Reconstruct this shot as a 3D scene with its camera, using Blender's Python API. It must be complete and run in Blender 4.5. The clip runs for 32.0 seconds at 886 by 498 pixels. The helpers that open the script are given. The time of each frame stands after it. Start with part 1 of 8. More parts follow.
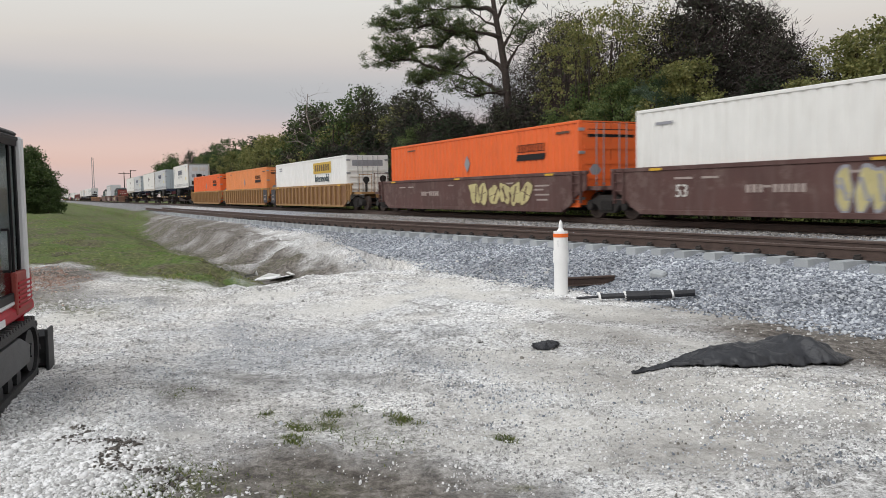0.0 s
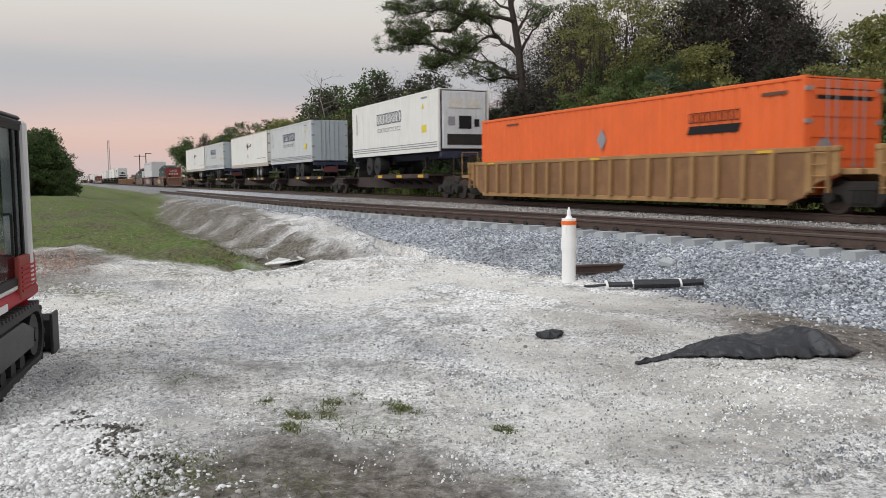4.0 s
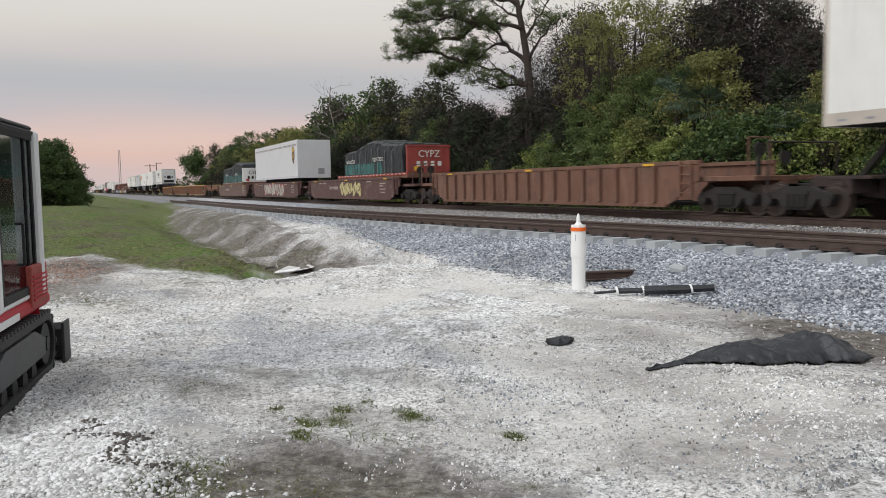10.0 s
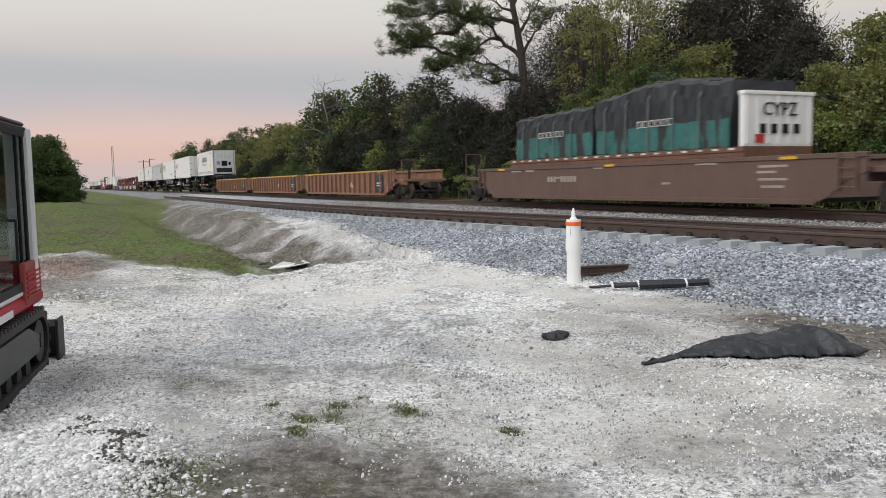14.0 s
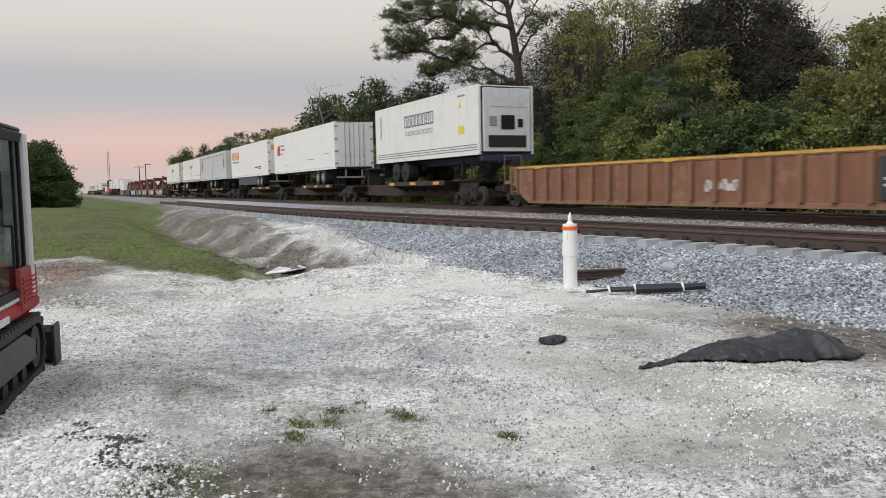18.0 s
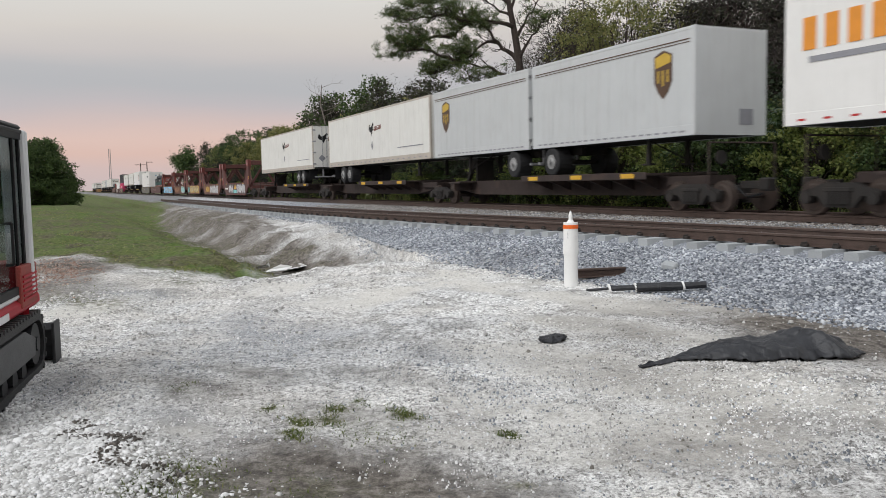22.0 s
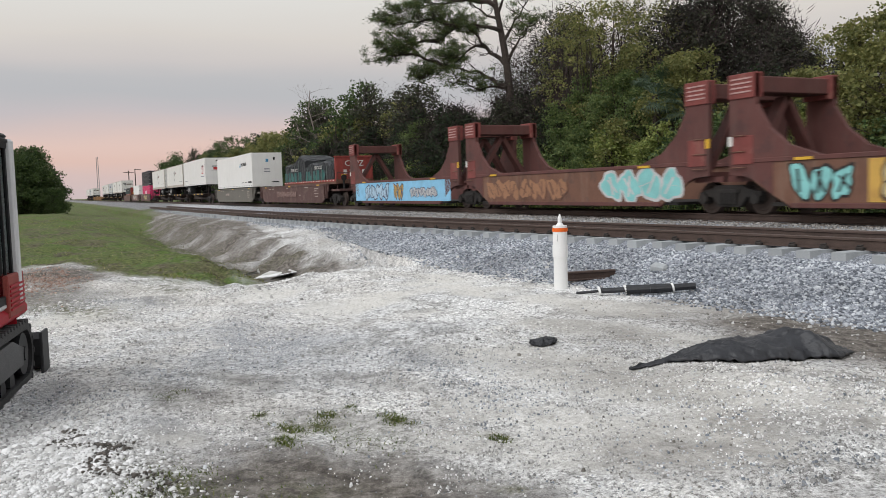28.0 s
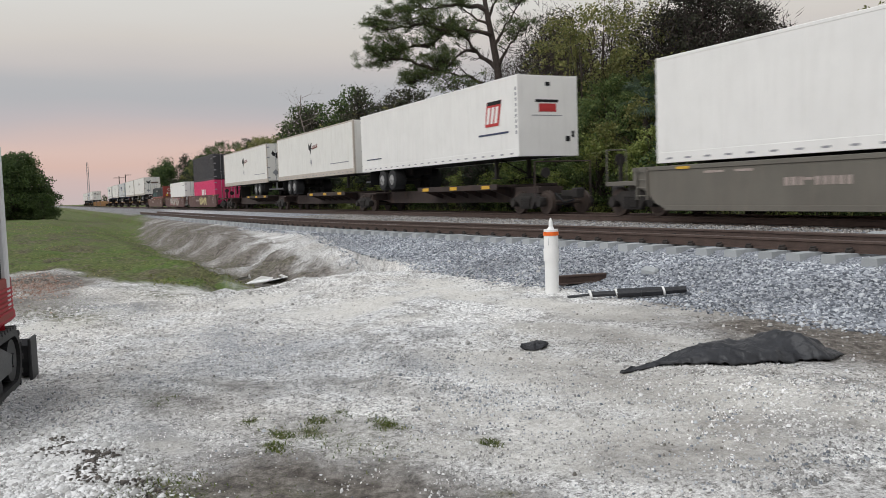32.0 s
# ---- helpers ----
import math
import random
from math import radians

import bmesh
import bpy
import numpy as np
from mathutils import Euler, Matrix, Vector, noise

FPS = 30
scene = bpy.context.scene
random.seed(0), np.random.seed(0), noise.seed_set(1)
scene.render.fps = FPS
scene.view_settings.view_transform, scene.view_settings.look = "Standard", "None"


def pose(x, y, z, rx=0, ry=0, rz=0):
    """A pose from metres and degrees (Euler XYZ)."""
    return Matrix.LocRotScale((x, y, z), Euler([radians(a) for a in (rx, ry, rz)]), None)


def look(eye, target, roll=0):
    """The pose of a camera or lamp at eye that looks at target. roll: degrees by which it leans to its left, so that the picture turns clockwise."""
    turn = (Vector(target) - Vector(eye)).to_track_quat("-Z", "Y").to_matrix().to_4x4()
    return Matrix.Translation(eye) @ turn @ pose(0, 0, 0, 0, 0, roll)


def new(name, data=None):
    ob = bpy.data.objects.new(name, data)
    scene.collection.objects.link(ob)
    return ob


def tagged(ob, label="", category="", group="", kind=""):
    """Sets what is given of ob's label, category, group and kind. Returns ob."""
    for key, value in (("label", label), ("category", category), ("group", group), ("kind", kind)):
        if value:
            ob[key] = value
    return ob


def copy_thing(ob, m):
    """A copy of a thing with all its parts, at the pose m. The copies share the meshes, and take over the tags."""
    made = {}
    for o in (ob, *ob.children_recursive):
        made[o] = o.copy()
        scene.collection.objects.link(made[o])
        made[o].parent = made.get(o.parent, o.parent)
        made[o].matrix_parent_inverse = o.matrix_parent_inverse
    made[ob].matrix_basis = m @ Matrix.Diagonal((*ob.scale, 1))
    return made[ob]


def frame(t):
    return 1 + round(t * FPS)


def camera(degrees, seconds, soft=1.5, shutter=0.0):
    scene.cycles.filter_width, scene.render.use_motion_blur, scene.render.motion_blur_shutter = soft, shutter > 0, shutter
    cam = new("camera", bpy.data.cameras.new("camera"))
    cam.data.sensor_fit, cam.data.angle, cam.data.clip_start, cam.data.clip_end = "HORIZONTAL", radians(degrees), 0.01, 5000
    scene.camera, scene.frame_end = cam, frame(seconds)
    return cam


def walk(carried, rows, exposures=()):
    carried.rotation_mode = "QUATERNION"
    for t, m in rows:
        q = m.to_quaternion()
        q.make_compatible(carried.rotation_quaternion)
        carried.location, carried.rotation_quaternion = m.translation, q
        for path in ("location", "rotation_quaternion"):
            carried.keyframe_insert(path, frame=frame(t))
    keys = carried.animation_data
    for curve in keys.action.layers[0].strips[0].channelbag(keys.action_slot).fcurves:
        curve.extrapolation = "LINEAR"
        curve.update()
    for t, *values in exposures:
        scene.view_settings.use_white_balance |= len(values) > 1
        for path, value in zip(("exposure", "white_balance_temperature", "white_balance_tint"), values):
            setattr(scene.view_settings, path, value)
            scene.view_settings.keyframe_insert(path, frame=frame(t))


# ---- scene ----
cam = camera(56.8, 32.0, soft=0.7, shutter=0.25)
PATH = [
    (0, (1.115, 0.962, 0.884), (-0.682, 1.83, 0.749), -0.9),
    (0.5, (1.117, 0.964, 0.883), (-0.677, 1.836, 0.737), -0.9),
    (1, (1.104, 0.956, 0.878), (-0.689, 1.828, 0.724), -0.8),
    (1.5, (1.085, 0.983, 0.869), (-0.71, 1.849, 0.708), -0.7),
    (2, (1.127, 1.066, 0.884), (-0.674, 1.921, 0.721), -0.6),
    (2.5, (1.128, 1.093, 0.881), (-0.677, 1.938, 0.716), -0.5),
    (3, (1.107, 1.079, 0.901), (-0.702, 1.917, 0.734), -0.5),
    (3.5, (1.105, 1.075, 0.906), (-0.704, 1.911, 0.736), -0.5),
    (5.5, (1.1, 1.079, 0.9), (-0.709, 1.916, 0.726), -0.6),
    (6, (1.105, 1.078, 0.904), (-0.705, 1.913, 0.731), -0.7),
    (6.5, (1.1, 1.076, 0.901), (-0.711, 1.908, 0.732), -0.7),
    (7, (1.101, 1.075, 0.901), (-0.71, 1.905, 0.734), -0.7),
    (7.5, (1.108, 1.073, 0.901), (-0.705, 1.902, 0.737), -0.7),
    (8, (1.11, 1.073, 0.903), (-0.703, 1.9, 0.742), -0.7),
    (8.5, (1.109, 1.074, 0.902), (-0.706, 1.899, 0.743), -0.7),
    (9, (1.106, 1.075, 0.901), (-0.711, 1.896, 0.744), -0.8),
    (9.5, (1.102, 1.077, 0.902), (-0.716, 1.895, 0.746), -0.9),
    (10, (1.104, 1.077, 0.9), (-0.716, 1.893, 0.747), -0.9),
    (10.5, (1.1, 1.08, 0.902), (-0.72, 1.895, 0.751), -1.0),
    (11, (1.089, 1.073, 0.903), (-0.731, 1.89, 0.751), -1.0),
    (11.5, (1.093, 1.073, 0.902), (-0.726, 1.889, 0.749), -1.1),
    (12, (1.092, 1.069, 0.902), (-0.727, 1.886, 0.746), -1.1),
    (12.5, (1.086, 1.069, 0.902), (-0.732, 1.888, 0.741), -1.1),
    (13, (1.091, 1.077, 0.9), (-0.726, 1.897, 0.737), -1.2),
    (13.5, (1.094, 1.076, 0.899), (-0.721, 1.9, 0.735), -1.1),
    (14, (1.088, 1.077, 0.899), (-0.725, 1.904, 0.734), -1.1),
    (14.5, (1.091, 1.075, 0.898), (-0.722, 1.903, 0.733), -1.2),
    (16.5, (1.09, 1.077, 0.898), (-0.723, 1.905, 0.737), -1.1),
    (17, (1.091, 1.075, 0.9), (-0.721, 1.905, 0.742), -1.2),
    (17.5, (1.102, 1.071, 0.903), (-0.71, 1.904, 0.749), -1.2),
    (18, (1.088, 1.069, 0.9), (-0.722, 1.905, 0.746), -1.2),
    (18.5, (1.087, 1.08, 0.9), (-0.724, 1.916, 0.743), -1.1),
    (19, (1.084, 1.082, 0.898), (-0.726, 1.917, 0.737), -1.1),
    (19.5, (1.082, 1.083, 0.896), (-0.729, 1.916, 0.731), -1.0),
    (20, (1.082, 1.085, 0.898), (-0.729, 1.917, 0.73), -1.1),
    (20.5, (1.087, 1.081, 0.897), (-0.724, 1.912, 0.729), -1.1),
    (21, (1.087, 1.081, 0.897), (-0.725, 1.912, 0.73), -1.0),
    (21.5, (1.085, 1.084, 0.899), (-0.726, 1.916, 0.737), -1.0),
    (22, (1.085, 1.082, 0.899), (-0.726, 1.915, 0.741), -1.1),
    (22.5, (1.086, 1.086, 0.901), (-0.726, 1.92, 0.747), -1.2),
    (23, (1.088, 1.085, 0.898), (-0.723, 1.922, 0.745), -1.2),
    (23.5, (1.089, 1.086, 0.898), (-0.72, 1.926, 0.743), -1.2),
    (24, (1.089, 1.093, 0.897), (-0.718, 1.935, 0.74), -1.3),
    (24.5, (1.089, 1.093, 0.897), (-0.717, 1.939, 0.738), -1.3),
    (25, (1.087, 1.093, 0.896), (-0.716, 1.943, 0.736), -1.3),
    (25.5, (1.089, 1.091, 0.896), (-0.712, 1.945, 0.737), -1.4),
    (27.5, (1.087, 1.092, 0.899), (-0.714, 1.948, 0.748), -1.6),
    (28, (1.089, 1.087, 0.9), (-0.712, 1.942, 0.752), -1.7),
    (28.5, (1.083, 1.087, 0.899), (-0.719, 1.941, 0.754), -1.7),
    (29, (1.083, 1.085, 0.899), (-0.719, 1.941, 0.759), -1.7),
    (29.5, (1.091, 1.081, 0.9), (-0.71, 1.94, 0.763), -1.7),
    (30, (1.095, 1.077, 0.902), (-0.703, 1.941, 0.767), -1.7),
    (30.5, (1.092, 1.078, 0.899), (-0.705, 1.947, 0.765), -1.6),
    (31, (1.097, 1.08, 0.902), (-0.697, 1.953, 0.766), -1.7),
    (31.5, (1.091, 1.093, 0.9), (-0.703, 1.967, 0.763), -1.8),
    (32, (1.086, 1.101, 0.898), (-0.708, 1.975, 0.76), -1.9),
]
walk(cam, [(t, look(eye, target, roll)) for t, eye, target, roll in PATH], [(0, -0.03), (18, -0.03), (21, -0.08), (25, -0.06), (30, -0.02), (32, -0.14)])

# ---- world, sun, exposure ----
world = bpy.data.worlds.new("dusk_sky")
scene.world = world
world.use_nodes = True
wn, wl = world.node_tree.nodes, world.node_tree.links
wn.clear()
w_out = wn.new("ShaderNodeOutputWorld")
w_bg = wn.new("ShaderNodeBackground")
w_tc = wn.new("ShaderNodeTexCoord")
w_sep = wn.new("ShaderNodeSeparateXYZ")
wl.new(w_tc.outputs["Generated"], w_sep.inputs[0])
w_ns = wn.new("ShaderNodeTexNoise")
w_map = wn.new("ShaderNodeMapping")
w_map.inputs["Scale"].default_value = (1.6, 1.6, 9.0)
wl.new(w_tc.outputs["Generated"], w_map.inputs[0])
wl.new(w_map.outputs[0], w_ns.inputs["Vector"])
w_ns.inputs["Scale"].default_value = 1.3
w_ns.inputs["Detail"].default_value = 4
w_m1 = wn.new("ShaderNodeMath")
w_m1.operation = "MULTIPLY_ADD"
w_m1.inputs[1].default_value = 0.05
wl.new(w_ns.outputs["Fac"], w_m1.inputs[0])
w_m2 = wn.new("ShaderNodeMath")
w_m2.operation = "ADD"
w_m2.inputs[1].default_value = -0.025
wl.new(w_sep.outputs["Z"], w_m2.inputs[0])
wl.new(w_m2.outputs[0], w_m1.inputs[2])
w_rp = wn.new("ShaderNodeValToRGB")
SKY = [(0.0, (0.62, 0.52, 0.52)), (0.028, (0.68, 0.525, 0.50)), (0.046, (0.75, 0.535, 0.47)), (0.060, (0.765, 0.57, 0.51)), (0.075, (0.68, 0.55, 0.525)),
       (0.095, (0.565, 0.525, 0.54)), (0.115, (0.505, 0.51, 0.53)), (0.132, (0.525, 0.525, 0.54)), (0.150, (0.62, 0.585, 0.575)), (0.180, (0.70, 0.66, 0.62)),
       (0.222, (0.75, 0.74, 0.71)), (0.5, (0.78, 0.78, 0.80)), (1.0, (0.76, 0.79, 0.84))]
el = w_rp.color_ramp.elements
el[0].position, el[0].color = SKY[0][0], (*SKY[0][1], 1)
el[1].position, el[1].color = SKY[-1][0], (*SKY[-1][1], 1)
for p, c in SKY[1:-1]:
    e = el.new(p)
    e.color = (*c, 1)
wl.new(w_m1.outputs[0], w_rp.inputs[0])
wl.new(w_rp.outputs[0], w_bg.inputs["Color"])
w_bg.inputs["Strength"].default_value = 1.0
wl.new(w_bg.outputs[0], w_out.inputs["Surface"])

sun_data = bpy.data.lights.new("sun", "SUN")
sun_data.energy, sun_data.angle, sun_data.color = 1.9, radians(50), (0.97, 0.98, 1.0)
sun = new("sun", sun_data)
sun.matrix_world = look((0, -20, 30), (-8, 12, 0))

# ---- materials ----
MATS = {}


def mat(name, col, rough=0.7, metal=0.0, var=0.12, scale=3.0, grime=0.0, grime_col=(0.09, 0.07, 0.055), bump=0.0,
        bump_scale=60.0, streak=0.0, spec=0.5, per_object=0.0, worn=0.0, worn_col=(0.3, 0.2, 0.15)):
    """A procedural surface: base colour varied at two scales, optional grime and rain streaks, fine bump."""
    if name in MATS:
        return MATS[name]
    m = bpy.data.materials.new(name)
    m.use_nodes = True
    n, l = m.node_tree.nodes, m.node_tree.links
    b = n["Principled BSDF"]
    b.inputs["Roughness"].default_value = rough
    b.inputs["Metallic"].default_value = metal
    b.inputs["Specular IOR Level"].default_value = spec
    tc = n.new("ShaderNodeTexCoord")
    big = n.new("ShaderNodeTexNoise")
    big.inputs["Scale"].default_value = scale
    big.inputs["Detail"].default_value = 5
    l.new(tc.outputs["Object"], big.inputs["Vector"])
    fine = n.new("ShaderNodeTexNoise")
    fine.inputs["Scale"].default_value = bump_scale
    fine.inputs["Detail"].default_value = 4
    l.new(tc.outputs["Object"], fine.inputs["Vector"])
    s = n.new("ShaderNodeMath")
    s.operation = "ADD"
    l.new(big.outputs["Fac"], s.inputs[0])
    l.new(fine.outputs["Fac"], s.inputs[1])
    r = n.new("ShaderNodeMapRange")
    r.inputs["From Min"].default_value, r.inputs["From Max"].default_value = 0.65, 1.35
    r.inputs["To Min"].default_value, r.inputs["To Max"].default_value = 1 - var, 1 + var
    l.new(s.outputs[0], r.inputs["Value"])
    hsv = n.new("ShaderNodeHueSaturation")
    hsv.inputs["Color"].default_value = (*col, 1)
    l.new(r.outputs[0], hsv.inputs["Value"])
    out = hsv.outputs[0]
    if per_object:
        oi = n.new("ShaderNodeObjectInfo")
        r2 = n.new("ShaderNodeMapRange")
        r2.inputs["To Min"].default_value, r2.inputs["To Max"].default_value = 1 - per_object, 1 + per_object
        l.new(oi.outputs["Random"], r2.inputs["Value"])
        h2 = n.new("ShaderNodeHueSaturation")
        l.new(out, h2.inputs["Color"])
        l.new(r2.outputs[0], h2.inputs["Value"])
        out = h2.outputs[0]
    if worn:
        wn = n.new("ShaderNodeTexNoise")
        wn.inputs["Scale"].default_value, wn.inputs["Detail"].default_value, wn.inputs["Roughness"].default_value = 1.7, 9, 0.72
        l.new(tc.outputs["Object"], wn.inputs["Vector"])
        wr = n.new("ShaderNodeMapRange")
        wr.inputs["From Min"].default_value, wr.inputs["From Max"].default_value, wr.inputs["To Max"].default_value = 0.53, 0.60, worn
        l.new(wn.outputs["Fac"], wr.inputs["Value"])
        wm = n.new("ShaderNodeMix")
        wm.data_type = "RGBA"
        l.new(wr.outputs[0], wm.inputs["Factor"])
        l.new(out, wm.inputs["A"])
        wm.inputs["B"].default_value = (*worn_col, 1)
        out = wm.outputs["Result"]
    if grime or streak:
        mp = n.new("ShaderNodeMapping")
        mp.inputs["Scale"].default_value = (2.2, 2.2, 0.22) if streak else (0.8, 0.8, 0.8)
        l.new(tc.outputs["Object"], mp.inputs[0])
        g = n.new("ShaderNodeTexNoise")
        g.inputs["Scale"].default_value = 3.0
        g.inputs["Detail"].default_value = 6
        g.inputs["Roughness"].default_value = 0.65
        l.new(mp.outputs[0], g.inputs["Vector"])
        gr = n.new("ShaderNodeMapRange")
        gr.inputs["From Min"].default_value, gr.inputs["From Max"].default_value = 0.5, 0.75
        gr.inputs["To Max"].default_value = max(grime, streak)
        l.new(g.outputs["Fac"], gr.inputs["Value"])
        mx = n.new("ShaderNodeMix")
        mx.data_type = "RGBA"
        l.new(gr.outputs[0], mx.inputs["Factor"])
        l.new(out, mx.inputs["A"])
        mx.inputs["B"].default_value = (*grime_col, 1)
        out = mx.outputs["Result"]
    l.new(out, b.inputs["Base Color"])
    if bump:
        bp = n.new("ShaderNodeBump")
        bp.inputs["Strength"].default_value = bump
        bp.inputs["Distance"].default_value = 0.02
        l.new(fine.outputs["Fac"], bp.inputs["Height"])
        l.new(bp.outputs[0], b.inputs["Normal"])
    MATS[name] = m
    return m


def island(name, cols, rough=0.85, trans=0.0, bump=0.0, spec=0.3):
    """A colour drawn per loose piece from a ramp, for stones and leaves that are joined into one mesh."""
    if name in MATS:
        return MATS[name]
    m = bpy.data.materials.new(name)
    m.use_nodes = True
    n, l = m.node_tree.nodes, m.node_tree.links
    b = n["Principled BSDF"]
    b.inputs["Roughness"].default_value = rough
    b.inputs["Specular IOR Level"].default_value = spec
    g = n.new("ShaderNodeNewGeometry")
    rp = n.new("ShaderNodeValToRGB")
    e = rp.color_ramp.elements
    e[0].position, e[0].color = 0.0, (*cols[0], 1)
    e[1].position, e[1].color = 1.0, (*cols[-1], 1)
    for i, c in enumerate(cols[1:-1]):
        e.new((i + 1) / (len(cols) - 1)).color = (*c, 1)
    l.new(g.outputs["Random Per Island"], rp.inputs[0])
    tc = n.new("ShaderNodeTexCoord")
    ns = n.new("ShaderNodeTexNoise")
    ns.inputs["Scale"].default_value = 0.6
    l.new(tc.outputs["Object"], ns.inputs["Vector"])
    r = n.new("ShaderNodeMapRange")
    r.inputs["From Min"].default_value, r.inputs["From Max"].default_value = 0.3, 0.7
    r.inputs["To Min"].default_value, r.inputs["To Max"].default_value = 0.75, 1.25
    l.new(ns.outputs["Fac"], r.inputs["Value"])
    h = n.new("ShaderNodeHueSaturation")
    l.new(rp.outputs[0], h.inputs["Color"])
    l.new(r.outputs[0], h.inputs["Value"])
    l.new(h.outputs[0], b.inputs["Base Color"])
    if trans:
        t = n.new("ShaderNodeBsdfTranslucent")
        l.new(h.outputs[0], t.inputs["Color"])
        mx = n.new("ShaderNodeMixShader")
        mx.inputs[0].default_value = trans
        l.new(b.outputs[0], mx.inputs[1])
        l.new(t.outputs[0], mx.inputs[2])
        l.new(mx.outputs[0], n["Material Output"].inputs["Surface"])
    MATS[name] = m
    return m


WHITE = mat("trailer_white", (0.78, 0.77, 0.74), 0.45, 0, 0.05, 1.2, streak=0.16, grime_col=(0.42, 0.40, 0.36))
CREAM = mat("container_cream", (0.74, 0.73, 0.69), 0.5, 0, 0.06, 1.2, streak=0.25, grime_col=(0.36, 0.32, 0.27))
SILVER = mat("trailer_silver_grey", (0.54, 0.555, 0.555), 0.45, 0.05, 0.06, 1.2, streak=0.25, grime_col=(0.36, 0.345, 0.32))
BLUEGREY = mat("door_blue_grey", (0.42, 0.47, 0.50), 0.45, 0.0, 0.08, 2, streak=0.3, grime_col=(0.25, 0.25, 0.25))
ORANGE = mat("container_orange", (0.74, 0.125, 0.022), 0.5, 0, 0.1, 1.0, streak=0.3, grime_col=(0.42, 0.11, 0.04))
PEACH = mat("container_faded_orange", (0.70, 0.24, 0.078), 0.6, 0, 0.1, 1.0, streak=0.45, grime_col=(0.40, 0.17, 0.085))
BROWN = mat("railcar_brown", (0.085, 0.040, 0.034), 0.75, 0, 0.25, 1.0, streak=0.5, grime_col=(0.14, 0.10, 0.085), bump=0.15, worn=0.6, worn_col=(0.15, 0.10, 0.084))
RUST = mat("railcar_rust", (0.15, 0.072, 0.046), 0.85, 0, 0.3, 1.2, streak=0.6, grime_col=(0.24, 0.16, 0.115), bump=0.2, worn=0.5, worn_col=(0.085, 0.05, 0.04))
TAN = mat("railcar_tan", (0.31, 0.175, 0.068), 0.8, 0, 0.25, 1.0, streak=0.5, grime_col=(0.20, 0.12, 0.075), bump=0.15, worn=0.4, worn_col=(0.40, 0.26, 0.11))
# the same tan, darker: shade between the ribs put into the panel colour
TAN_SHADE = mat("railcar_tan_panel_shade", (0.205, 0.103, 0.046), 0.85, 0, 0.3, 1.0, streak=0.5, grime_col=(0.11, 0.058, 0.034), bump=0.15, worn=0.35, worn_col=(0.30, 0.165, 0.07))
GREYCAR = mat("railcar_grey", (0.13, 0.12, 0.10), 0.75, 0, 0.18, 1.0, streak=0.35, grime_col=(0.19, 0.16, 0.13), bump=0.1)
LTBROWN = mat("railcar_light_brown", (0.115, 0.068, 0.054), 0.8, 0, 0.18, 1.0, streak=0.4, grime_col=(0.18, 0.10, 0.07), bump=0.15)
DARK = mat("running_gear_dark", (0.021, 0.018, 0.016), 0.8, 0.1, 0.3, 4, grime=0.45, grime_col=(0.052, 0.039, 0.031), bump=0.2)
WHEEL = mat("wheel_steel", (0.062, 0.045, 0.037), 0.6, 0.4, 0.25, 5, grime=0.4, grime_col=(0.10, 0.06, 0.042))
RUBBER = mat("rubber_black", (0.013, 0.013, 0.014), 0.75, 0, 0.25, 8, grime=0.25, grime_col=(0.045, 0.042, 0.04), bump=0.2)
RIM = mat("rim_grey", (0.30, 0.30, 0.295), 0.45, 0.3, 0.2, 8, grime=0.5, grime_col=(0.06, 0.055, 0.05))
BLACK = mat("paint_black", (0.011, 0.011, 0.012), 0.55, 0, 0.2, 4, spec=0.25)
CHASSIS = mat("chassis_blue", (0.02, 0.026, 0.06), 0.6, 0, 0.25, 3, grime=0.4, grime_col=(0.06, 0.045, 0.04))
YELLOW = mat("mark_yellow", (0.62, 0.36, 0.03), 0.6, 0, 0.15, 6, grime=0.3, grime_col=(0.3, 0.18, 0.06))
STENCIL = mat("mark_worn_white", (0.34, 0.28, 0.25), 0.7, 0, 0.2, 6, grime=0.5, grime_col=(0.14, 0.09, 0.08))
WMARK = mat("mark_white", (0.62, 0.60, 0.56), 0.6, 0, 0.12, 6, grime=0.35, grime_col=(0.35, 0.28, 0.24))
GMARK = mat("mark_grey", (0.26, 0.26, 0.28), 0.6, 0, 0.15, 5)
NAVY = mat("mark_navy", (0.035, 0.045, 0.10), 0.5, 0, 0.1, 5)
RED = mat("mark_red", (0.45, 0.03, 0.03), 0.5, 0, 0.15, 5)
DKRED = mat("rack_red", (0.27, 0.045, 0.035), 0.7, 0, 0.25, 2, streak=0.4, grime_col=(0.16, 0.07, 0.05))
OXIDE = mat("bulkhead_oxide", (0.105, 0.038, 0.032), 0.8, 0, 0.3, 1.2, streak=0.5, grime_col=(0.13, 0.08, 0.065), bump=0.15, worn=0.45, worn_col=(0.055, 0.030, 0.028))
GOLD = mat("mark_gold", (0.55, 0.36, 0.05), 0.5, 0, 0.12, 5)
UMBER = mat("mark_umber", (0.09, 0.05, 0.03), 0.5, 0, 0.12, 5)
WORANGE = mat("mark_orange", (0.72, 0.27, 0.03), 0.5, 0, 0.1, 5)
SKYBLUE = mat("spray_sky_blue", (0.24, 0.52, 0.72), 0.7, 0, 0.15, 2, grime=0.3, grime_col=(0.12, 0.2, 0.3))
TEAL = mat("spray_teal", (0.22, 0.52, 0.50), 0.7, 0, 0.2, 2)
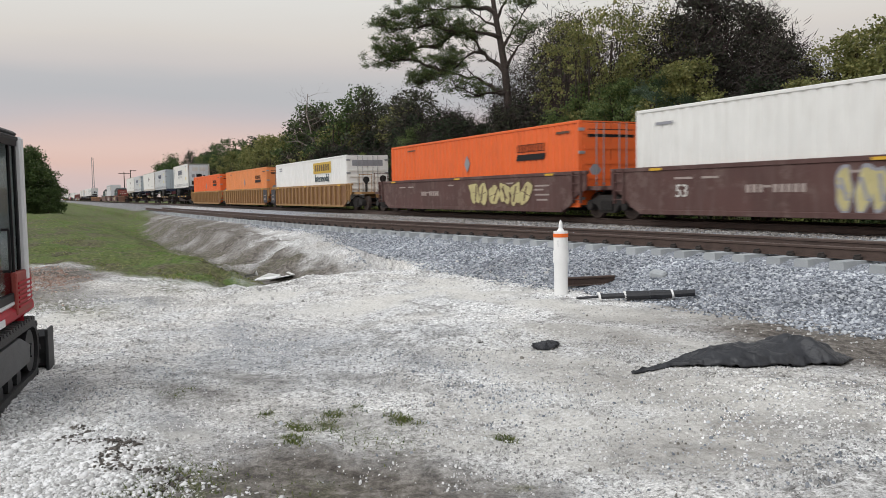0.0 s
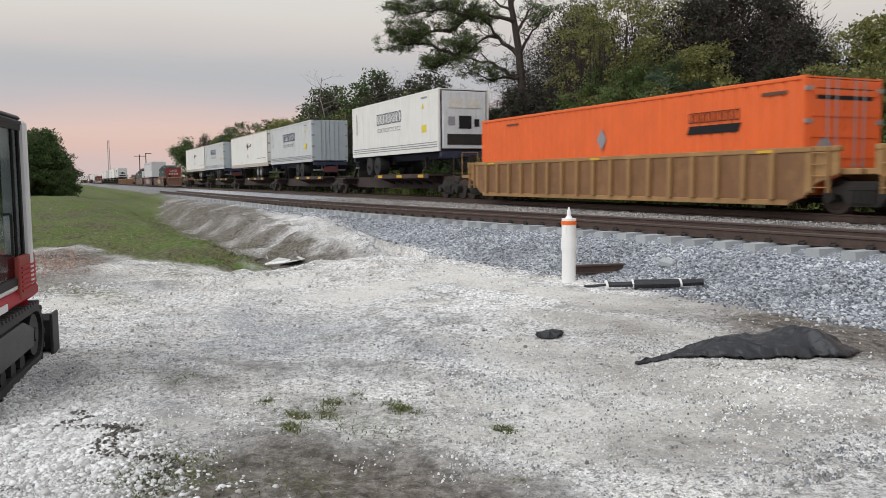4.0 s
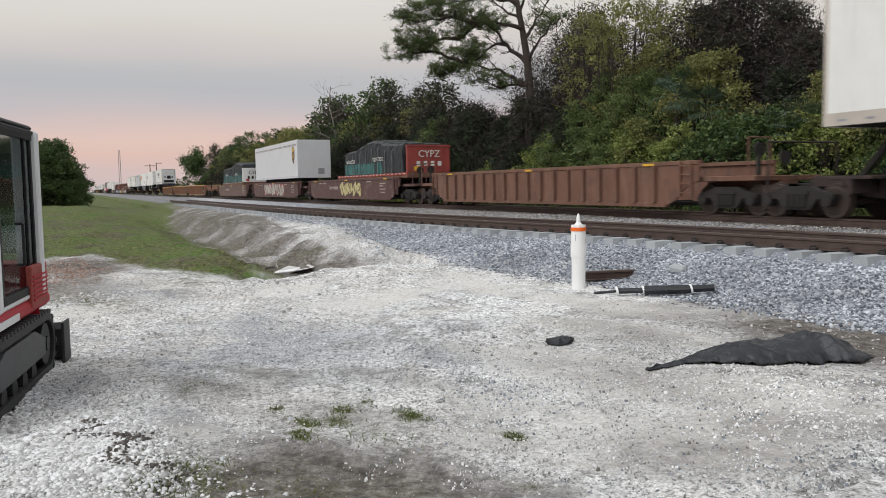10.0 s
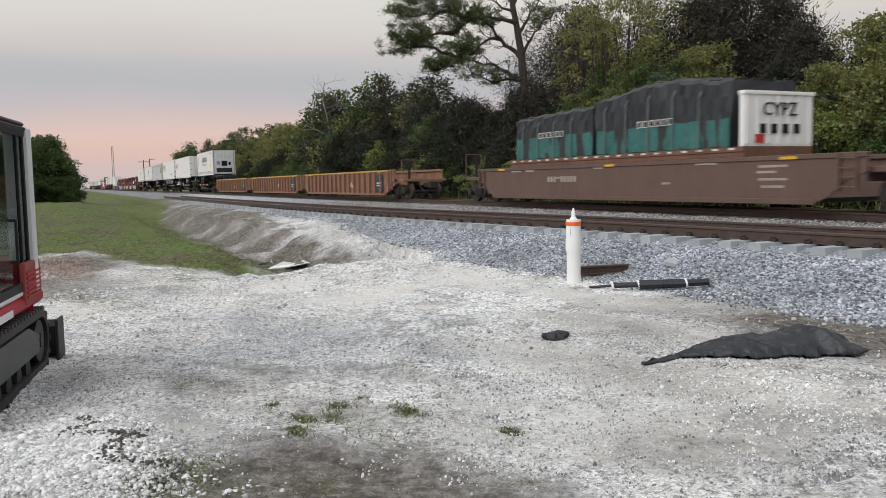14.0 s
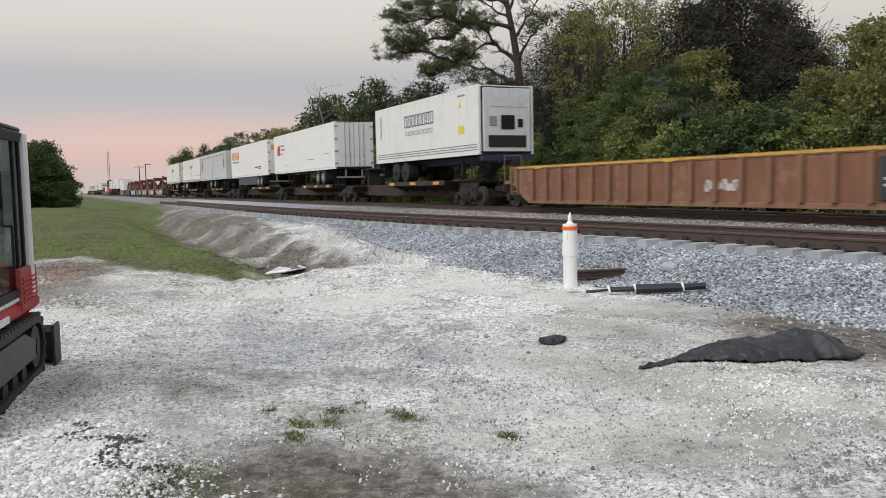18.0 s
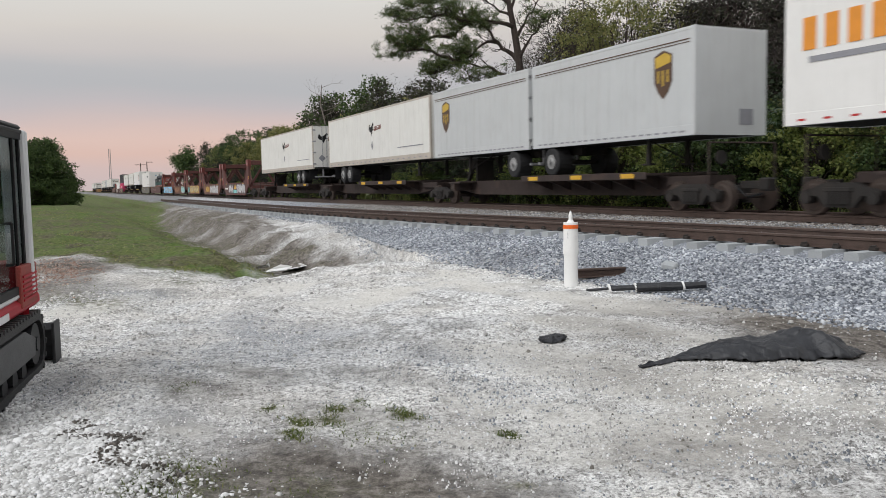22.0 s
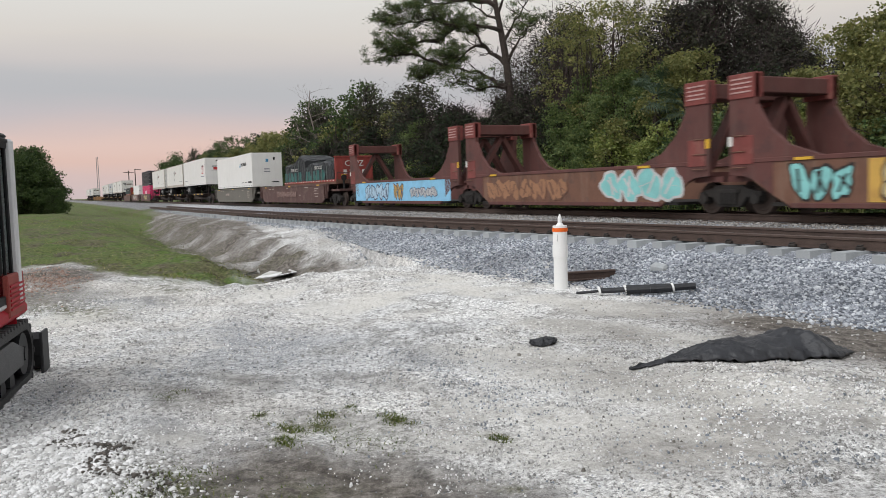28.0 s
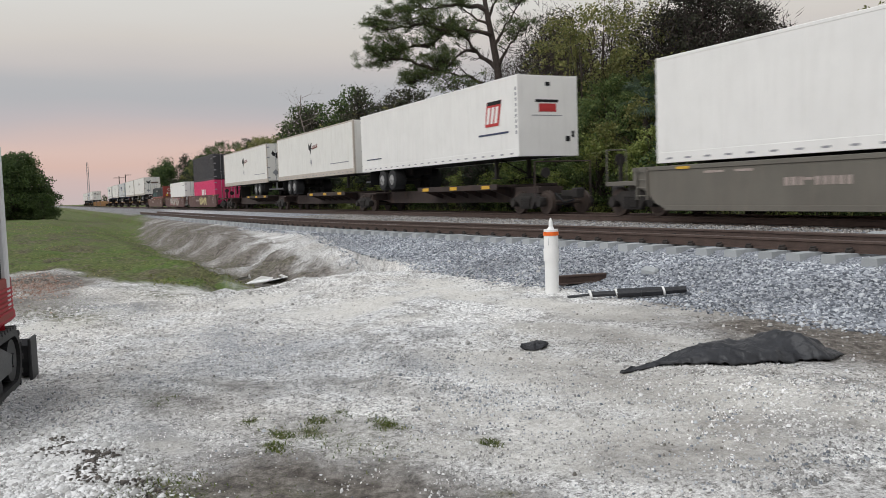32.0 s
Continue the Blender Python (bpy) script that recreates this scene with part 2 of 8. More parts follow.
TANB = mat("railcar_red_tan", (0.22, 0.115, 0.066), 0.8, 0, 0.25, 1.0, streak=0.5, grime_col=(0.15, 0.09, 0.065), bump=0.15, worn=0.4, worn_col=(0.30, 0.18, 0.11))
TANBDK = mat("railcar_red_tan_panel", (0.20, 0.090, 0.050), 0.85, 0, 0.3, 1.0, streak=0.6, grime_col=(0.10, 0.055, 0.042), bump=0.15, worn=0.45, worn_col=(0.30, 0.185, 0.125))
SPRAYG = mat("spray_grey_beige", (0.34, 0.31, 0.28), 0.7, 0, 0.3, 2, grime=0.4, grime_col=(0.18, 0.13, 0.12))
SPRAYW = mat("spray_white", (0.52, 0.51, 0.50), 0.7, 0, 0.2, 2, grime=0.3, grime_col=(0.25, 0.2, 0.2))
SPRAYY = mat("spray_pale_yellow", (0.48, 0.42, 0.20), 0.7, 0, 0.25, 2, grime=0.35, grime_col=(0.2, 0.13, 0.08))
SPRAYO = mat("spray_ochre", (0.55, 0.33, 0.07), 0.7, 0, 0.25, 2, grime=0.3, grime_col=(0.3, 0.12, 0.06))
SPRAYR = mat("spray_red", (0.33, 0.04, 0.05), 0.7, 0, 0.2, 2)
TARP = mat("tarp_black", (0.020, 0.022, 0.025), 0.55, 0, 0.3, 1.5, grime=0.3, grime_col=(0.08, 0.085, 0.09), bump=0.3, bump_scale=12)
TARPG = mat("tarp_green", (0.026, 0.12, 0.108), 0.6, 0, 0.3, 1.5, grime=0.4, grime_col=(0.10, 0.16, 0.16), bump=0.3, bump_scale=12)
MAGENTA = mat("container_magenta", (0.60, 0.03, 0.13), 0.5, 0, 0.1, 1.2, streak=0.2, grime_col=(0.3, 0.04, 0.08))
CHAR = mat("container_charcoal", (0.03, 0.03, 0.035), 0.55, 0, 0.2, 1.2, streak=0.2)
SPINE = mat("spine_dark_brown", (0.032, 0.021, 0.018), 0.8, 0, 0.3, 1.2, streak=0.45, grime_col=(0.066, 0.045, 0.036), bump=0.15, worn=0.4, worn_col=(0.085, 0.05, 0.036))
RAIL = mat("rail_rust", (0.095, 0.066, 0.055), 0.6, 0.45, 0.25, 6, grime=0.4, grime_col=(0.05, 0.034, 0.029))
CONCRETE = mat("tie_concrete", (0.36, 0.378, 0.385), 0.9, 0, 0.12, 6, grime=0.3, grime_col=(0.22, 0.21, 0.2), bump=0.3, per_object=0.12)
OLDTIE = mat("tie_weathered", (0.14, 0.115, 0.10), 0.9, 0, 0.2, 6, grime=0.4, bump=0.3, per_object=0.25)
PVC = mat("pipe_white", (0.80, 0.80, 0.78), 0.4, 0, 0.04, 6, streak=0.12, grime_col=(0.5, 0.47, 0.4))
PORANGE = mat("band_orange", (0.75, 0.13, 0.01), 0.5, 0, 0.06, 6)
CLOTH = mat("cloth_black", (0.017, 0.018, 0.0215), 0.46, 0, 0.35, 4, grime=0.35, grime_col=(0.042, 0.044, 0.05), bump=0.5, bump_scale=26)
MRED = mat("machine_red", (0.36, 0.014, 0.026), 0.55, 0, 0.08, 4, grime=0.15, spec=0.25)
MWHITE = mat("machine_white", (0.62, 0.63, 0.64), 0.4, 0, 0.05, 4, grime=0.15, grime_col=(0.3, 0.29, 0.27))
MGREY = mat("machine_grey", (0.020, 0.021, 0.023), 0.55, 0.0, 0.2, 5, grime=0.3, grime_col=(0.05, 0.048, 0.046), spec=0.3)
PAPER = mat("scrap_white", (0.75, 0.75, 0.73), 0.7, 0, 0.08, 6, grime=0.2, grime_col=(0.5, 0.48, 0.42))
BARK = mat("bark_grey_brown", (0.05, 0.038, 0.031), 0.95, 0, 0.3, 5, bump=0.5, bump_scale=30)
BARKDEAD = mat("bark_bleached", (0.20, 0.17, 0.15), 0.95, 0, 0.2, 5)
BARKWINE = mat("twigs_dull_purple", (0.085, 0.058, 0.058), 0.95, 0, 0.3, 5)
GALV = mat("steel_galvanised", (0.32, 0.32, 0.33), 0.5, 0.5, 0.1, 6)
GLASS = bpy.data.materials.new("cab_glass")
GLASS.use_nodes = True
gb = GLASS.node_tree.nodes["Principled BSDF"]
gb.inputs["Base Color"].default_value = (0.34, 0.42, 0.42, 1)
gb.inputs["IOR"].default_value = 1.08
gb.inputs["Roughness"].default_value = 0.06
gb.inputs["Transmission Weight"].default_value = 1.0
LEAF = island("leaf_green", [(0.034, 0.060, 0.022), (0.052, 0.086, 0.028), (0.075, 0.115, 0.035), (0.105, 0.145, 0.045)], 0.6, 0.3)
LEAFY = island("leaf_yellow_green", [(0.11, 0.15, 0.042), (0.165, 0.205, 0.055), (0.22, 0.26, 0.07), (0.30, 0.32, 0.10)], 0.6, 0.38)
YARD = island("yard_stone", [(0.20, 0.196, 0.188), (0.34, 0.334, 0.322), (0.46, 0.453, 0.44), (0.56, 0.552, 0.54), (0.66, 0.652, 0.638), (0.80, 0.793, 0.78)], 0.9)
LEAFM = island("leaf_fresh_green", [(0.060, 0.098, 0.036), (0.095, 0.138, 0.047), (0.14, 0.188, 0.062), (0.20, 0.235, 0.085)], 0.6, 0.38)
LEAFO = island("leaf_olive", [(0.115, 0.128, 0.045), (0.165, 0.178, 0.06), (0.22, 0.225, 0.078), (0.29, 0.265, 0.10)], 0.65, 0.38)
LEAFD = island("leaf_dark", [(0.020, 0.032, 0.018), (0.029, 0.044, 0.023), (0.042, 0.060, 0.029), (0.06, 0.078, 0.038)], 0.7, 0.25)
LEAFW = island("leaf_dull_wine", [(0.042, 0.043, 0.032), (0.060, 0.060, 0.043), (0.068, 0.086, 0.044), (0.095, 0.088, 0.058)], 0.8, 0.2)
LEAFX = island("leaf_dusky", [(0.026, 0.026, 0.022), (0.042, 0.041, 0.032), (0.055, 0.062, 0.038), (0.08, 0.07, 0.055)], 0.8, 0.2)
PALM = island("palm_blades", [(0.035, 0.062, 0.038), (0.055, 0.088, 0.054), (0.09, 0.125, 0.08)], 0.5, 0.2)
BRICK = island("brick_crumbs", [(0.20, 0.13, 0.10), (0.32, 0.20, 0.155), (0.42, 0.34, 0.29), (0.24, 0.215, 0.19)], 0.9)
NEEDLE = island("pine_needles", [(0.038, 0.066, 0.024), (0.06, 0.095, 0.03), (0.09, 0.125, 0.036), (0.14, 0.15, 0.05)], 0.6, 0.2)
GRASS = island("grass_blades", [(0.12, 0.15, 0.045), (0.17, 0.20, 0.06), (0.23, 0.24, 0.09), (0.30, 0.27, 0.14)], 0.85, 0.5)
STONE = island("ballast_stone", [(0.085, 0.094, 0.108), (0.18, 0.196, 0.222), (0.30, 0.32, 0.352), (0.44, 0.462, 0.495), (0.64, 0.66, 0.68)], 0.85)
LIME = island("limerock_stone", [(0.40, 0.385, 0.36), (0.52, 0.505, 0.475), (0.62, 0.605, 0.575), (0.74, 0.73, 0.70)], 0.9)
MUD = island("mud_clod", [(0.05, 0.045, 0.04), (0.09, 0.08, 0.07), (0.14, 0.125, 0.11)], 0.95)


# ---- mesh building ----
class Mesh:
    """Collects vertices and faces of one part."""

    def __init__(self):
        self.v, self.f = [], []

    def add(self, vs, fs):
        o = len(self.v)
        self.v += [tuple(p) for p in vs]
        self.f += [tuple(i + o for i in q) for q in fs]
        return self

    def box(self, x0, x1, y0, y1, z0, z1, c=0.0):
        """A box; c chamfers its edges."""
        if c <= 0:
            vs = [(x, y, z) for x in (x0, x1) for y in (y0, y1) for z in (z0, z1)]
            return self.add(vs, [(0, 1, 3, 2), (4, 6, 7, 5), (0, 4, 5, 1), (2, 3, 7, 6), (0, 2, 6, 4), (1, 5, 7, 3)])
        vs, lut = [], {}
        for i, (x, sx) in enumerate(((x0, 1), (x1, -1))):
            for j, (y, sy) in enumerate(((y0, 1), (y1, -1))):
                for k, (z, sz) in enumerate(((z0, 1), (z1, -1))):
                    lut[i, j, k, 0] = len(vs)
                    vs.append((x, y + sy * c, z + sz * c))
                    lut[i, j, k, 1] = len(vs)
                    vs.append((x + sx * c, y, z + sz * c))
                    lut[i, j, k, 2] = len(vs)
                    vs.append((x + sx * c, y + sy * c, z))
        g = lut.get
        fs = []
        for a in (0, 1):
            fs.append([g((a, 0, 0, 0)), g((a, 0, 1, 0)), g((a, 1, 1, 0)), g((a, 1, 0, 0))][:: 1 if a == 0 else -1])
            fs.append([g((0, a, 0, 1)), g((1, a, 0, 1)), g((1, a, 1, 1)), g((0, a, 1, 1))][:: 1 if a == 0 else -1])
            fs.append([g((0, 0, a, 2)), g((0, 1, a, 2)), g((1, 1, a, 2)), g((1, 0, a, 2))][:: 1 if a == 0 else -1])
            for b in (0, 1):
                fs.append([g((a, b, 0, 0)), g((a, b, 1, 0)), g((a, b, 1, 1)), g((a, b, 0, 1))])
                fs.append([g((a, 0, b, 0)), g((a, 1, b, 0)), g((a, 1, b, 2)), g((a, 0, b, 2))])
                fs.append([g((0, a, b, 1)), g((1, a, b, 1)), g((1, a, b, 2)), g((0, a, b, 2))])
                for d in (0, 1):
                    fs.append([g((a, b, d, 0)), g((a, b, d, 1)), g((a, b, d, 2))])
        return self.add(vs, fs)

    def prism(self, pts, y0, y1, axis="y"):
        """A polygon of (x, z) pushed from y0 to y1 (axis y), of (y, z) along x, or of (x, y) along z."""
        n = len(pts)
        mk = {"y": lambda a, b, d: (a, d, b), "x": lambda a, b, d: (d, a, b), "z": lambda a, b, d: (a, b, d)}[axis]
        vs = [mk(a, b, y0) for a, b in pts] + [mk(a, b, y1) for a, b in pts]
        fs = [tuple(range(n))[::-1], tuple(range(n, 2 * n))] + [(i, (i + 1) % n, n + (i + 1) % n, n + i) for i in range(n)]
        return self.add(vs, fs)

    def cyl(self, p, q, r, r2=None, n=12):
        """A tapered cylinder from p to q."""
        p, q = Vector(p), Vector(q)
        r2 = r if r2 is None else r2
        d = (q - p).normalized()
        u = d.orthogonal().normalized()
        w = d.cross(u)
        ring = [(math.cos(6.28318 * i / n), math.sin(6.28318 * i / n)) for i in range(n)]
        vs = [p + (u * a + w * b) * r for a, b in ring] + [q + (u * a + w * b) * r2 for a, b in ring]
        fs = [tuple(range(n))[::-1], tuple(range(n, 2 * n))] + [(i, (i + 1) % n, n + (i + 1) % n, n + i) for i in range(n)]
        return self.add(vs, fs)

    def rod(self, pts, r, n=6):
        for a, b in zip(pts, pts[1:]):
            self.cyl(a, b, r, n=n)
        return self

    def data(self, name, material, smooth=False):
        me = bpy.data.meshes.new(name)
        me.from_pydata(self.v, [], self.f)
        me.materials.append(material)
        bm = bmesh.new()
        bm.from_mesh(me)
        bmesh.ops.recalc_face_normals(bm, faces=bm.faces)
        bm.to_mesh(me)
        bm.free()
        if smooth:
            me.polygons.foreach_set("use_smooth", [True] * len(me.polygons))
            me.set_sharp_from_angle(angle=radians(40))
        me.update()
        return me


def part(name, me, parent, label="", at=None, material=None):
    """Links one mesh (a Mesh with its material, or finished mesh data) as ONE object under a thing or part."""
    if isinstance(me, Mesh):
        me = me.data(name, material)
    ob = new(name, me)
    ob.parent = parent
    if at is not None:
        ob.matrix_basis = at
    if label:
        ob["label"] = label
    return ob


def thing(name, label, category, group="", m=None, kind=""):
    ob = new(name)
    ob.empty_display_size = 0.3
    if m is not None:
        ob.matrix_basis = m
    return tagged(ob, label, category, group, kind)


def raw(name, vs, fs, material):
    """One mesh from numpy arrays: vertices (n, 3) and faces (m, k)."""
    me = bpy.data.meshes.new(name)
    vs, fs = np.asarray(vs, np.float32), np.asarray(fs, np.int32)
    k = fs.shape[1]
    me.vertices.add(len(vs))
    me.vertices.foreach_set("co", vs.ravel())
    me.loops.add(fs.size)
    me.loops.foreach_set("vertex_index", fs.ravel())
    me.polygons.add(len(fs))
    me.polygons.foreach_set("loop_start", np.arange(len(fs), dtype=np.int32) * k)
    me.materials.append(material)
    me.update(calc_edges=True)
    me.validate()
    return me


def words(name, text, size, material, parent, m, depth=0.01, label=""):
    """Raised lettering with the built-in font, lying in the xy plane of m."""
    cu = bpy.data.curves.new(name, "FONT")
    cu.body, cu.size, cu.extrude, cu.resolution_u = text, size, depth, 2
    cu.align_x, cu.align_y = "CENTER", "CENTER"
    tmp = new("tmp", cu)
    me = bpy.data.meshes.new_from_object(tmp)
    bpy.data.objects.remove(tmp)
    me.materials.clear()
    me.materials.append(material)
    return part(name, me, parent, label, m)


# ---- ground: one sheet from the camera's feet to the horizon ----
def sm(v):
    v = np.clip(v, 0, 1)
    return v * v * (3 - 2 * v)


def siding_y(x):
    """The middle line of the new siding."""
    return 10.1 + 2.9 / (1 + np.exp(-(np.asarray(x, float) + 17) / 7))


def wav(x, y, s, seed=0.0):
    """Cheap smooth relief of size s."""
    a = np.sin(x / s * 1.7 + seed) * np.cos(y / s * 1.3 - seed * 2) + 0.6 * np.sin((x + y) / s * 2.9 + seed * 3)
    return (a + 0.5 * np.sin(x / s * 5.3 - y / s * 4.1 + seed) + 0.4 * np.cos(y / s * 6.7 + x / s * 2.2)) / 2.5


def lumps(x, y, s, seed=0.0):
    """Uneven relief of size s, about -1 to 1: three octaves of smoothed random heights."""
    out = 0
    for o in range(3):
        u, v = x / s * 2 ** o, y / s * 2 ** o
        i, j = np.floor(u), np.floor(v)
        f, g = u - i, v - j
        f, g = f * f * (3 - 2 * f), g * g * (3 - 2 * g)

        def r(a, b):
            q = np.sin(a * 127.1 + b * 311.7 + seed * 74.7 + o * 19.3) * 43758.5453
            return (q - np.floor(q)) * 2 - 1
        out = out + ((r(i, j) * (1 - f) + r(i + 1, j) * f) * (1 - g) + (r(i, j + 1) * (1 - f) + r(i + 1, j + 1) * f) * g) / 1.8 ** o
    return out / 1.4


def height(x, y):
    x, y = np.asarray(x, float), np.asarray(y, float)
    z = -0.83 + 0.18 * sm((y - 2.5) / 4) + 0.025 * wav(x, y, 1.1) + 0.03 * lumps(x, y, 0.45, 2.0)
    west = sm((-13.6 - x) / 1.3)
    bank = -0.80 + 0.46 * sm((-21 - x) / 22) * sm((5.0 - y) / 4) + 0.15 * wav(x, y, 3.1, 1.0) + 0.05 * wav(x, y, 0.8, 6.0) + 0.05 * lumps(x, y, 0.5, 8.0)
    road = -0.58 + 0.02 * wav(x, y, 1.5)
    ditch = np.where(y < 6.0, bank + (-1.38 - bank) * sm((y - 3.9) / 2.0), -1.38 + (road + 1.38) * sm((y - 6.05) / (siding_y(x) - 2.75 - 6.05)))
    ditch = np.where(y < 3.9, bank, ditch) + 0.20 * lumps(x, y, 0.9, 4.0) * sm((y - 3.5) / 1) * sm((9.2 - y) / 1)
    plain = np.where(y < 8.6, bank, bank + (-0.45 - bank) * sm((y - 8.6) / 1.6))
    ditch = ditch + (plain - ditch) * sm((-42 - x) / 28)
    z = z + (ditch - z) * west
    z = z + 0.16 * np.exp(-((x + 14.3) ** 2 / 0.35 + (y - 5.3) ** 2 / 0.12)) + 0.10 * np.exp(-((x + 13.6) ** 2 / 0.5 + (y - 6.4) ** 2 / 0.5))
    z = z + 0.10 * np.exp(-((x + 4.55) ** 2 / 0.25 + (y - 1.3) ** 2 / 0.12))
    z = z + 0.03 * np.exp(-((y - 5.9 - 0.12 * (x + 4)) ** 2 / 0.05)) * sm((x + 7) / 2)
    d = siding_y(x) - 1.35 - y
    run = 1.25 + 1.55 * sm((x + 22) / 8)
    bed = -0.225 - 0.095 * sm((d + 0.32) / 0.3) - sm(np.clip(d / run, 0, 1)) * (0.33 - 0.12 * west)
    z = np.where(d < run, bed + 0.015 * wav(x, y, 0.3, 5.0), z)
    mid = -0.21 + 0.02 * wav(x, y, 0.4, 3.0)
    z = np.where(np.abs(y - siding_y(x)) < 0.62, -0.12 + 0.01 * wav(x, y, 0.3, 5.0), z)
    z = np.where(y > siding_y(x) + 1.4, mid, z)
    z = np.where(np.abs(y - 18.1) < 0.62, -0.12 + 0.01 * wav(x, y, 0.3, 5.0), z)
    z = np.where(y > 20.3, -0.27 - 0.6 * sm((y - 20.3) / 2.2) + 0.25 * sm((y - 24) / 6), z)
    return z


def steps(*spans):
    out = []
    for a, b, s in spans:
        out += list(np.arange(a, b, s))
    return np.array(out + [spans[-1][1]])


gx = np.concatenate([-np.geomspace(4000, 62, 40), steps((-60, -30, 0.6), (-30, -14.2, 0.22), (-14.2, 0.5, 0.075), (0.5, 8, 0.4)), np.geomspace(9, 4000, 24)])
gy = np.concatenate([-np.geomspace(4000, 9, 24), steps((-8, 0, 0.4), (0, 9.6, 0.075), (9.6, 22, 0.2), (22, 40, 1.5)), np.geomspace(42, 4000, 24)])
XX, YY = np.meshgrid(gx, gy, indexing="ij")
ZZ = height(XX, YY)
ZZ = ZZ + np.random.normal(0, 0.006, ZZ.shape) * ((XX > -30) & (XX < 2) & (YY > 0) & (YY < 12))
gi = np.arange(XX.size).reshape(XX.shape)
quads = np.stack([gi[:-1, :-1], gi[1:, :-1], gi[1:, 1:], gi[:-1, 1:]], -1).reshape(-1, 4)
n1, n2, n3 = lumps(XX, YY, 1.6, 7.0), lumps(XX, YY, 0.6, 9.0), lumps(XX, YY, 3.4, 11.0)
edge = 5.9 + 3.2 * sm((-42 - XX) / 30) + 0.5 * n1 + 0.3 * n2
grass = sm((-16.2 - 5.0 * sm((2.9 - YY) / 1.6) + 1.1 * n1 + 0.7 * n2 - XX + 0.8 * (YY - 3) * (YY > 3)) / 1.6) * sm((edge - YY) / 0.8)
grass = np.maximum(grass, (YY > 21.5) * 1.0)
soil = np.exp(-(((XX + 3.3) / 1.35) ** 2 + ((YY - 2.3 - 0.35 * (XX + 3.3)) / 0.7) ** 2)) * (1.6 + 0.6 * n2)
soil = np.maximum(soil, 1.25 * np.exp(-(((XX + 4.2) / 2.7) ** 2 + ((YY - 8.0) / 1.05) ** 2)))
soil = np.maximum(soil, 0.5 * np.exp(-(((XX + 4.4) / 1.6) ** 2 + ((YY - 5.3) / 0.5) ** 2)))
soil = np.maximum(soil, 0.75 * np.exp(-(((XX + 6.3) / 0.7) ** 2 + ((YY - 2.1 - 0.5 * (XX + 6.3)) / 0.3) ** 2)))
soil = np.maximum(soil, 0.55 * np.exp(-(((XX + 5.6) / 1.2) ** 2 + ((YY - 6.3) / 0.6) ** 2)))
soil = np.maximum(soil, 1.3 * np.exp(-(((XX + 19.0) / 2.6) ** 2 + ((YY - 0.9) / 1.5) ** 2)))
soil = np.maximum(soil, sm((-14 - XX) / 1) * sm((YY - 4.4) / 1.0) * sm((7.5 + 0.09 * (-15.7 - XX) - YY + 0.5 * n1 + 0.45 * n2) / 0.9) * (1.05 + 0.5 * n1))
soil = np.maximum(soil, 0.22 * sm((n3 + 0.25) / 0.6) * sm((XX + 5.8) / 2.5) * (YY < 7))
soil = np.maximum(soil, 0.6 * sm((-12 - XX) / 3) * sm((XX + 20) / 3) * sm((2.6 - YY) / 1.5))
soil = np.clip(soil + 0.25 * n2 * (soil > 0.08), 0, 1)
dd = siding_y(XX) - 1.35 - YY
gravel = sm((0.3 + 2.45 * sm((XX + 27) / 14) - dd + 0.25 * n2) / 0.6) * (YY < 21.5) * (0.45 + 0.55 * sm((XX + 90) / 50))
gravel = np.maximum(gravel, 0.7 * np.exp(-(((XX + 8.4) / 1.7) ** 2 + ((YY - 3.2) / 0.9) ** 2)) * (0.85 + 0.7 * n2))
gravel = np.maximum(gravel, 0.35 * np.exp(-(((XX + 5.4) / 1.5) ** 2 + ((YY - 1.6) / 0.7) ** 2)) * (0.6 + 0.7 * n2))
for cx, cy, rx_, ry_, a in ((-7.2, 1.95, 0.5, 0.22, 0.55), (-6.7, 0.95, 0.9, 0.45, 0.4), (-13.6, 2.0, 1.6, 0.5, 0.45), (-6.0, 4.3, 0.9, 0.4, 0.4), (-7.6, 4.9, 0.7, 0.3, 0.35), (-4.6, 4.3, 0.7, 0.35, 0.3)):
    gravel = np.maximum(gravel, a * np.exp(-(((XX - cx) / rx_) ** 2 + ((YY - cy - 0.3 * (XX - cx)) / ry_) ** 2)) * (0.75 + 0.6 * n2))
moss = 0 * grass
for cx, cy, r, a in ((-4.49, 3.3, 0.16, 1.0), (-4.77, 2.56, 0.14, 1.0), (-4.43, 2.45, 0.13, 1.0), (-4.93, 3.12, 0.10, 0.9), (-4.9, 2.9, 0.12, 0.8), (-3.64, 3.71, 0.10, 0.9), (-4.7, 2.77, 0.16, 0.9), (-5.23, 2.47, 0.10, 0.8), (-3.9, 1.6, 0.42, 1.0),
                     (-3.75, 1.42, 0.35, 0.9), (-4.35, 2.9, 0.5, 0.35), (-3.3, 2.4, 0.5, 0.4), (-13.0, 1.3, 1.2, 0.75), (-15.0, 3.2, 1.2, 0.7), (-6.2, 1.9, 0.2, 0.5), (-2.87, 3.35, 0.12, 0.8)):
    moss = np.maximum(moss, a * np.exp(-(((XX - cx) / r) ** 2 + ((YY - cy - 0.4 * (XX - cx)) / (r * 0.5)) ** 2)))
moss = np.maximum(moss, 0.9 * sm((-14.6 - XX) / 1.5) * np.exp(-((YY - 5.7 - 0.35 * n1) / 0.55) ** 2) * (0.75 + 0.5 * n2))
moss = np.maximum(moss, 0.55 * sm((-15 - XX) / 2) * sm((n1 - 0.1) / 0.4) * sm((YY - 5.5) / 0.5) * sm((8.6 - YY) / 1))


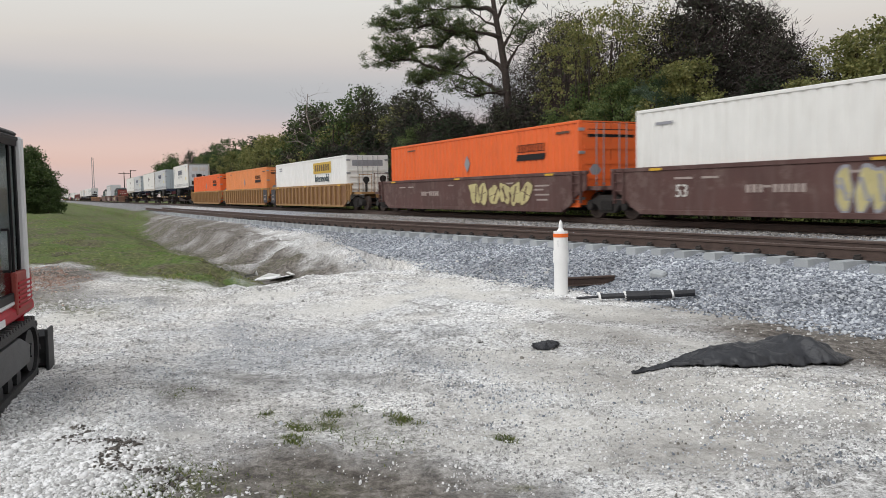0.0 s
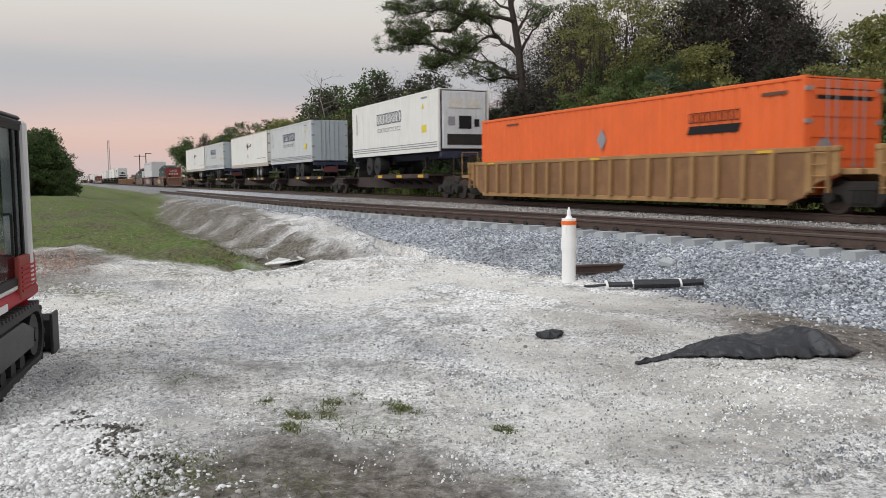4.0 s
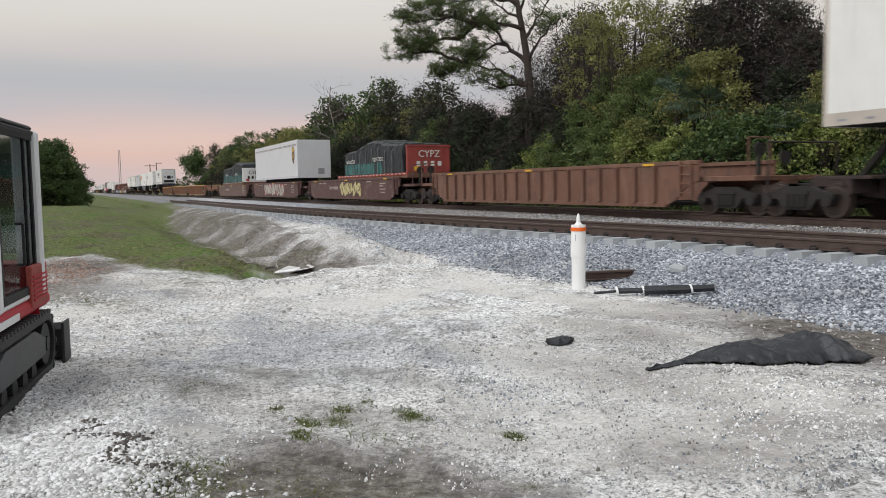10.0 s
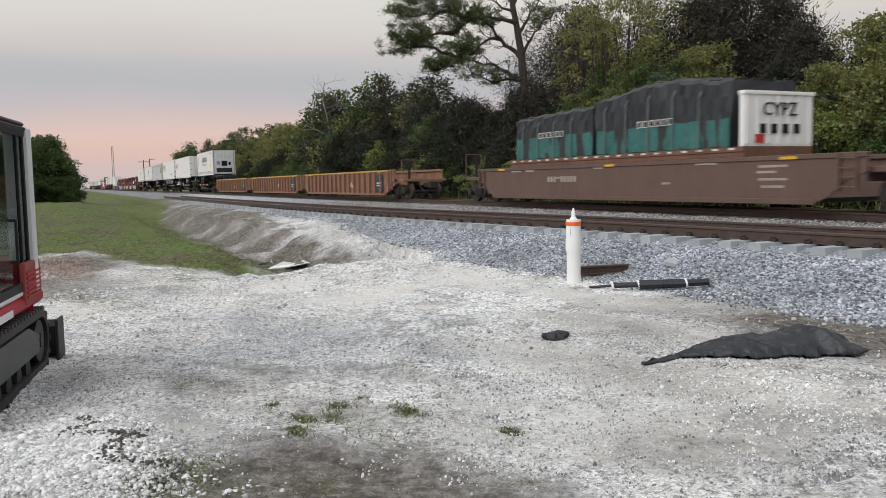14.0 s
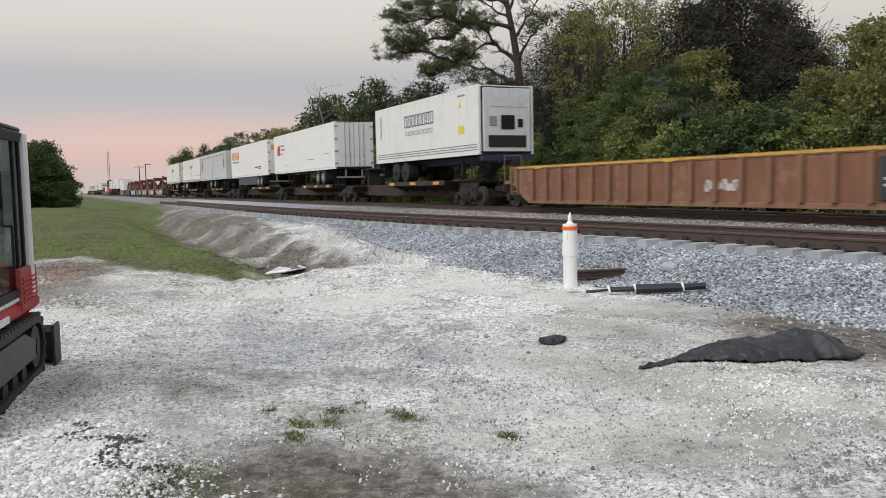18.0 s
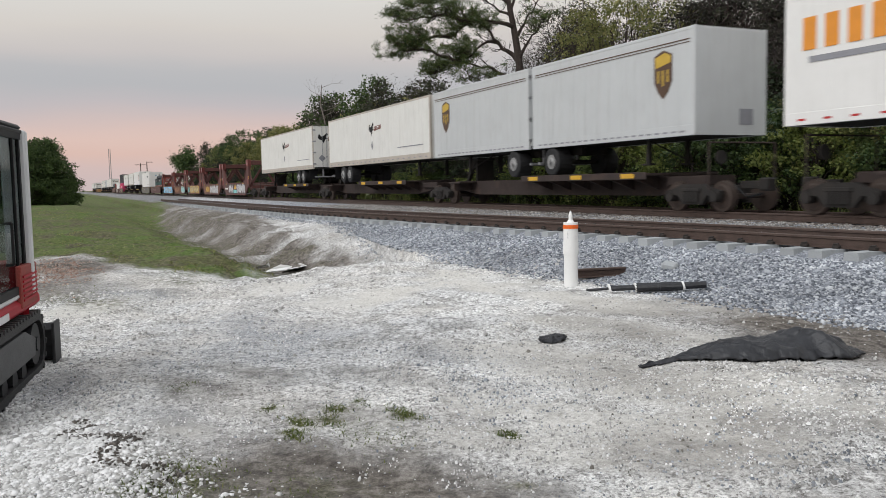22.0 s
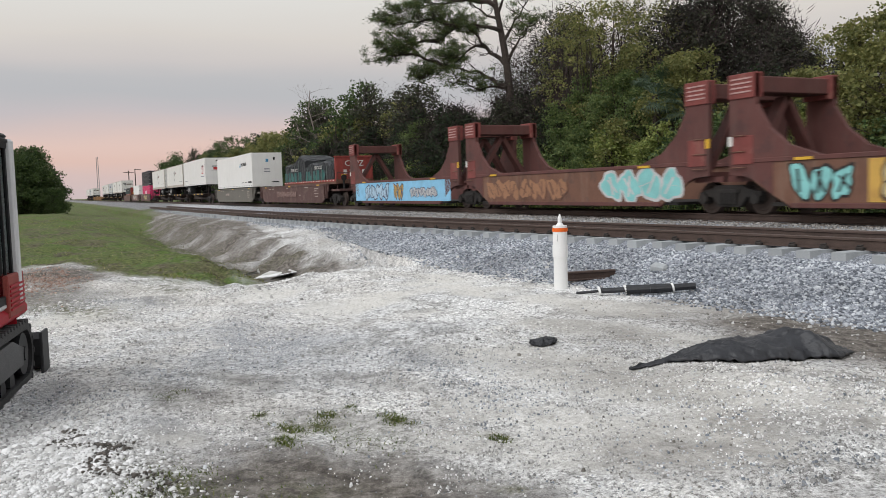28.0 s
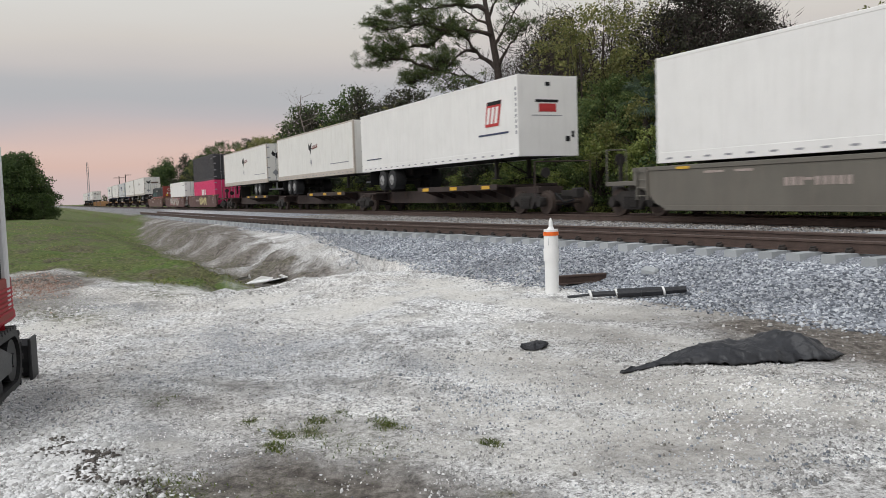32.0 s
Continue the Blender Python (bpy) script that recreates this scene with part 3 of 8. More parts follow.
def zone(*spots):
    """Worn patches as soft ovals with ragged edges: middle, half axes, slant, strength."""
    out = 0 * XX
    for cx, cy, rx_, ry_, sl, a in spots:
        u, v = (XX - cx) / rx_, (YY - cy - sl * (XX - cx)) / ry_
        out = np.maximum(out, a * sm((1.35 - np.sqrt(u * u + v * v) + 0.55 * n1 + 0.45 * n2) / 0.75))
    return np.clip(out, 0, 1)


cream = zone((-9.9, 5.0, 1.1, 1.0, -0.2, 0.95), (-10.2, 6.7, 1.5, 0.8, 0.1, 0.95), (-7.9, 7.2, 1.6, 0.5, 0.3, 0.9), (-6.6, 8.1, 1.0, 0.45, 0.3, 0.7), (-12.0, 1.3, 1.1, 0.5, -0.6, 0.9), (-4.95, 1.75, 0.45, 0.25, 0.2, 0.85),
             (-5.3, 5.1, 0.9, 0.35, 0.4, 0.7), (-4.2, 4.1, 0.6, 0.35, 0.4, 0.6), (-12.2, 4.3, 1.0, 0.6, 0.0, 0.7), (-4.0, 5.2, 1.3, 0.5, 0.3, 0.75), (-3.0, 4.5, 0.8, 0.4, 0.5, 0.7), (-3.4, 3.7, 0.6, 0.25, 0.5, 0.6), (-5.6, 6.4, 1.2, 0.35, 0.3, 0.7))
dust = zone((-6.55, 2.6, 0.7, 0.3, 0.5, 0.75), (-6.0, 1.85, 0.28, 0.12, 0.2, 1.0), (-3.2, 3.0, 0.9, 0.3, 0.5, 0.6), (-2.5, 4.4, 0.35, 0.3, 0.5, 0.35), (-3.2, 6.3, 0.5, 0.25, 0.3, 0.6), (-2.6, 5.3, 0.3, 0.3, 0.4, 0.4),
            (-5.4, 2.2, 0.5, 0.2, 0.3, 0.5), (-13.6, 2.5, 0.9, 0.4, 0.3, 0.7), (-7.1, 1.1, 0.5, 0.25, 0.3, 0.6), (-5.6, 3.6, 0.6, 0.25, 0.5, 0.55), (-4.8, 2.9, 0.6, 0.35, 0.6, 0.6), (-16.0, 1.2, 1.2, 0.7, 0.0, 0.6),
            (-5.5, 8.9, 1.6, 0.3, 0.3, 0.6))
dust = np.maximum(dust, 0.6 * sm((-14.5 - XX) / 2) * sm((YY - 6.6) / 0.8) * (YY < 10) * (0.7 + 0.8 * n1))
dust = np.clip(dust, 0, 1)
g_me = raw("ground", np.stack([XX, YY, ZZ], -1).reshape(-1, 3), quads, None)
g_me.polygons.foreach_set("use_smooth", [True] * len(g_me.polygons))
ca = g_me.color_attributes.new("zones", "FLOAT_COLOR", "POINT")
ca.data.foreach_set("color", np.stack([grass, soil, np.clip(gravel, 0, 1), moss], -1).astype(np.float32).ravel())
ct = g_me.color_attributes.new("wear", "FLOAT_COLOR", "POINT")
ct.data.foreach_set("color", np.stack([cream, dust, 0 * cream, 0 * cream + 1], -1).astype(np.float32).ravel())


def ground_material():
    m = bpy.data.materials.new("ground_limerock_soil_grass")
    m.use_nodes = True
    n, l = m.node_tree.nodes, m.node_tree.links
    b = n["Principled BSDF"]
    b.inputs["Roughness"].default_value = 0.95
    b.inputs["Specular IOR Level"].default_value = 0.2
    at = n.new("ShaderNodeVertexColor")
    at.layer_name = "zones"
    sp = n.new("ShaderNodeSeparateColor")
    l.new(at.outputs["Color"], sp.inputs[0])
    tc = n.new("ShaderNodeTexCoord")

    def noise_at(scale, detail=6, rough=0.6):
        t = n.new("ShaderNodeTexNoise")
        t.inputs["Scale"].default_value, t.inputs["Detail"].default_value, t.inputs["Roughness"].default_value = scale, detail, rough
        l.new(tc.outputs["Object"], t.inputs["Vector"])
        return t.outputs["Fac"]

    def ramp(src, *stops):
        r = n.new("ShaderNodeValToRGB")
        e = r.color_ramp.elements
        e[0].position, e[0].color = stops[0][0], (*stops[0][1], 1)
        e[1].position, e[1].color = stops[-1][0], (*stops[-1][1], 1)
        for p, c in stops[1:-1]:
            e.new(p).color = (*c, 1)
        l.new(src, r.inputs[0])
        return r.outputs[0]

    def mix(f, a, c):
        x = n.new("ShaderNodeMix")
        x.data_type = "RGBA"
        l.new(f, x.inputs["Factor"])
        l.new(a, x.inputs["A"])
        l.new(c, x.inputs["B"])
        return x.outputs["Result"]

    grain, mid, wide = noise_at(48, 5, 0.7), noise_at(9, 9, 0.78), noise_at(0.9, 6)
    vo = n.new("ShaderNodeTexVoronoi")
    vo.inputs["Scale"].default_value = 70
    l.new(tc.outputs["Object"], vo.inputs["Vector"])
    lime = ramp(grain, (0.34, (0.42, 0.415, 0.40)), (0.45, (0.67, 0.665, 0.65)), (0.54, (0.80, 0.796, 0.78)), (0.66, (0.88, 0.878, 0.865)))
    grey = ramp(mid, (0.36, (0.34, 0.34, 0.337)), (0.5, (0.57, 0.57, 0.565)), (0.64, (0.78, 0.78, 0.775)))
    wf = n.new("ShaderNodeMapRange")
    wf.inputs["From Min"].default_value, wf.inputs["From Max"].default_value, wf.inputs["To Max"].default_value = 0.42, 0.62, 0.85
    l.new(wide, wf.inputs["Value"])
    col = mix(wf.outputs[0], lime, grey)
    peb = n.new("ShaderNodeMix")
    peb.data_type = "RGBA"
    peb.blend_type = "MULTIPLY"
    peb.inputs["Factor"].default_value = 0.4
    l.new(col, peb.inputs["A"])
    l.new(ramp(vo.outputs["Color"], (0.1, (0.4, 0.4, 0.4)), (0.9, (1.5, 1.5, 1.5))), peb.inputs["B"])
    col = peb.outputs["Result"]

    def step(src, lo, hi, most):
        r = n.new("ShaderNodeMapRange")
        r.inputs["From Min"].default_value, r.inputs["From Max"].default_value, r.inputs["To Max"].default_value = lo, hi, most
        l.new(src, r.inputs["Value"])
        return r.outputs[0]

    # damp fines and worn streaks between the white patches
    fines = ramp(grain, (0.36, (0.17, 0.166, 0.158)), (0.5, (0.345, 0.336, 0.32)), (0.64, (0.58, 0.57, 0.55)))
    col = mix(step(noise_at(1.7, 9, 0.74), 0.51, 0.58, 0.85), col, fines)
    warm = ramp(grain, (0.34, (0.46, 0.435, 0.395)), (0.5, (0.66, 0.63, 0.585)), (0.64, (0.80, 0.775, 0.73)))
    col = mix(step(noise_at(0.55, 4), 0.48, 0.62, 0.55), col, warm)
    # shadows between stones and clods, painted into the colour as dark specks
    shade_speck = n.new("ShaderNodeMix")
    shade_speck.data_type = "RGBA"
    shade_speck.blend_type = "MULTIPLY"
    shade_speck.inputs["Factor"].default_value = 1.0
    l.new(col, shade_speck.inputs["A"])
    l.new(ramp(noise_at(21, 9, 0.82), (0.40, (0.26, 0.255, 0.248)), (0.455, (0.68, 0.676, 0.668)), (0.50, (1.08, 1.08, 1.08)), (0.59, (1.30, 1.30, 1.30))), shade_speck.inputs["B"])
    col = shade_speck.outputs["Result"]
    aw = n.new("ShaderNodeVertexColor")
    aw.layer_name = "wear"
    sw = n.new("ShaderNodeSeparateColor")
    l.new(aw.outputs["Color"], sw.inputs[0])
    packed = ramp(noise_at(26, 8, 0.75), (0.36, (0.44, 0.42, 0.38)), (0.46, (0.63, 0.61, 0.565)), (0.56, (0.73, 0.71, 0.665)), (0.66, (0.83, 0.815, 0.78)))
    col = mix(sw.outputs["Red"], col, packed)
    dusty = ramp(mid, (0.35, (0.11, 0.105, 0.098)), (0.49, (0.27, 0.258, 0.24)), (0.62, (0.52, 0.505, 0.48)))
    col = mix(sw.outputs["Green"], col, dusty)
    soil_c = ramp(mid, (0.36, (0.05, 0.043, 0.038)), (0.49, (0.138, 0.122, 0.106)), (0.63, (0.30, 0.275, 0.245)))
    col = mix(sp.outputs["Green"], col, soil_c)
    mossc = ramp(grain, (0.36, (0.035, 0.042, 0.016)), (0.5, (0.085, 0.088, 0.038)), (0.62, (0.24, 0.225, 0.15)))
    ms = n.new("ShaderNodeMath")
    ms.operation = "MULTIPLY"
    l.new(at.outputs["Alpha"], ms.inputs[0])
    l.new(step(noise_at(7, 6, 0.7), 0.44, 0.54, 1.2), ms.inputs[1])
    col = mix(ms.outputs[0], col, mossc)
    gcol = ramp(grain, (0.38, (0.075, 0.082, 0.095)), (0.5, (0.26, 0.275, 0.305)), (0.62, (0.50, 0.52, 0.55)))
    col = mix(sp.outputs["Blue"], col, gcol)
    grs = ramp(mid, (0.36, (0.035, 0.05, 0.017)), (0.5, (0.095, 0.125, 0.036)), (0.64, (0.19, 0.205, 0.07)))
    gw = n.new("ShaderNodeMapRange")
    gw.inputs["From Min"].default_value, gw.inputs["From Max"].default_value, gw.inputs["To Max"].default_value = 0.45, 0.60, 0.75
    l.new(noise_at(0.42, 8, 0.7), gw.inputs["Value"])
    straw = ramp(mid, (0.36, (0.05, 0.045, 0.028)), (0.5, (0.105, 0.092, 0.055)), (0.64, (0.19, 0.165, 0.105)))
    grs = mix(gw.outputs[0], grs, straw)
    lush = ramp(mid, (0.36, (0.03, 0.05, 0.012)), (0.5, (0.085, 0.135, 0.03)), (0.64, (0.16, 0.215, 0.06)))
    grs = mix(step(noise_at(0.5, 8, 0.75), 0.49, 0.57, 0.9), grs, lush)
    bare = ramp(mid, (0.36, (0.04, 0.035, 0.024)), (0.5, (0.10, 0.085, 0.058)), (0.64, (0.21, 0.185, 0.135)))
    grs = mix(step(noise_at(0.7, 9, 0.8), 0.52, 0.58, 0.85), grs, bare)
    col = mix(sp.outputs["Red"], col, grs)
    l.new(col, b.inputs["Base Color"])
    ad = n.new("ShaderNodeMath")
    ad.operation = "MULTIPLY_ADD"
    ad.inputs[1].default_value = 0.6
    l.new(mid, ad.inputs[0])
    l.new(grain, ad.inputs[2])
    bp = n.new("ShaderNodeBump")
    bp.inputs["Strength"].default_value, bp.inputs["Distance"].default_value = 0.7, 0.025
    l.new(ad.outputs[0], bp.inputs["Height"])
    l.new(bp.outputs[0], b.inputs["Normal"])
    return m


g_me.materials[0] = ground_material()
tagged(new("ground", g_me), "white crushed limerock yard with soil, ditch and grass", "ground", kind="structure")


# ---- tracks ----
RAIL_SHAPE = [(-0.07, 0), (0.07, 0), (0.07, 0.012), (0.012, 0.03), (0.012, 0.13), (0.036, 0.14), (0.036, 0.17), (0.028, 0.18),
              (-0.028, 0.18), (-0.036, 0.17), (-0.036, 0.14), (-0.012, 0.13), (-0.012, 0.03), (-0.07, 0.012)]


def rail(name, line, base, parent):
    """A rail swept along points (x, y)."""
    vs, fs, k = [], [], len(RAIL_SHAPE)
    for x, y in line:
        vs += [(x, y + a, base + b) for a, b in RAIL_SHAPE]
    for i in range(len(line) - 1):
        fs += [(i * k + j, i * k + (j + 1) % k, (i + 1) * k + (j + 1) % k, (i + 1) * k + j) for j in range(k)]
    m = Mesh().add(vs, fs)
    m.add(vs[:k], [tuple(range(k))])
    m.add(vs[-k:], [tuple(range(k))])
    return part(name, m, parent, material=RAIL)


TRACK_Y = 18.1
main_track = thing("main_track", "main line of rusty steel rails on ties in grey ballast", "railway track", kind="structure")
for side in (-1, 1):
    rail("rail", [(x, TRACK_Y + side * 0.7525) for x in (-900, -300, -60, 40, 120)], -0.18, main_track)
tie_me = Mesh().box(-0.12, 0.12, -1.3, 1.3, -0.2, 0, 0.015).data("tie", OLDTIE)
for i in range(130):
    part("tie", tie_me, main_track, at=pose(-70 + i * 0.61, TRACK_Y, -0.185))
siding = thing("siding_track", "new siding of brown rails on pale concrete ties", "railway track", kind="structure")
for side in (-1, 1):
    line = [(x, float(siding_y(x)) + side * 0.7525) for x in np.arange(-80, 40.1, 1.0)]
    rail("rail", line, -0.18, siding)
guard = [(x, float(siding_y(x)) + 0.62) for x in np.arange(-9.5, 6.1, 0.5)]
rail("guard_rail", guard, -0.18, siding)
ctie = Mesh().prism([(-0.14, -0.22), (0.14, -0.22), (0.115, 0), (-0.115, 0)], -1.3, 1.3).data("tie", CONCRETE)
clip_me = Mesh().box(-0.06, 0.06, -0.13, -0.05, 0, 0.05, 0.01).cyl((-0.04, -0.11, 0.06), (0.05, -0.10, 0.075), 0.014, n=6)
clip_me = clip_me.box(-0.06, 0.06, 0.05, 0.13, 0, 0.05, 0.01).cyl((-0.04, 0.11, 0.06), (0.05, 0.10, 0.075), 0.014, n=6).data("rail_clip", DARK)
x = 4.0
while x > -62:
    j = random.uniform(-0.05, 0.05)
    t_ob = part("tie", ctie, siding, at=pose(x, float(siding_y(x)) + j, -0.18 + random.uniform(-0.01, 0.005), 0, 0, random.uniform(-1.5, 1.5) + (4 if -28 < x < -8 else 1)))
    if x > -40:
        for side in (-1, 1):
            part("rail_clip", clip_me, t_ob, at=pose(0, side * 0.7525 - j, 0))
    x -= 0.61


# ---- the train: every vehicle stands on the main track and carries its own poses ----
TRAIN = []
BOGIES = []
wheelset_me = None


def wheel_set():
    m = Mesh().cyl((0, -0.95, 0.42), (0, 0.95, 0.42), 0.075, n=10)
    for s in (-1, 1):
        m.cyl((0, s * 0.69, 0.42), (0, s * 0.72, 0.42), 0.455, n=24)
        m.cyl((0, s * 0.72, 0.42), (0, s * 0.83, 0.42), 0.42, n=24)
        m.cyl((0, s * 0.83, 0.42), (0, s * 0.845, 0.42), 0.34, 0.30, n=18)
        m.cyl((0, s * 0.845, 0.42), (0, s * 0.90, 0.42), 0.13, n=12)
    o = [(a, b, c - 0.42) for a, b, c in m.v]
    m.v = o
    return m.data("wheelset", WHEEL)


def side_frame():
    m = Mesh()
    prof = [(-1.06, 0.47), (-1.06, 0.58), (-0.66, 0.66), (-0.42, 0.77), (0.42, 0.77), (0.66, 0.66), (1.06, 0.58), (1.06, 0.47), (0.60, 0.46), (0.38, 0.20), (-0.38, 0.20), (-0.60, 0.46)]
    m.prism(prof, -0.09, 0.09)
    for x in (-0.89, 0.89):
        m.cyl((x, -0.15, 0.42), (x, 0.12, 0.42), 0.15, n=12)
    for x in (-0.24, -0.08, 0.08, 0.24):
        m.cyl((x, -0.13, 0.28), (x, -0.13, 0.56), 0.06, n=8)
    m.box(-0.36, 0.36, -0.14, 0.1, 0.56, 0.66, 0.01)
    return m.data("side_frame", DARK)


SIDE_FRAME, BOLSTER = side_frame(), Mesh().box(-0.2, 0.2, -1.0, 1.0, 0.45, 0.72, 0.02).box(-0.9, 0.9, -0.12, 0.12, 0.3, 0.42).data("bolster", DARK)
wheelset_me = wheel_set()


def bogie(parent, x):
    b = part("bogie", BOLSTER, parent, at=pose(x, 0, 0))
    for s in (-1, 1):
        part("side_frame", SIDE_FRAME, b, at=pose(0, s * 1.0, 0, 0, 0, 0 if s < 0 else 180))
    for s in (-1, 1):
        w = part("wheelset", wheelset_me, b, at=pose(s * 0.89, 0, 0.42))
        BOGIES.append((w, s))
    return b


def put(ob, q):
    """Notes a vehicle whose middle lies at q on the track at the start."""
    ob.matrix_basis = pose(q, TRACK_Y, 0)
    ob.scale = (1, 1, 0.989)
    TRAIN.append((ob, q))
    return ob


def again(ob, q, **tags):
    c = copy_thing(ob, pose(q, TRACK_Y, 0))
    for k, v in tags.items():
        c[k] = v
    TRAIN.append((c, q))
    return c


def coupler(parent, x, s):
    part("coupler", Mesh().box(min(x, x + s * 1.0), max(x, x + s * 1.0), -0.1, 0.1, 0.62, 0.84, 0.02).box(x + s * 0.9 - 0.15, x + s * 0.9 + 0.15, -0.18, 0.18, 0.56, 0.92, 0.04), parent, material=DARK)
    part("air_hose", Mesh().rod([(x, -0.35, 0.75), (x + s * 0.5, -0.3, 0.4), (x + s * 0.95, -0.2, 0.5)], 0.03), parent, material=BLACK)


def ladder(parent, x, y, z0, z1, material, rungs=4):
    m = Mesh()
    for i in range(rungs):
        z = z0 + (z1 - z0) * (i + 0.5) / rungs
        m.rod([(x - 0.22, y - 0.05, z), (x + 0.22, y - 0.05, z)], 0.014)
    for s in (-0.22, 0.22):
        m.box(x + s - 0.02, x + s + 0.02, y - 0.065, y + 0.04, z0, z1)
    part("ladder", m, parent, material=material)


RIBS = {}


def well_car(q, material, style, half, ends, left_bogie, right_bogie, label, top=1.55, group="well cars of the train", panel=None):
    """A deep well car unit. half: half its pitch; ends: (left, right) True where it ends in a coupler."""
    ob = thing("well_car", label, "well car", group)
    L = 8.25 if half > 9 else half - 0.8
    hy = 1.42
    for s in (-1, 1):
        y0, y1 = sorted((s * (hy - 0.06), s * hy))
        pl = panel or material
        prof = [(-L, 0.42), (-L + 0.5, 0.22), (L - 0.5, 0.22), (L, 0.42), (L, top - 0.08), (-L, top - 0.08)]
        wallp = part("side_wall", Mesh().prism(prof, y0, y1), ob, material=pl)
        a, b = sorted((s * (hy - 0.14), s * (hy + 0.03)))
        part("top_chord", Mesh().box(-L - 0.9, L + 0.9, a, b, top - 0.1, top + 0.02, 0.012), ob, material=material)
        part("bottom_chord", Mesh().box(-L + 0.45, L - 0.45, a, b, 0.19, 0.33, 0.012), ob, material=material)
        if style == "rib":
            key = ("rib", material.name, top)
            if key not in RIBS:
                RIBS[key] = Mesh().box(-0.07, 0.07, -0.10, 0.03, 0.33, top - 0.1, 0.01).data("rib", material)
            nr = 17
            for i in range(nr):
                part("rib", RIBS[key], wallp, at=pose(-L + 0.9 + (2 * L - 1.8) * i / (nr - 1), s * (hy + 0.03), 0, 0, 0, 0 if s < 0 else 180))
        for e in (-1, 1):
            prof = [(e * L, 0.45), (e * (L + 0.35), 0.75), (e * (L + 0.9), 0.95), (e * (L + 0.9), top - 0.1), (e * L, top - 0.1)]
            part("end_gusset", Mesh().prism(prof, y0, y1), ob, material=material)
    if "beam" not in RIBS:
        RIBS["beam"] = Mesh().box(-0.12, 0.12, -hy + 0.06, hy - 0.06, 0.24, 0.34).data("floor_beam", DARK)
    for i in range(9):
        part("floor_beam", RIBS["beam"], ob, at=pose(-L + 0.6 + (2 * L - 1.2) * i / 8, 0, 0))
    for e, (end, has) in zip((-1, 1), zip(ends, (left_bogie, right_bogie))):
        x0, x1 = sorted((e * (L + 0.02), e * (half - (0.12 if not end else -0.55))))
        part("end_platform", Mesh().box(x0, x1, -1.2, 1.2, 0.92, 1.06, 0.015).box(x0, x1, -0.3, 0.3, 0.72, 0.92), ob, material=material)
        if has:
            bogie(ob, e * half if not end else e * (half - 0.55))
        if end:
            coupler(ob, e * (half + 0.55), e)
            part("handbrake", Mesh().cyl((e * (half + 0.3), -0.8, 1.75), (e * (half + 0.34), -0.8, 1.75), 0.19, n=14).box(e * (half + 0.3) - 0.05, e * (half + 0.3) + 0.05, -0.85, -0.75, 1.06, 1.9), ob, material=DARK)
            part("grab_iron", Mesh().rod([(e * (half + 0.4), -1.25, 1.05), (e * (half + 0.4), -1.25, 2.05), (e * (half + 0.4), -0.5, 2.05), (e * (half + 0.4), -0.5, 1.05)], 0.02), ob, material=material)
        ladder(ob, e * (L + 0.45), -hy - 0.02, 0.5, top, material)
    for x in (-L + 1.2, 0.0, L - 1.2):
        part("reflector", Mesh().box(x - 0.25, x + 0.25, -hy - 0.045, -hy - 0.03, top - 0.09, top - 0.02), ob, material=YELLOW)
    if style == "smooth":
        for x, w, z in ((-L + 2.3, 0.7, 1.22), (-L + 3.3, 0.6, 1.22), (L - 1.7, 0.9, 1.12), (L - 1.9, 0.6, 0.98), (L - 1.7, 0.9, 0.80), (L - 1.7, 0.7, 0.62), (-L + 5.2, 0.25, 0.95), (L - 4.0, 0.8, 1.24), (-L + 7.6, 0.5, 1.24), (L - 5.6, 0.35, 0.72)):
            part("stencil", Mesh().box(x - w / 2, x + w / 2, -hy - 0.008, -hy, z - 0.03, z + 0.03), ob, material=STENCIL)
        code = Mesh()
        for i in range(8):
            x = -L + 4.6 + 0.2 * i + (0.25 if i > 2 else 0)
            code.box(x - 0.065, x + 0.065, -hy - 0.008, -hy, 0.80, 1.0)
        tagged(part("car_number", code, ob, material=STENCIL), kind="stuff")
    return put(ob, q)


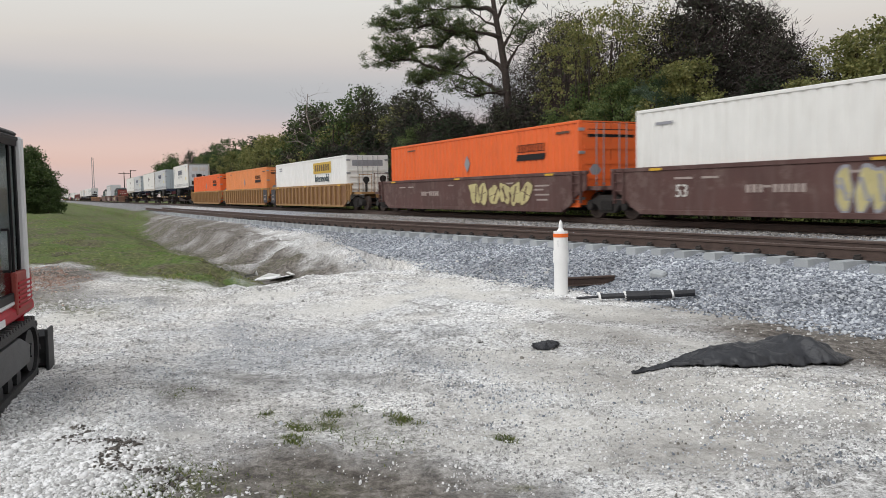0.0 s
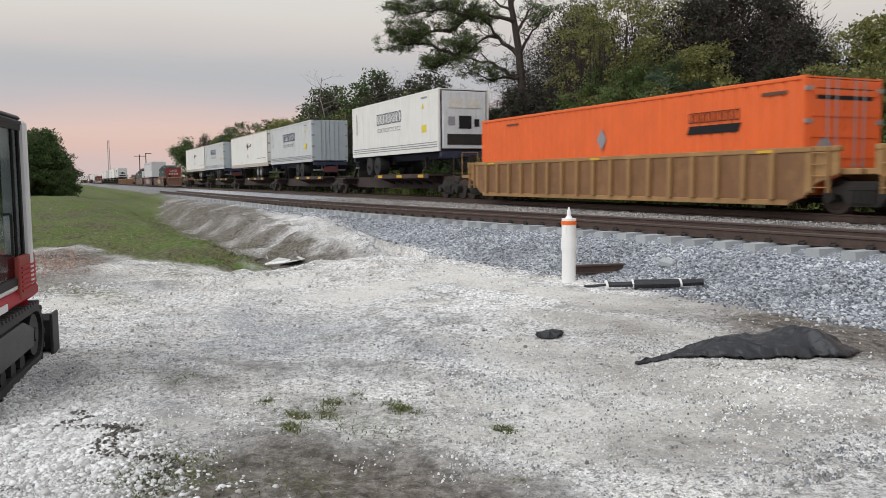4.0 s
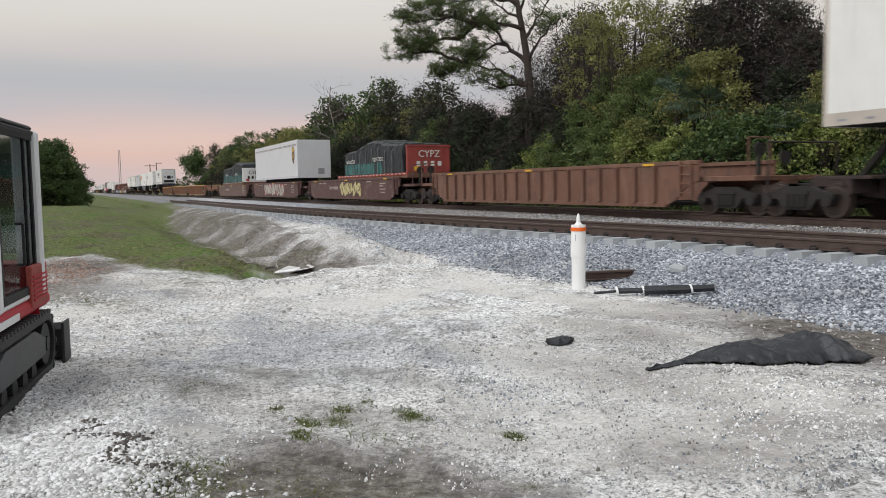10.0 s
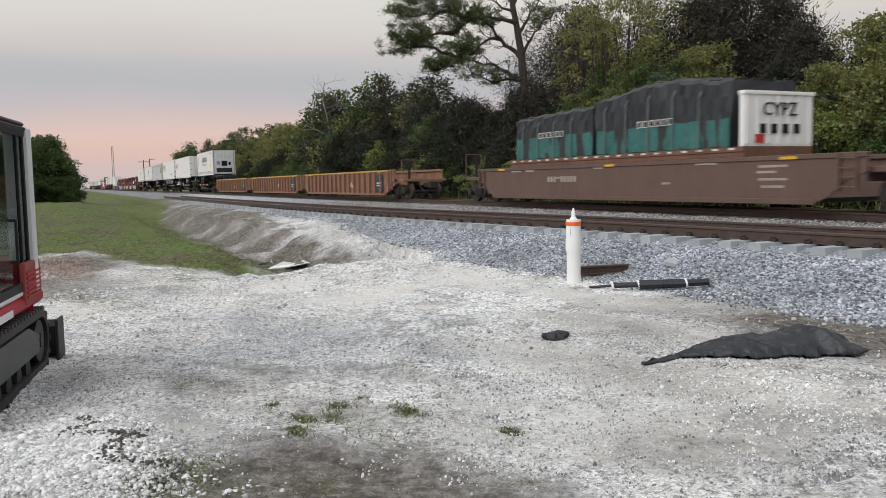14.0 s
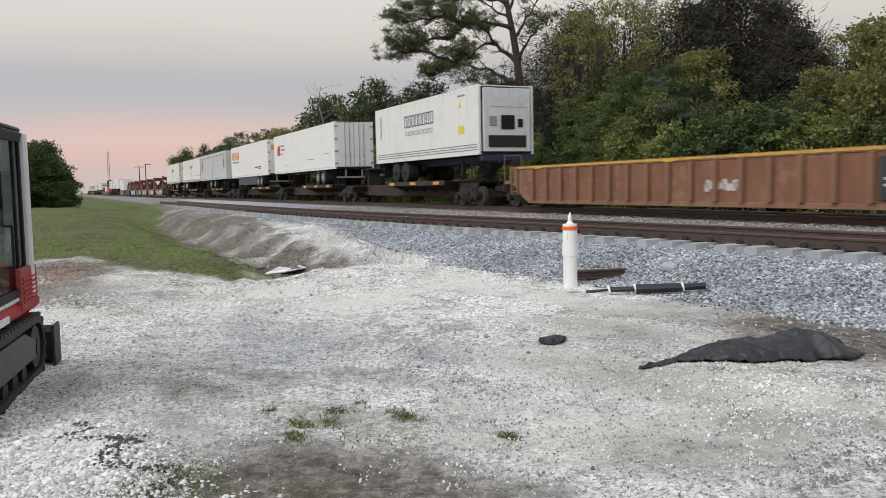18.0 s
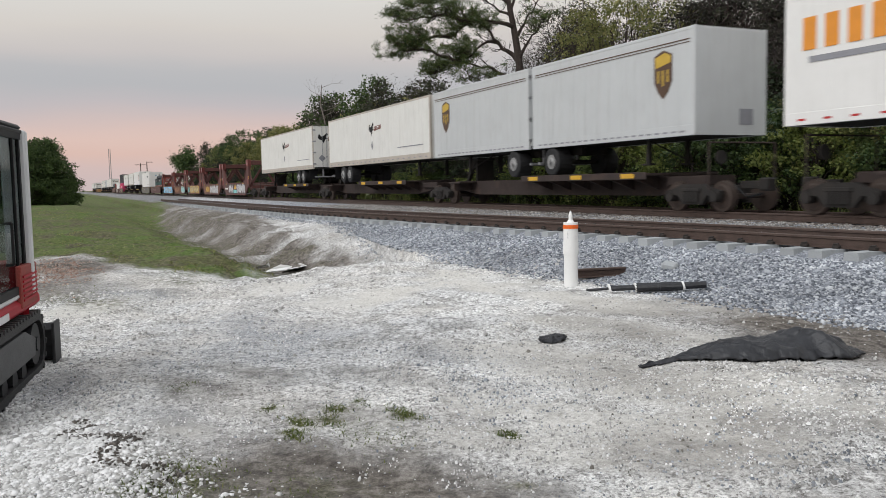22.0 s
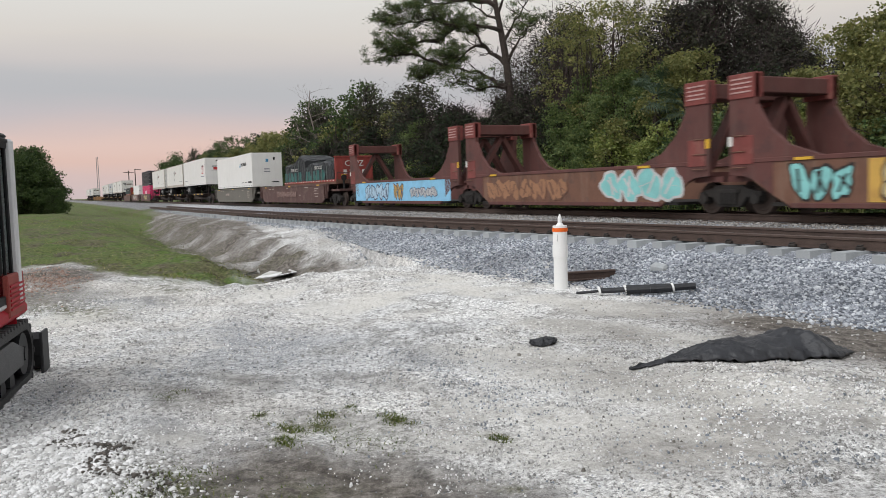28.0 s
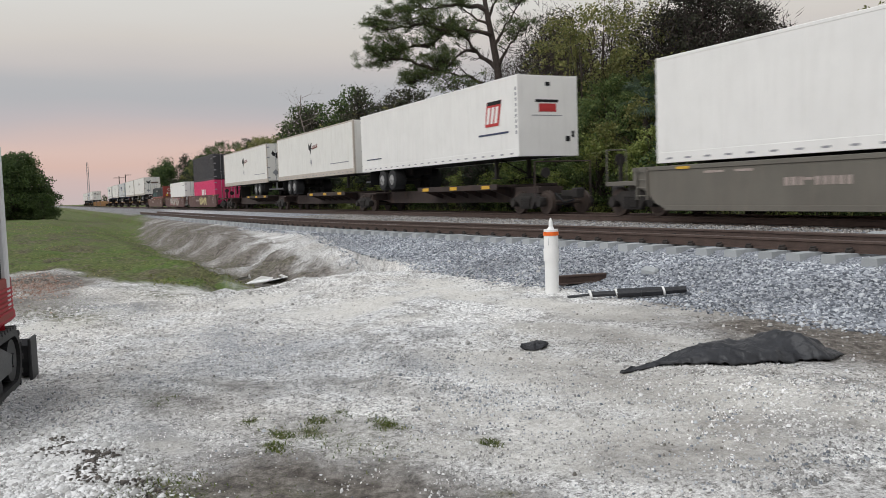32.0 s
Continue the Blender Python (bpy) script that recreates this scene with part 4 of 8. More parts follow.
def spray(parent, x, z, w, h, material, outline, seed, y=-1.428):
    """Sprayed bubble forms side by side: bulging blobs with a darker rim and slashes through them."""
    rnd = random.Random(seed)
    k = max(3, int(w / (h * 0.72)))
    lo, hi = z - h * 0.5, z + h * 0.5
    for i in range(k):
        cx = x + (i - (k - 1) / 2) * w / k + rnd.uniform(-0.06, 0.06) * h
        cz = z + rnd.uniform(-0.05, 0.05) * h
        rx, rz = w / k * rnd.uniform(0.52, 0.62), h * rnd.uniform(0.44, 0.5)
        ph, lobes, tilt = rnd.uniform(0, 6), rnd.choice((2, 3, 4)), rnd.uniform(-0.35, 0.35)

        def blob(g):
            pts = []
            for t in range(26):
                a = 6.28318 * t / 26
                r = g * (1 + 0.16 * math.sin(lobes * a + ph) + 0.07 * math.sin((lobes + 3) * a + 2 * ph))
                u, v = r * rx * math.cos(a), r * rz * math.sin(a)
                pts.append((cx + u + tilt * v, max(lo, min(hi, cz + v))))
            return pts
        d = 0.0008 * i
        part("graffiti_rim", Mesh().prism(blob(1.0), y - 0.003 - d, y), parent, material=outline)
        part("graffiti_blob", Mesh().prism(blob(0.82), y - 0.006 - d, y - 0.003), parent, "sprayed bubble shape", material=material)
        for c in range(2):
            a0 = rnd.uniform(0.6, 2.4) + c * 1.2
            u, v = 0.62 * rx * math.cos(a0), 0.62 * rz * math.sin(a0)
            o = rnd.uniform(-0.3, 0.3) * rx
            t_ = 0.045 * h
            part("graffiti_slash", Mesh().prism([(cx + o - u - t_, cz - v), (cx + o - u + t_, cz - v), (cx + o + u + t_, cz + v), (cx + o + u - t_, cz + v)], y - 0.0085 - d - 0.0006 * c, y - 0.006), parent, material=outline)


# ---- loads ----
def wheels(parent, xs, z, r=0.5, y=0.98, rimmat=RIM):
    tyre = Mesh().cyl((0, -0.3, 0), (0, -0.27, 0), r - 0.05, r, n=20).cyl((0, -0.27, 0), (0, 0.27, 0), r, n=20).cyl((0, 0.27, 0), (0, 0.3, 0), r, r - 0.05, n=20).data("tyre", RUBBER)
    hub = Mesh().cyl((0, -0.312, 0), (0, -0.27, 0), 0.255, 0.275, n=18).cyl((0, -0.345, 0), (0, -0.31, 0), 0.13, 0.17, n=14).cyl((0, -0.40, 0), (0, -0.34, 0), 0.075, n=10).data("rim", rimmat)
    for x in xs:
        for s in (-1, 1):
            w = part("wheel", tyre, parent, at=pose(x, s * y, z + r, 0, 0, 0 if s < 0 else 180))
            part("rim", hub, w)
        part("axle", Mesh().cyl((x, -y, z + r), (x, y, z + r), 0.07, n=8), parent, material=DARK)


def corr_wall(L, z0, z1, y, s, n, depth=0.035, waves=True):
    """A side wall with vertical corrugation: outward face at s*y."""
    xs, ys = [], []
    pitch = 2 * L / n
    for i in range(n):
        a = -L + i * pitch
        for f, d in ((0.0, 0), (0.30, 0), (0.42, 1), (0.72, 1), (0.84, 0)):
            xs.append(a + f * pitch)
            ys.append(s * (y - depth * d))
    xs.append(L)
    ys.append(s * y)
    inner = s * (y - depth - 0.03)
    m = Mesh()
    k = len(xs)
    vs = [(xs[i], ys[i], z0) for i in range(k)] + [(xs[i], ys[i], z1) for i in range(k)]
    m.add(vs, [(i, i + 1, k + i + 1, k + i) for i in range(k - 1)])
    m.box(-L, L, min(inner, inner + s * 0.012), max(inner, inner + s * 0.012), z0, z1)
    return m


def doors(parent, x, e, z0, z1, hy, material, rods=True):
    """Two rear doors with lock rods and hinges at the end face x, facing e."""
    for s in (-1, 1):
        a, b = sorted((s * 0.015, s * (hy - 0.07)))
        xa, xb = sorted((x, x + e * 0.035))
        d = part("door", Mesh().box(xa, xb, a, b, z0 + 0.08, z1 - 0.08, 0.01), parent, material=material)
        if rods:
            for yy in (0.32, 0.62):
                part("lock_rod", Mesh().cyl((x + e * 0.065, s * yy, z0 + 0.05), (x + e * 0.065, s * yy, z1 - 0.05), 0.018, n=6).box(min(x, x + e * 0.08), max(x, x + e * 0.08), s * yy - 0.04, s * yy + 0.04, z0 + 0.75, z0 + 0.83), d, material=GALV)
        if ("hinge", e) not in RIBS:
            RIBS["hinge", e] = Mesh().box(min(0, e * 0.055), max(0, e * 0.055), -0.115, 0.115, -0.05, 0.05).data("hinge", GALV)
        for k in range(4):
            part("hinge", RIBS["hinge", e], d, at=pose(x, s * (hy - 0.105), z0 + 0.3 + (z1 - z0 - 0.6) * k / 3))


def reefer_unit(parent, x, e, z0, z1):
    """The cooling machine in a nose wall."""
    xa, xb = sorted((x, x + e * 0.09))
    u = part("cooling_unit", Mesh().box(xa, xb, -1.12, 1.12, z0 + 0.12, z1 - 0.12, 0.02), parent, material=mat("unit_pale", (0.62, 0.645, 0.66), 0.5, 0, 0.1, 3, streak=0.3, grime_col=(0.2, 0.2, 0.2)))
    xe = x + e * 0.095
    o = [("fan_opening", -0.3, 0.35, 1.05, 1.65, BLACK), ("control_box", -0.85, -0.5, 1.2, 1.6, GMARK), ("grille", -0.9, 0.9, 0.3, 0.8, DARK), ("access_panel", -0.8, -0.1, 2.0, 2.45, WMARK), ("access_panel", 0.1, 0.8, 2.0, 2.45, WMARK), ("compressor", 0.5, 0.75, 1.15, 1.5, BLACK)]
    for n_, a, b, c, d, mt in o:
        xa, xb = sorted((xe, xe + e * 0.02))
        part(n_, Mesh().box(xa, xb, a, b, z0 + c, z0 + d, 0.004), u, material=mt)


def box_body(ob, L, z0, z1, material, endmat, smooth=True, n=26, hy=1.295, rails=None, rail_h=0.16):
    """Walls, roof, floor, rails and corner posts of a trailer or container box."""
    rails = rails or material
    for s in (-1, 1):
        if smooth:
            w = Mesh()
            a, b = sorted((s * (hy - 0.05), s * hy))
            w.box(-L + 0.05, L - 0.05, a, b, z0 + rail_h, z1 - 0.09)
            part("side_wall", w, ob, material=material)
            k = 13
            seam = Mesh()
            for i in range(1, k):
                x = -L + 2 * L * i / k
                a, b = sorted((s * hy, s * (hy + 0.006)))
                seam.box(x - 0.03, x + 0.03, a, b, z0 + rail_h, z1 - 0.09)
            part("panel_seams", seam, ob, material=material)
        else:
            part("side_wall", corr_wall(L - 0.08, z0 + rail_h, z1 - 0.09, hy - 0.01, s, n), ob, material=material)
        a, b = sorted((s * (hy - 0.1), s * (hy + 0.008)))
        part("bottom_rail", Mesh().box(-L, L, a, b, z0, z0 + rail_h, 0.01), ob, material=rails)
        part("top_rail", Mesh().box(-L, L, a, b, z1 - 0.1, z1, 0.015), ob, material=rails)
    for e in (-1, 1):
        for s in (-1, 1):
            xa, xb = sorted((e * (L - 0.1), e * (L + 0.012)))
            ya, yb = sorted((s * (hy - 0.1), s * (hy + 0.014)))
            part("corner_post", Mesh().box(xa, xb, ya, yb, z0, z1 + 0.004, 0.012), ob, material=rails)
    part("roof", Mesh().box(-L, L, -hy + 0.1, hy - 0.1, z1 - 0.05, z1 - 0.01), ob, material=material)
    part("floor", Mesh().box(-L, L, -hy + 0.1, hy - 0.1, z0 + 0.02, z0 + rail_h), ob, material=DARK)


def nose(ob, x, e, z0, z1, material, hy=1.295):
    xa, xb = sorted((x - e * 0.03, x + e * 0.01))
    part("nose_wall", Mesh().box(xa, xb, -hy + 0.1, hy - 0.1, z0, z1 - 0.05, 0.01), ob, material=material)


def logo_bars(ob, name, x, z, w, h, material, slots, y=-1.306, label="", hollow=False):
    """A brand mark as plain shapes: a row of upright blocks, or of open frames of the same size."""
    for i in range(slots):
        cx = x - w / 2 + w * (i + 0.5) / slots
        bw = w / slots * (0.36 if hollow else 0.30)
        m, a, b = Mesh(), y - 0.006, y + 0.004
        if hollow:
            t = min(0.16 * bw * 2, 0.12 * h)
            m.box(cx - bw, cx - bw + t, a, b, z - h / 2, z + h / 2).box(cx + bw - t, cx + bw, a, b, z - h / 2, z + h / 2)
            m.box(cx - bw + t, cx + bw - t, a, b, z + h / 2 - t, z + h / 2).box(cx - bw + t, cx + bw - t, a, b, z - h / 2, z - h / 2 + t)
        else:
            m.box(cx - bw, cx + bw, a, b, z - h / 2, z + h / 2)
        part(name, m, ob, label, material=material)


def bars(ob, name, rows, material, y=-1.306):
    """Unreadable small print: rows of (x, z, width, height)."""
    for x, z, w, h in rows:
        part(name, Mesh().box(x - w / 2, x + w / 2, y - 0.005, y + 0.004, z - h / 2, z + h / 2), ob, material=material)


def shape(ob, name, pts, material, y=-1.306, d=0.006):
    return part(name, Mesh().prism(pts, y - d, y + 0.004), ob, material=material)


def end_shape(ob, name, pts, material, x, e, d=0.006):
    xa, xb = sorted((x - e * 0.004, x + e * d))
    return part(name, Mesh().prism(pts, xa, xb, "x"), ob, material=material)


def running_gear(ob, e, L, z0, axles=2, rimmat=RIM, deck=1.12, skirts=False):
    """Under a trailer: its rear end faces e."""
    axles = 1 if L < 5 else axles
    xs = [e * (L - (1.2 if L < 5 else 2.75) - i * 1.25) for i in range(axles)]
    wheels(ob, xs, deck, 0.5, 0.98, rimmat)
    part("slider_frame", Mesh().box(min(xs) - 0.8, max(xs) + 0.8, -0.55, -0.4, z0 - 0.28, z0, 0.01).box(min(xs) - 0.8, max(xs) + 0.8, 0.4, 0.55, z0 - 0.28, z0, 0.01), ob, material=DARK)
    lx = -e * (L - 2.6)
    for s in (-1, 1):
        part("landing_leg", Mesh().box(lx - 0.07, lx + 0.07, s * 0.75 - 0.07, s * 0.75 + 0.07, deck + 0.3, z0, 0.01).box(lx - 0.16, lx + 0.16, s * 0.75 - 0.14, s * 0.75 + 0.14, deck + 0.24, deck + 0.3), ob, material=DARK)
    part("leg_brace", Mesh().rod([(lx, -0.75, deck + 0.4), (lx + e * 0.8, 0, z0), (lx, 0.75, deck + 0.4)], 0.03), ob, material=DARK)
    bx = e * (L - 0.15)
    part("rear_guard", Mesh().box(bx - 0.05, bx + 0.05, -1.15, 1.15, deck + 0.42, deck + 0.52, 0.01).box(bx - 0.04, bx + 0.04, -0.6, -0.5, deck + 0.5, z0).box(bx - 0.04, bx + 0.04, 0.5, 0.6, deck + 0.5, z0), ob, material=GALV)
    for s in (-1, 1):
        fx = e * (L - 1.1)
        part("mud_flap", Mesh().box(fx - 0.01, fx + 0.01, s * 0.98 - 0.3, s * 0.98 + 0.3, deck + 0.3, z0, 0.004), ob, material=BLACK)
    if skirts:
        for s in (-1, 1):
            a, b = sorted((s * 1.2, s * 1.23))
            sx0, sx1 = sorted((lx + e * 0.5, e * (L - 4.6)))
            part("side_skirt", Mesh().box(sx0, sx1, a, b, deck + 0.25, z0, 0.01), ob, material=mat("skirt_dark", (0.035, 0.04, 0.055), 0.5, 0, 0.15, 2))


def trailer(q, label, e, L=8.075, z0=2.13, z1=5.13, material=None, group="trailers on the train", gear=True, deck=1.12, doormat=None, marks=None, skirts=False, strip=True, noseunit=False, railmat=None):
    """A van trailer; e: +1 when its rear doors face forward along the train's way, -1 when its nose does."""
    material = material or WHITE
    ob = thing("semi_trailer", label, "trailer", group)
    box_body(ob, L, z0, z1, material, doormat or material, rails=railmat or material, rail_h=0.3)
    doors(ob, e * L, e, z0 + 0.05, z1, 1.295, doormat or material)
    nose(ob, -e * L, -e, z0, z1, material)
    if strip:
        m = Mesh()
        for i in range(22):
            x = -L + 0.5 + (2 * L - 1.0) * i / 21
            m.box(x - 0.11, x + 0.11, -1.309, -1.30, z0 + 0.10, z0 + 0.15)
        tagged(part("marker_strip", m, ob, material=RED if skirts else GMARK), kind="stuff")
    if gear:
        running_gear(ob, e, L, z0, deck=deck, skirts=skirts)
    else:
        for s in (-0.475, 0.475):
            part("frame_rail", Mesh().box(-L + 1, L - 1, s - 0.075, s + 0.075, z0 - 0.25, z0), ob, material=DARK)
    if marks:
        marks(ob, L, z0, z1, e)
    return put(ob, q)


def chassis_box(q, label, e, material, doormat, reefer, marks=None, L=6.095):
    """A 40 foot box on a road chassis; e: the end with doors."""
    z0, z1 = 2.18, 5.08
    ob = thing("container_on_chassis", label, "container trailer", "containers on chassis on the train")
    box_body(ob, L, z0, z1, material, doormat, smooth=reefer, n=34, rails=material)
    if reefer:
        reefer_unit(ob, -e * L, -e, z0, z1)
        doors(ob, e * L, e, z0, z1, 1.295, material)
    else:
        doors(ob, e * L, e, z0, z1, 1.295, doormat)
        nose(ob, -e * L, -e, z0, z1, material)
    part("chassis_frame", Mesh().box(-L - 0.1, L + 0.2, -0.5, -0.36, z0 - 0.32, z0 - 0.01, 0.01).box(-L - 0.1, L + 0.2, 0.36, 0.5, z0 - 0.32, z0 - 0.01, 0.01).box(e * L - 0.12, e * L + 0.12, -1.2, 1.2, z0 - 0.25, z0 - 0.01).box(-e * L - 0.12, -e * L + 0.12, -1.2, 1.2, z0 - 0.25, z0 - 0.01), ob, material=CHASSIS)
    running_gear(ob, e, L, z0 - 0.2, rimmat=DARK)
    part("light_bar", Mesh().box(e * L + e * 0.12 - 0.02, e * L + e * 0.12 + 0.02, -0.5, 0.5, z0 - 0.75, z0 - 0.35, 0.01), ob, "dull red light bar", material=mat("chassis_dull_red", (0.11, 0.026, 0.03), 0.65, 0, 0.2, 3, grime=0.4))
    if marks:
        marks(ob, L, z0, z1, e)
    return put(ob, q)


def container(q, label, material, z0=0.36, H=2.9, L=8.075, group="containers in the well cars", marks=None, e=1, endmat=None, n=40):
    ob = thing("shipping_container", label, "container", group)
    box_body(ob, L, z0, z0 + H, material, endmat or material, smooth=False, n=n, rails=material)
    doors(ob, e * L, e, z0, z0 + H, 1.295, endmat or material)
    nose(ob, -e * L, -e, z0, z0 + H, material)
    if marks:
        marks(ob, L, z0, z0 + H, e)
    return put(ob, q)


def spine_car(q, half, ends, lb, rb, e=1, group="spine car units of the train", pads=True):
    """A low spine unit: centre beam, wheel deck toward e, hitch stand at the other end."""
    ob = thing("spine_car", "rust-brown low spine railcar unit with yellow marked wheel decks", "spine car", group)
    part("centre_beam", Mesh().prism([(-half + 0.9, 0.62), (-half + 2.6, 0.42), (half - 2.6, 0.42), (half - 0.9, 0.62), (half - 0.3, 0.75), (half - 0.3, 1.02), (-half + 0.3, 1.02), (-half + 0.3, 0.75)], -0.42, 0.42), ob, material=SPINE)
    a, b = sorted((e * (half - 1.9), e * (half - 9.2)))
    for s in (-1, 1):
        y0, y1 = sorted((s * 0.55, s * 1.38))
        part("wheel_deck", Mesh().box(a, b, y0, y1, 1.04, 1.12, 0.012), ob, material=SPINE)
        y0, y1 = sorted((s * 1.36, s * 1.40))
        part("deck_edge", Mesh().box(a, b, y0, y1, 0.93, 1.15, 0.01), ob, material=SPINE)
        for k in range(3):
            x = a + (b - a) * (0.12 + 0.38 * k)
            y0, y1 = sorted((s * 1.40, s * 1.41))
            part("reflector", Mesh().box(x - 0.32, x + 0.32, y0, y1, 0.97, 1.11), ob, material=YELLOW)
    if "bearer" not in RIBS:
        RIBS["bearer"] = Mesh().prism([(-1.36, 0.95), (-1.36, 1.04), (1.36, 1.04), (1.36, 0.95), (0.42, 0.6), (-0.42, 0.6)], -0.05, 0.05, "x").data("cross_bearer", SPINE)
    for k in range(6):
        part("cross_bearer", RIBS["bearer"], ob, at=pose(a + (b - a) * (k + 0.5) / 6, 0, 0))
    c, d = sorted((-e * (half - 1.4), -e * (half - 4.6)))
    for s in (-1, 1):
        y0, y1 = sorted((s * 0.42, s * 1.3))
        part("side_step", Mesh().box(c, c + 1.1, y0, y1, 0.92, 1.0, 0.012).box(c + 0.5, c + 0.6, y0, y1, 0.6, 0.92), ob, material=SPINE)
    hx = -e * (half - 2.4)
    part("hitch_stand", Mesh().prism([(hx - 0.9, 1.02), (hx - 0.75, 1.02), (hx + 0.1, 1.95), (hx - 0.1, 1.95)], -0.45, -0.3).prism([(hx - 0.9, 1.02), (hx - 0.75, 1.02), (hx + 0.1, 1.95), (hx - 0.1, 1.95)], 0.3, 0.45).box(hx - 0.35, hx + 0.35, -0.5, 0.5, 1.93, 2.03, 0.02).box(hx - 0.05, hx + 0.1, -0.4, 0.4, 1.02, 1.93), ob, material=DARK)
    for x, has, end in ((-1, lb, ends[0]), (1, rb, ends[1])):
        bx = x * half if not end else x * (half - 0.3)
        part("end_sill", Mesh().box(min(bx, bx - x * 1.7), max(bx, bx - x * 1.7), -0.55, 0.55, 0.74, 1.0, 0.02), ob, material=SPINE)
        if has:
            bogie(ob, bx)
        if end:
            coupler(ob, x * (half + 0.5), x)
            part("end_rail", Mesh().rod([(x * (half + 0.5), -1.2, 0.6), (x * (half + 0.5), -1.2, 1.9), (x * (half + 0.5), 1.2, 1.9), (x * (half + 0.5), 1.2, 0.6)], 0.025), ob, material=SPINE)
            part("handbrake", Mesh().cyl((x * (half + 0.4), -0.7, 1.5), (x * (half + 0.45), -0.7, 1.5), 0.19, n=14), ob, material=DARK)
    return put(ob, q)


GRILLE = mat("worn_pink_white", (0.42, 0.26, 0.24), 0.7, 0, 0.2, 5, grime=0.4, grime_col=(0.16, 0.07, 0.06))
RAILTAN = mat("rail_tan_grey", (0.48, 0.43, 0.37), 0.6, 0.1, 0.15, 2, streak=0.3, grime_col=(0.2, 0.15, 0.12))


BOXRED = mat("guide_box_red", (0.19, 0.045, 0.038), 0.75, 0, 0.3, 2, streak=0.5, grime_col=(0.10, 0.05, 0.045), worn=0.4, worn_col=(0.28, 0.13, 0.10))


def bulkhead_car(q, half, left_end, right_end, base, label, art):
    """A well unit with tall bulkhead frames at both ends."""
    ob = thing("bulkhead_well_car", label, "well car", "bulkhead well units of the train")
    L, hy, top = half - 1.15, 1.42, 1.36
    for s in (-1, 1):
        y0, y1 = sorted((s * (hy - 0.06), s * hy))
        part("side_wall", Mesh().prism([(-L, 0.86), (-L + 0.5, 0.56), (-L + 1.1, 0.24), (L - 1.1, 0.24), (L - 0.5, 0.56), (L, 0.86), (L, top), (-L, top)], y0, y1), ob, material=base)
        a, b = sorted((s * (hy - 0.14), s * (hy + 0.03)))
        part("top_chord", Mesh().box(-L, L, a, b, top - 0.05, top + 0.06, 0.012), ob, material=OXIDE)
        part("bottom_chord", Mesh().box(-L + 1.1, L - 1.1, a, b, 0.2, 0.32, 0.012), ob, material=OXIDE)
        for e in (-1, 1):
            x1, xi = e * (half - 0.36), e * (half - 1.22)
            prof = [(x1, 1.02), (x1, 3.5), (xi, 3.5), (xi, 2.75), (e * (half - 1.62), 2.15), (e * (half - 2.2), 1.7), (e * (half - 3.3), top), (e * (L - 0.6), top), (e * (L - 0.6), 0.5), (e * (L - 0.15), 0.82), (e * (half - 0.9), 0.98)]
            y2, y3 = sorted((s * (hy - 0.12), s * (hy + 0.01)))
            part("bulkhead_frame", Mesh().prism(prof, y2, y3), ob, material=OXIDE)
            part("ladder", Mesh().rod([(x1 - e * 0.1, s * hy, 1.2), (x1 - e * 0.1, s * (hy + 0.07), 1.2), (x1 - e * 0.55, s * (hy + 0.07), 1.2), (x1 - e * 0.55, s * hy, 1.2)], 0.015).rod([(x1 - e * 0.1, s * (hy + 0.05), 1.6), (x1 - e * 0.55, s * (hy + 0.05), 1.6)], 0.015).rod([(x1 - e * 0.1, s * (hy + 0.05), 2.0), (x1 - e * 0.55, s * (hy + 0.05), 2.0)], 0.015), ob, material=RUST)
            part("guide_box", Mesh().box(min(x1, xi), max(x1, xi), min(s * (hy - 0.25), s * (hy + 0.05)), max(s * (hy - 0.25), s * (hy + 0.05)), 2.92, 3.54, 0.015), ob, "red oxide guide box", material=BOXRED)
            pa, pb = sorted((x1 - e * 0.12, xi + e * 0.08))
            part("door_panel", Mesh().box(pa, pb, min(s * hy, s * (hy + 0.03)), max(s * hy, s * (hy + 0.03)), 1.28, 2.0, 0.01), ob, "worn red hatch panel", material=BOXRED)
            yb = s * (hy + 0.056)
            bar_m = Mesh()
            for k in range(4):
                bar_m.box(min(x1, xi) + 0.1, max(x1, xi) - 0.1, yb - 0.006, yb + 0.006, 3.06 + k * 0.11, 3.10 + k * 0.11)
            part("grille", bar_m, ob, "pale striped grille", material=GRILLE)
    for e in (-1, 1):
        xa, xb = sorted((e * (half - 0.4), e * (half - 1.15)))
        part("cross_beam", Mesh().box(xa, xb, -hy + 0.1, hy - 0.1, 3.05, 3.45, 0.02), ob, material=OXIDE)
        part("walkway", Mesh().box(xa + 0.1, xb - 0.1, -hy + 0.12, hy - 0.12, 1.0, 1.12), ob, material=OXIDE)
        part("diagonal_brace", Mesh().prism([(-1.3, 1.1), (-1.1, 1.1), (0.1, 3.0), (-0.1, 3.0)], xa + 0.2, xb - 0.2, "x").prism([(1.3, 1.1), (1.1, 1.1), (-0.1, 3.0), (0.1, 3.0)], xa + 0.2, xb - 0.2, "x"), ob, material=OXIDE)
        part("end_platform", Mesh().box(min(e * L, e * (half - 0.1)), max(e * L, e * (half - 0.1)), -1.2, 1.2, 0.85, 1.0), ob, material=OXIDE)
        x = e * (half - 0.5)
        part("number_plate", Mesh().box(x - 0.18, x + 0.18, -hy - 0.022, -hy - 0.012, 1.75, 2.0), ob, material=YELLOW if e > 0 else WMARK)
    bogie(ob, -half if not left_end else -half + 0.4)
    if right_end:
        bogie(ob, half - 0.4)
        coupler(ob, half - 0.1, 1)
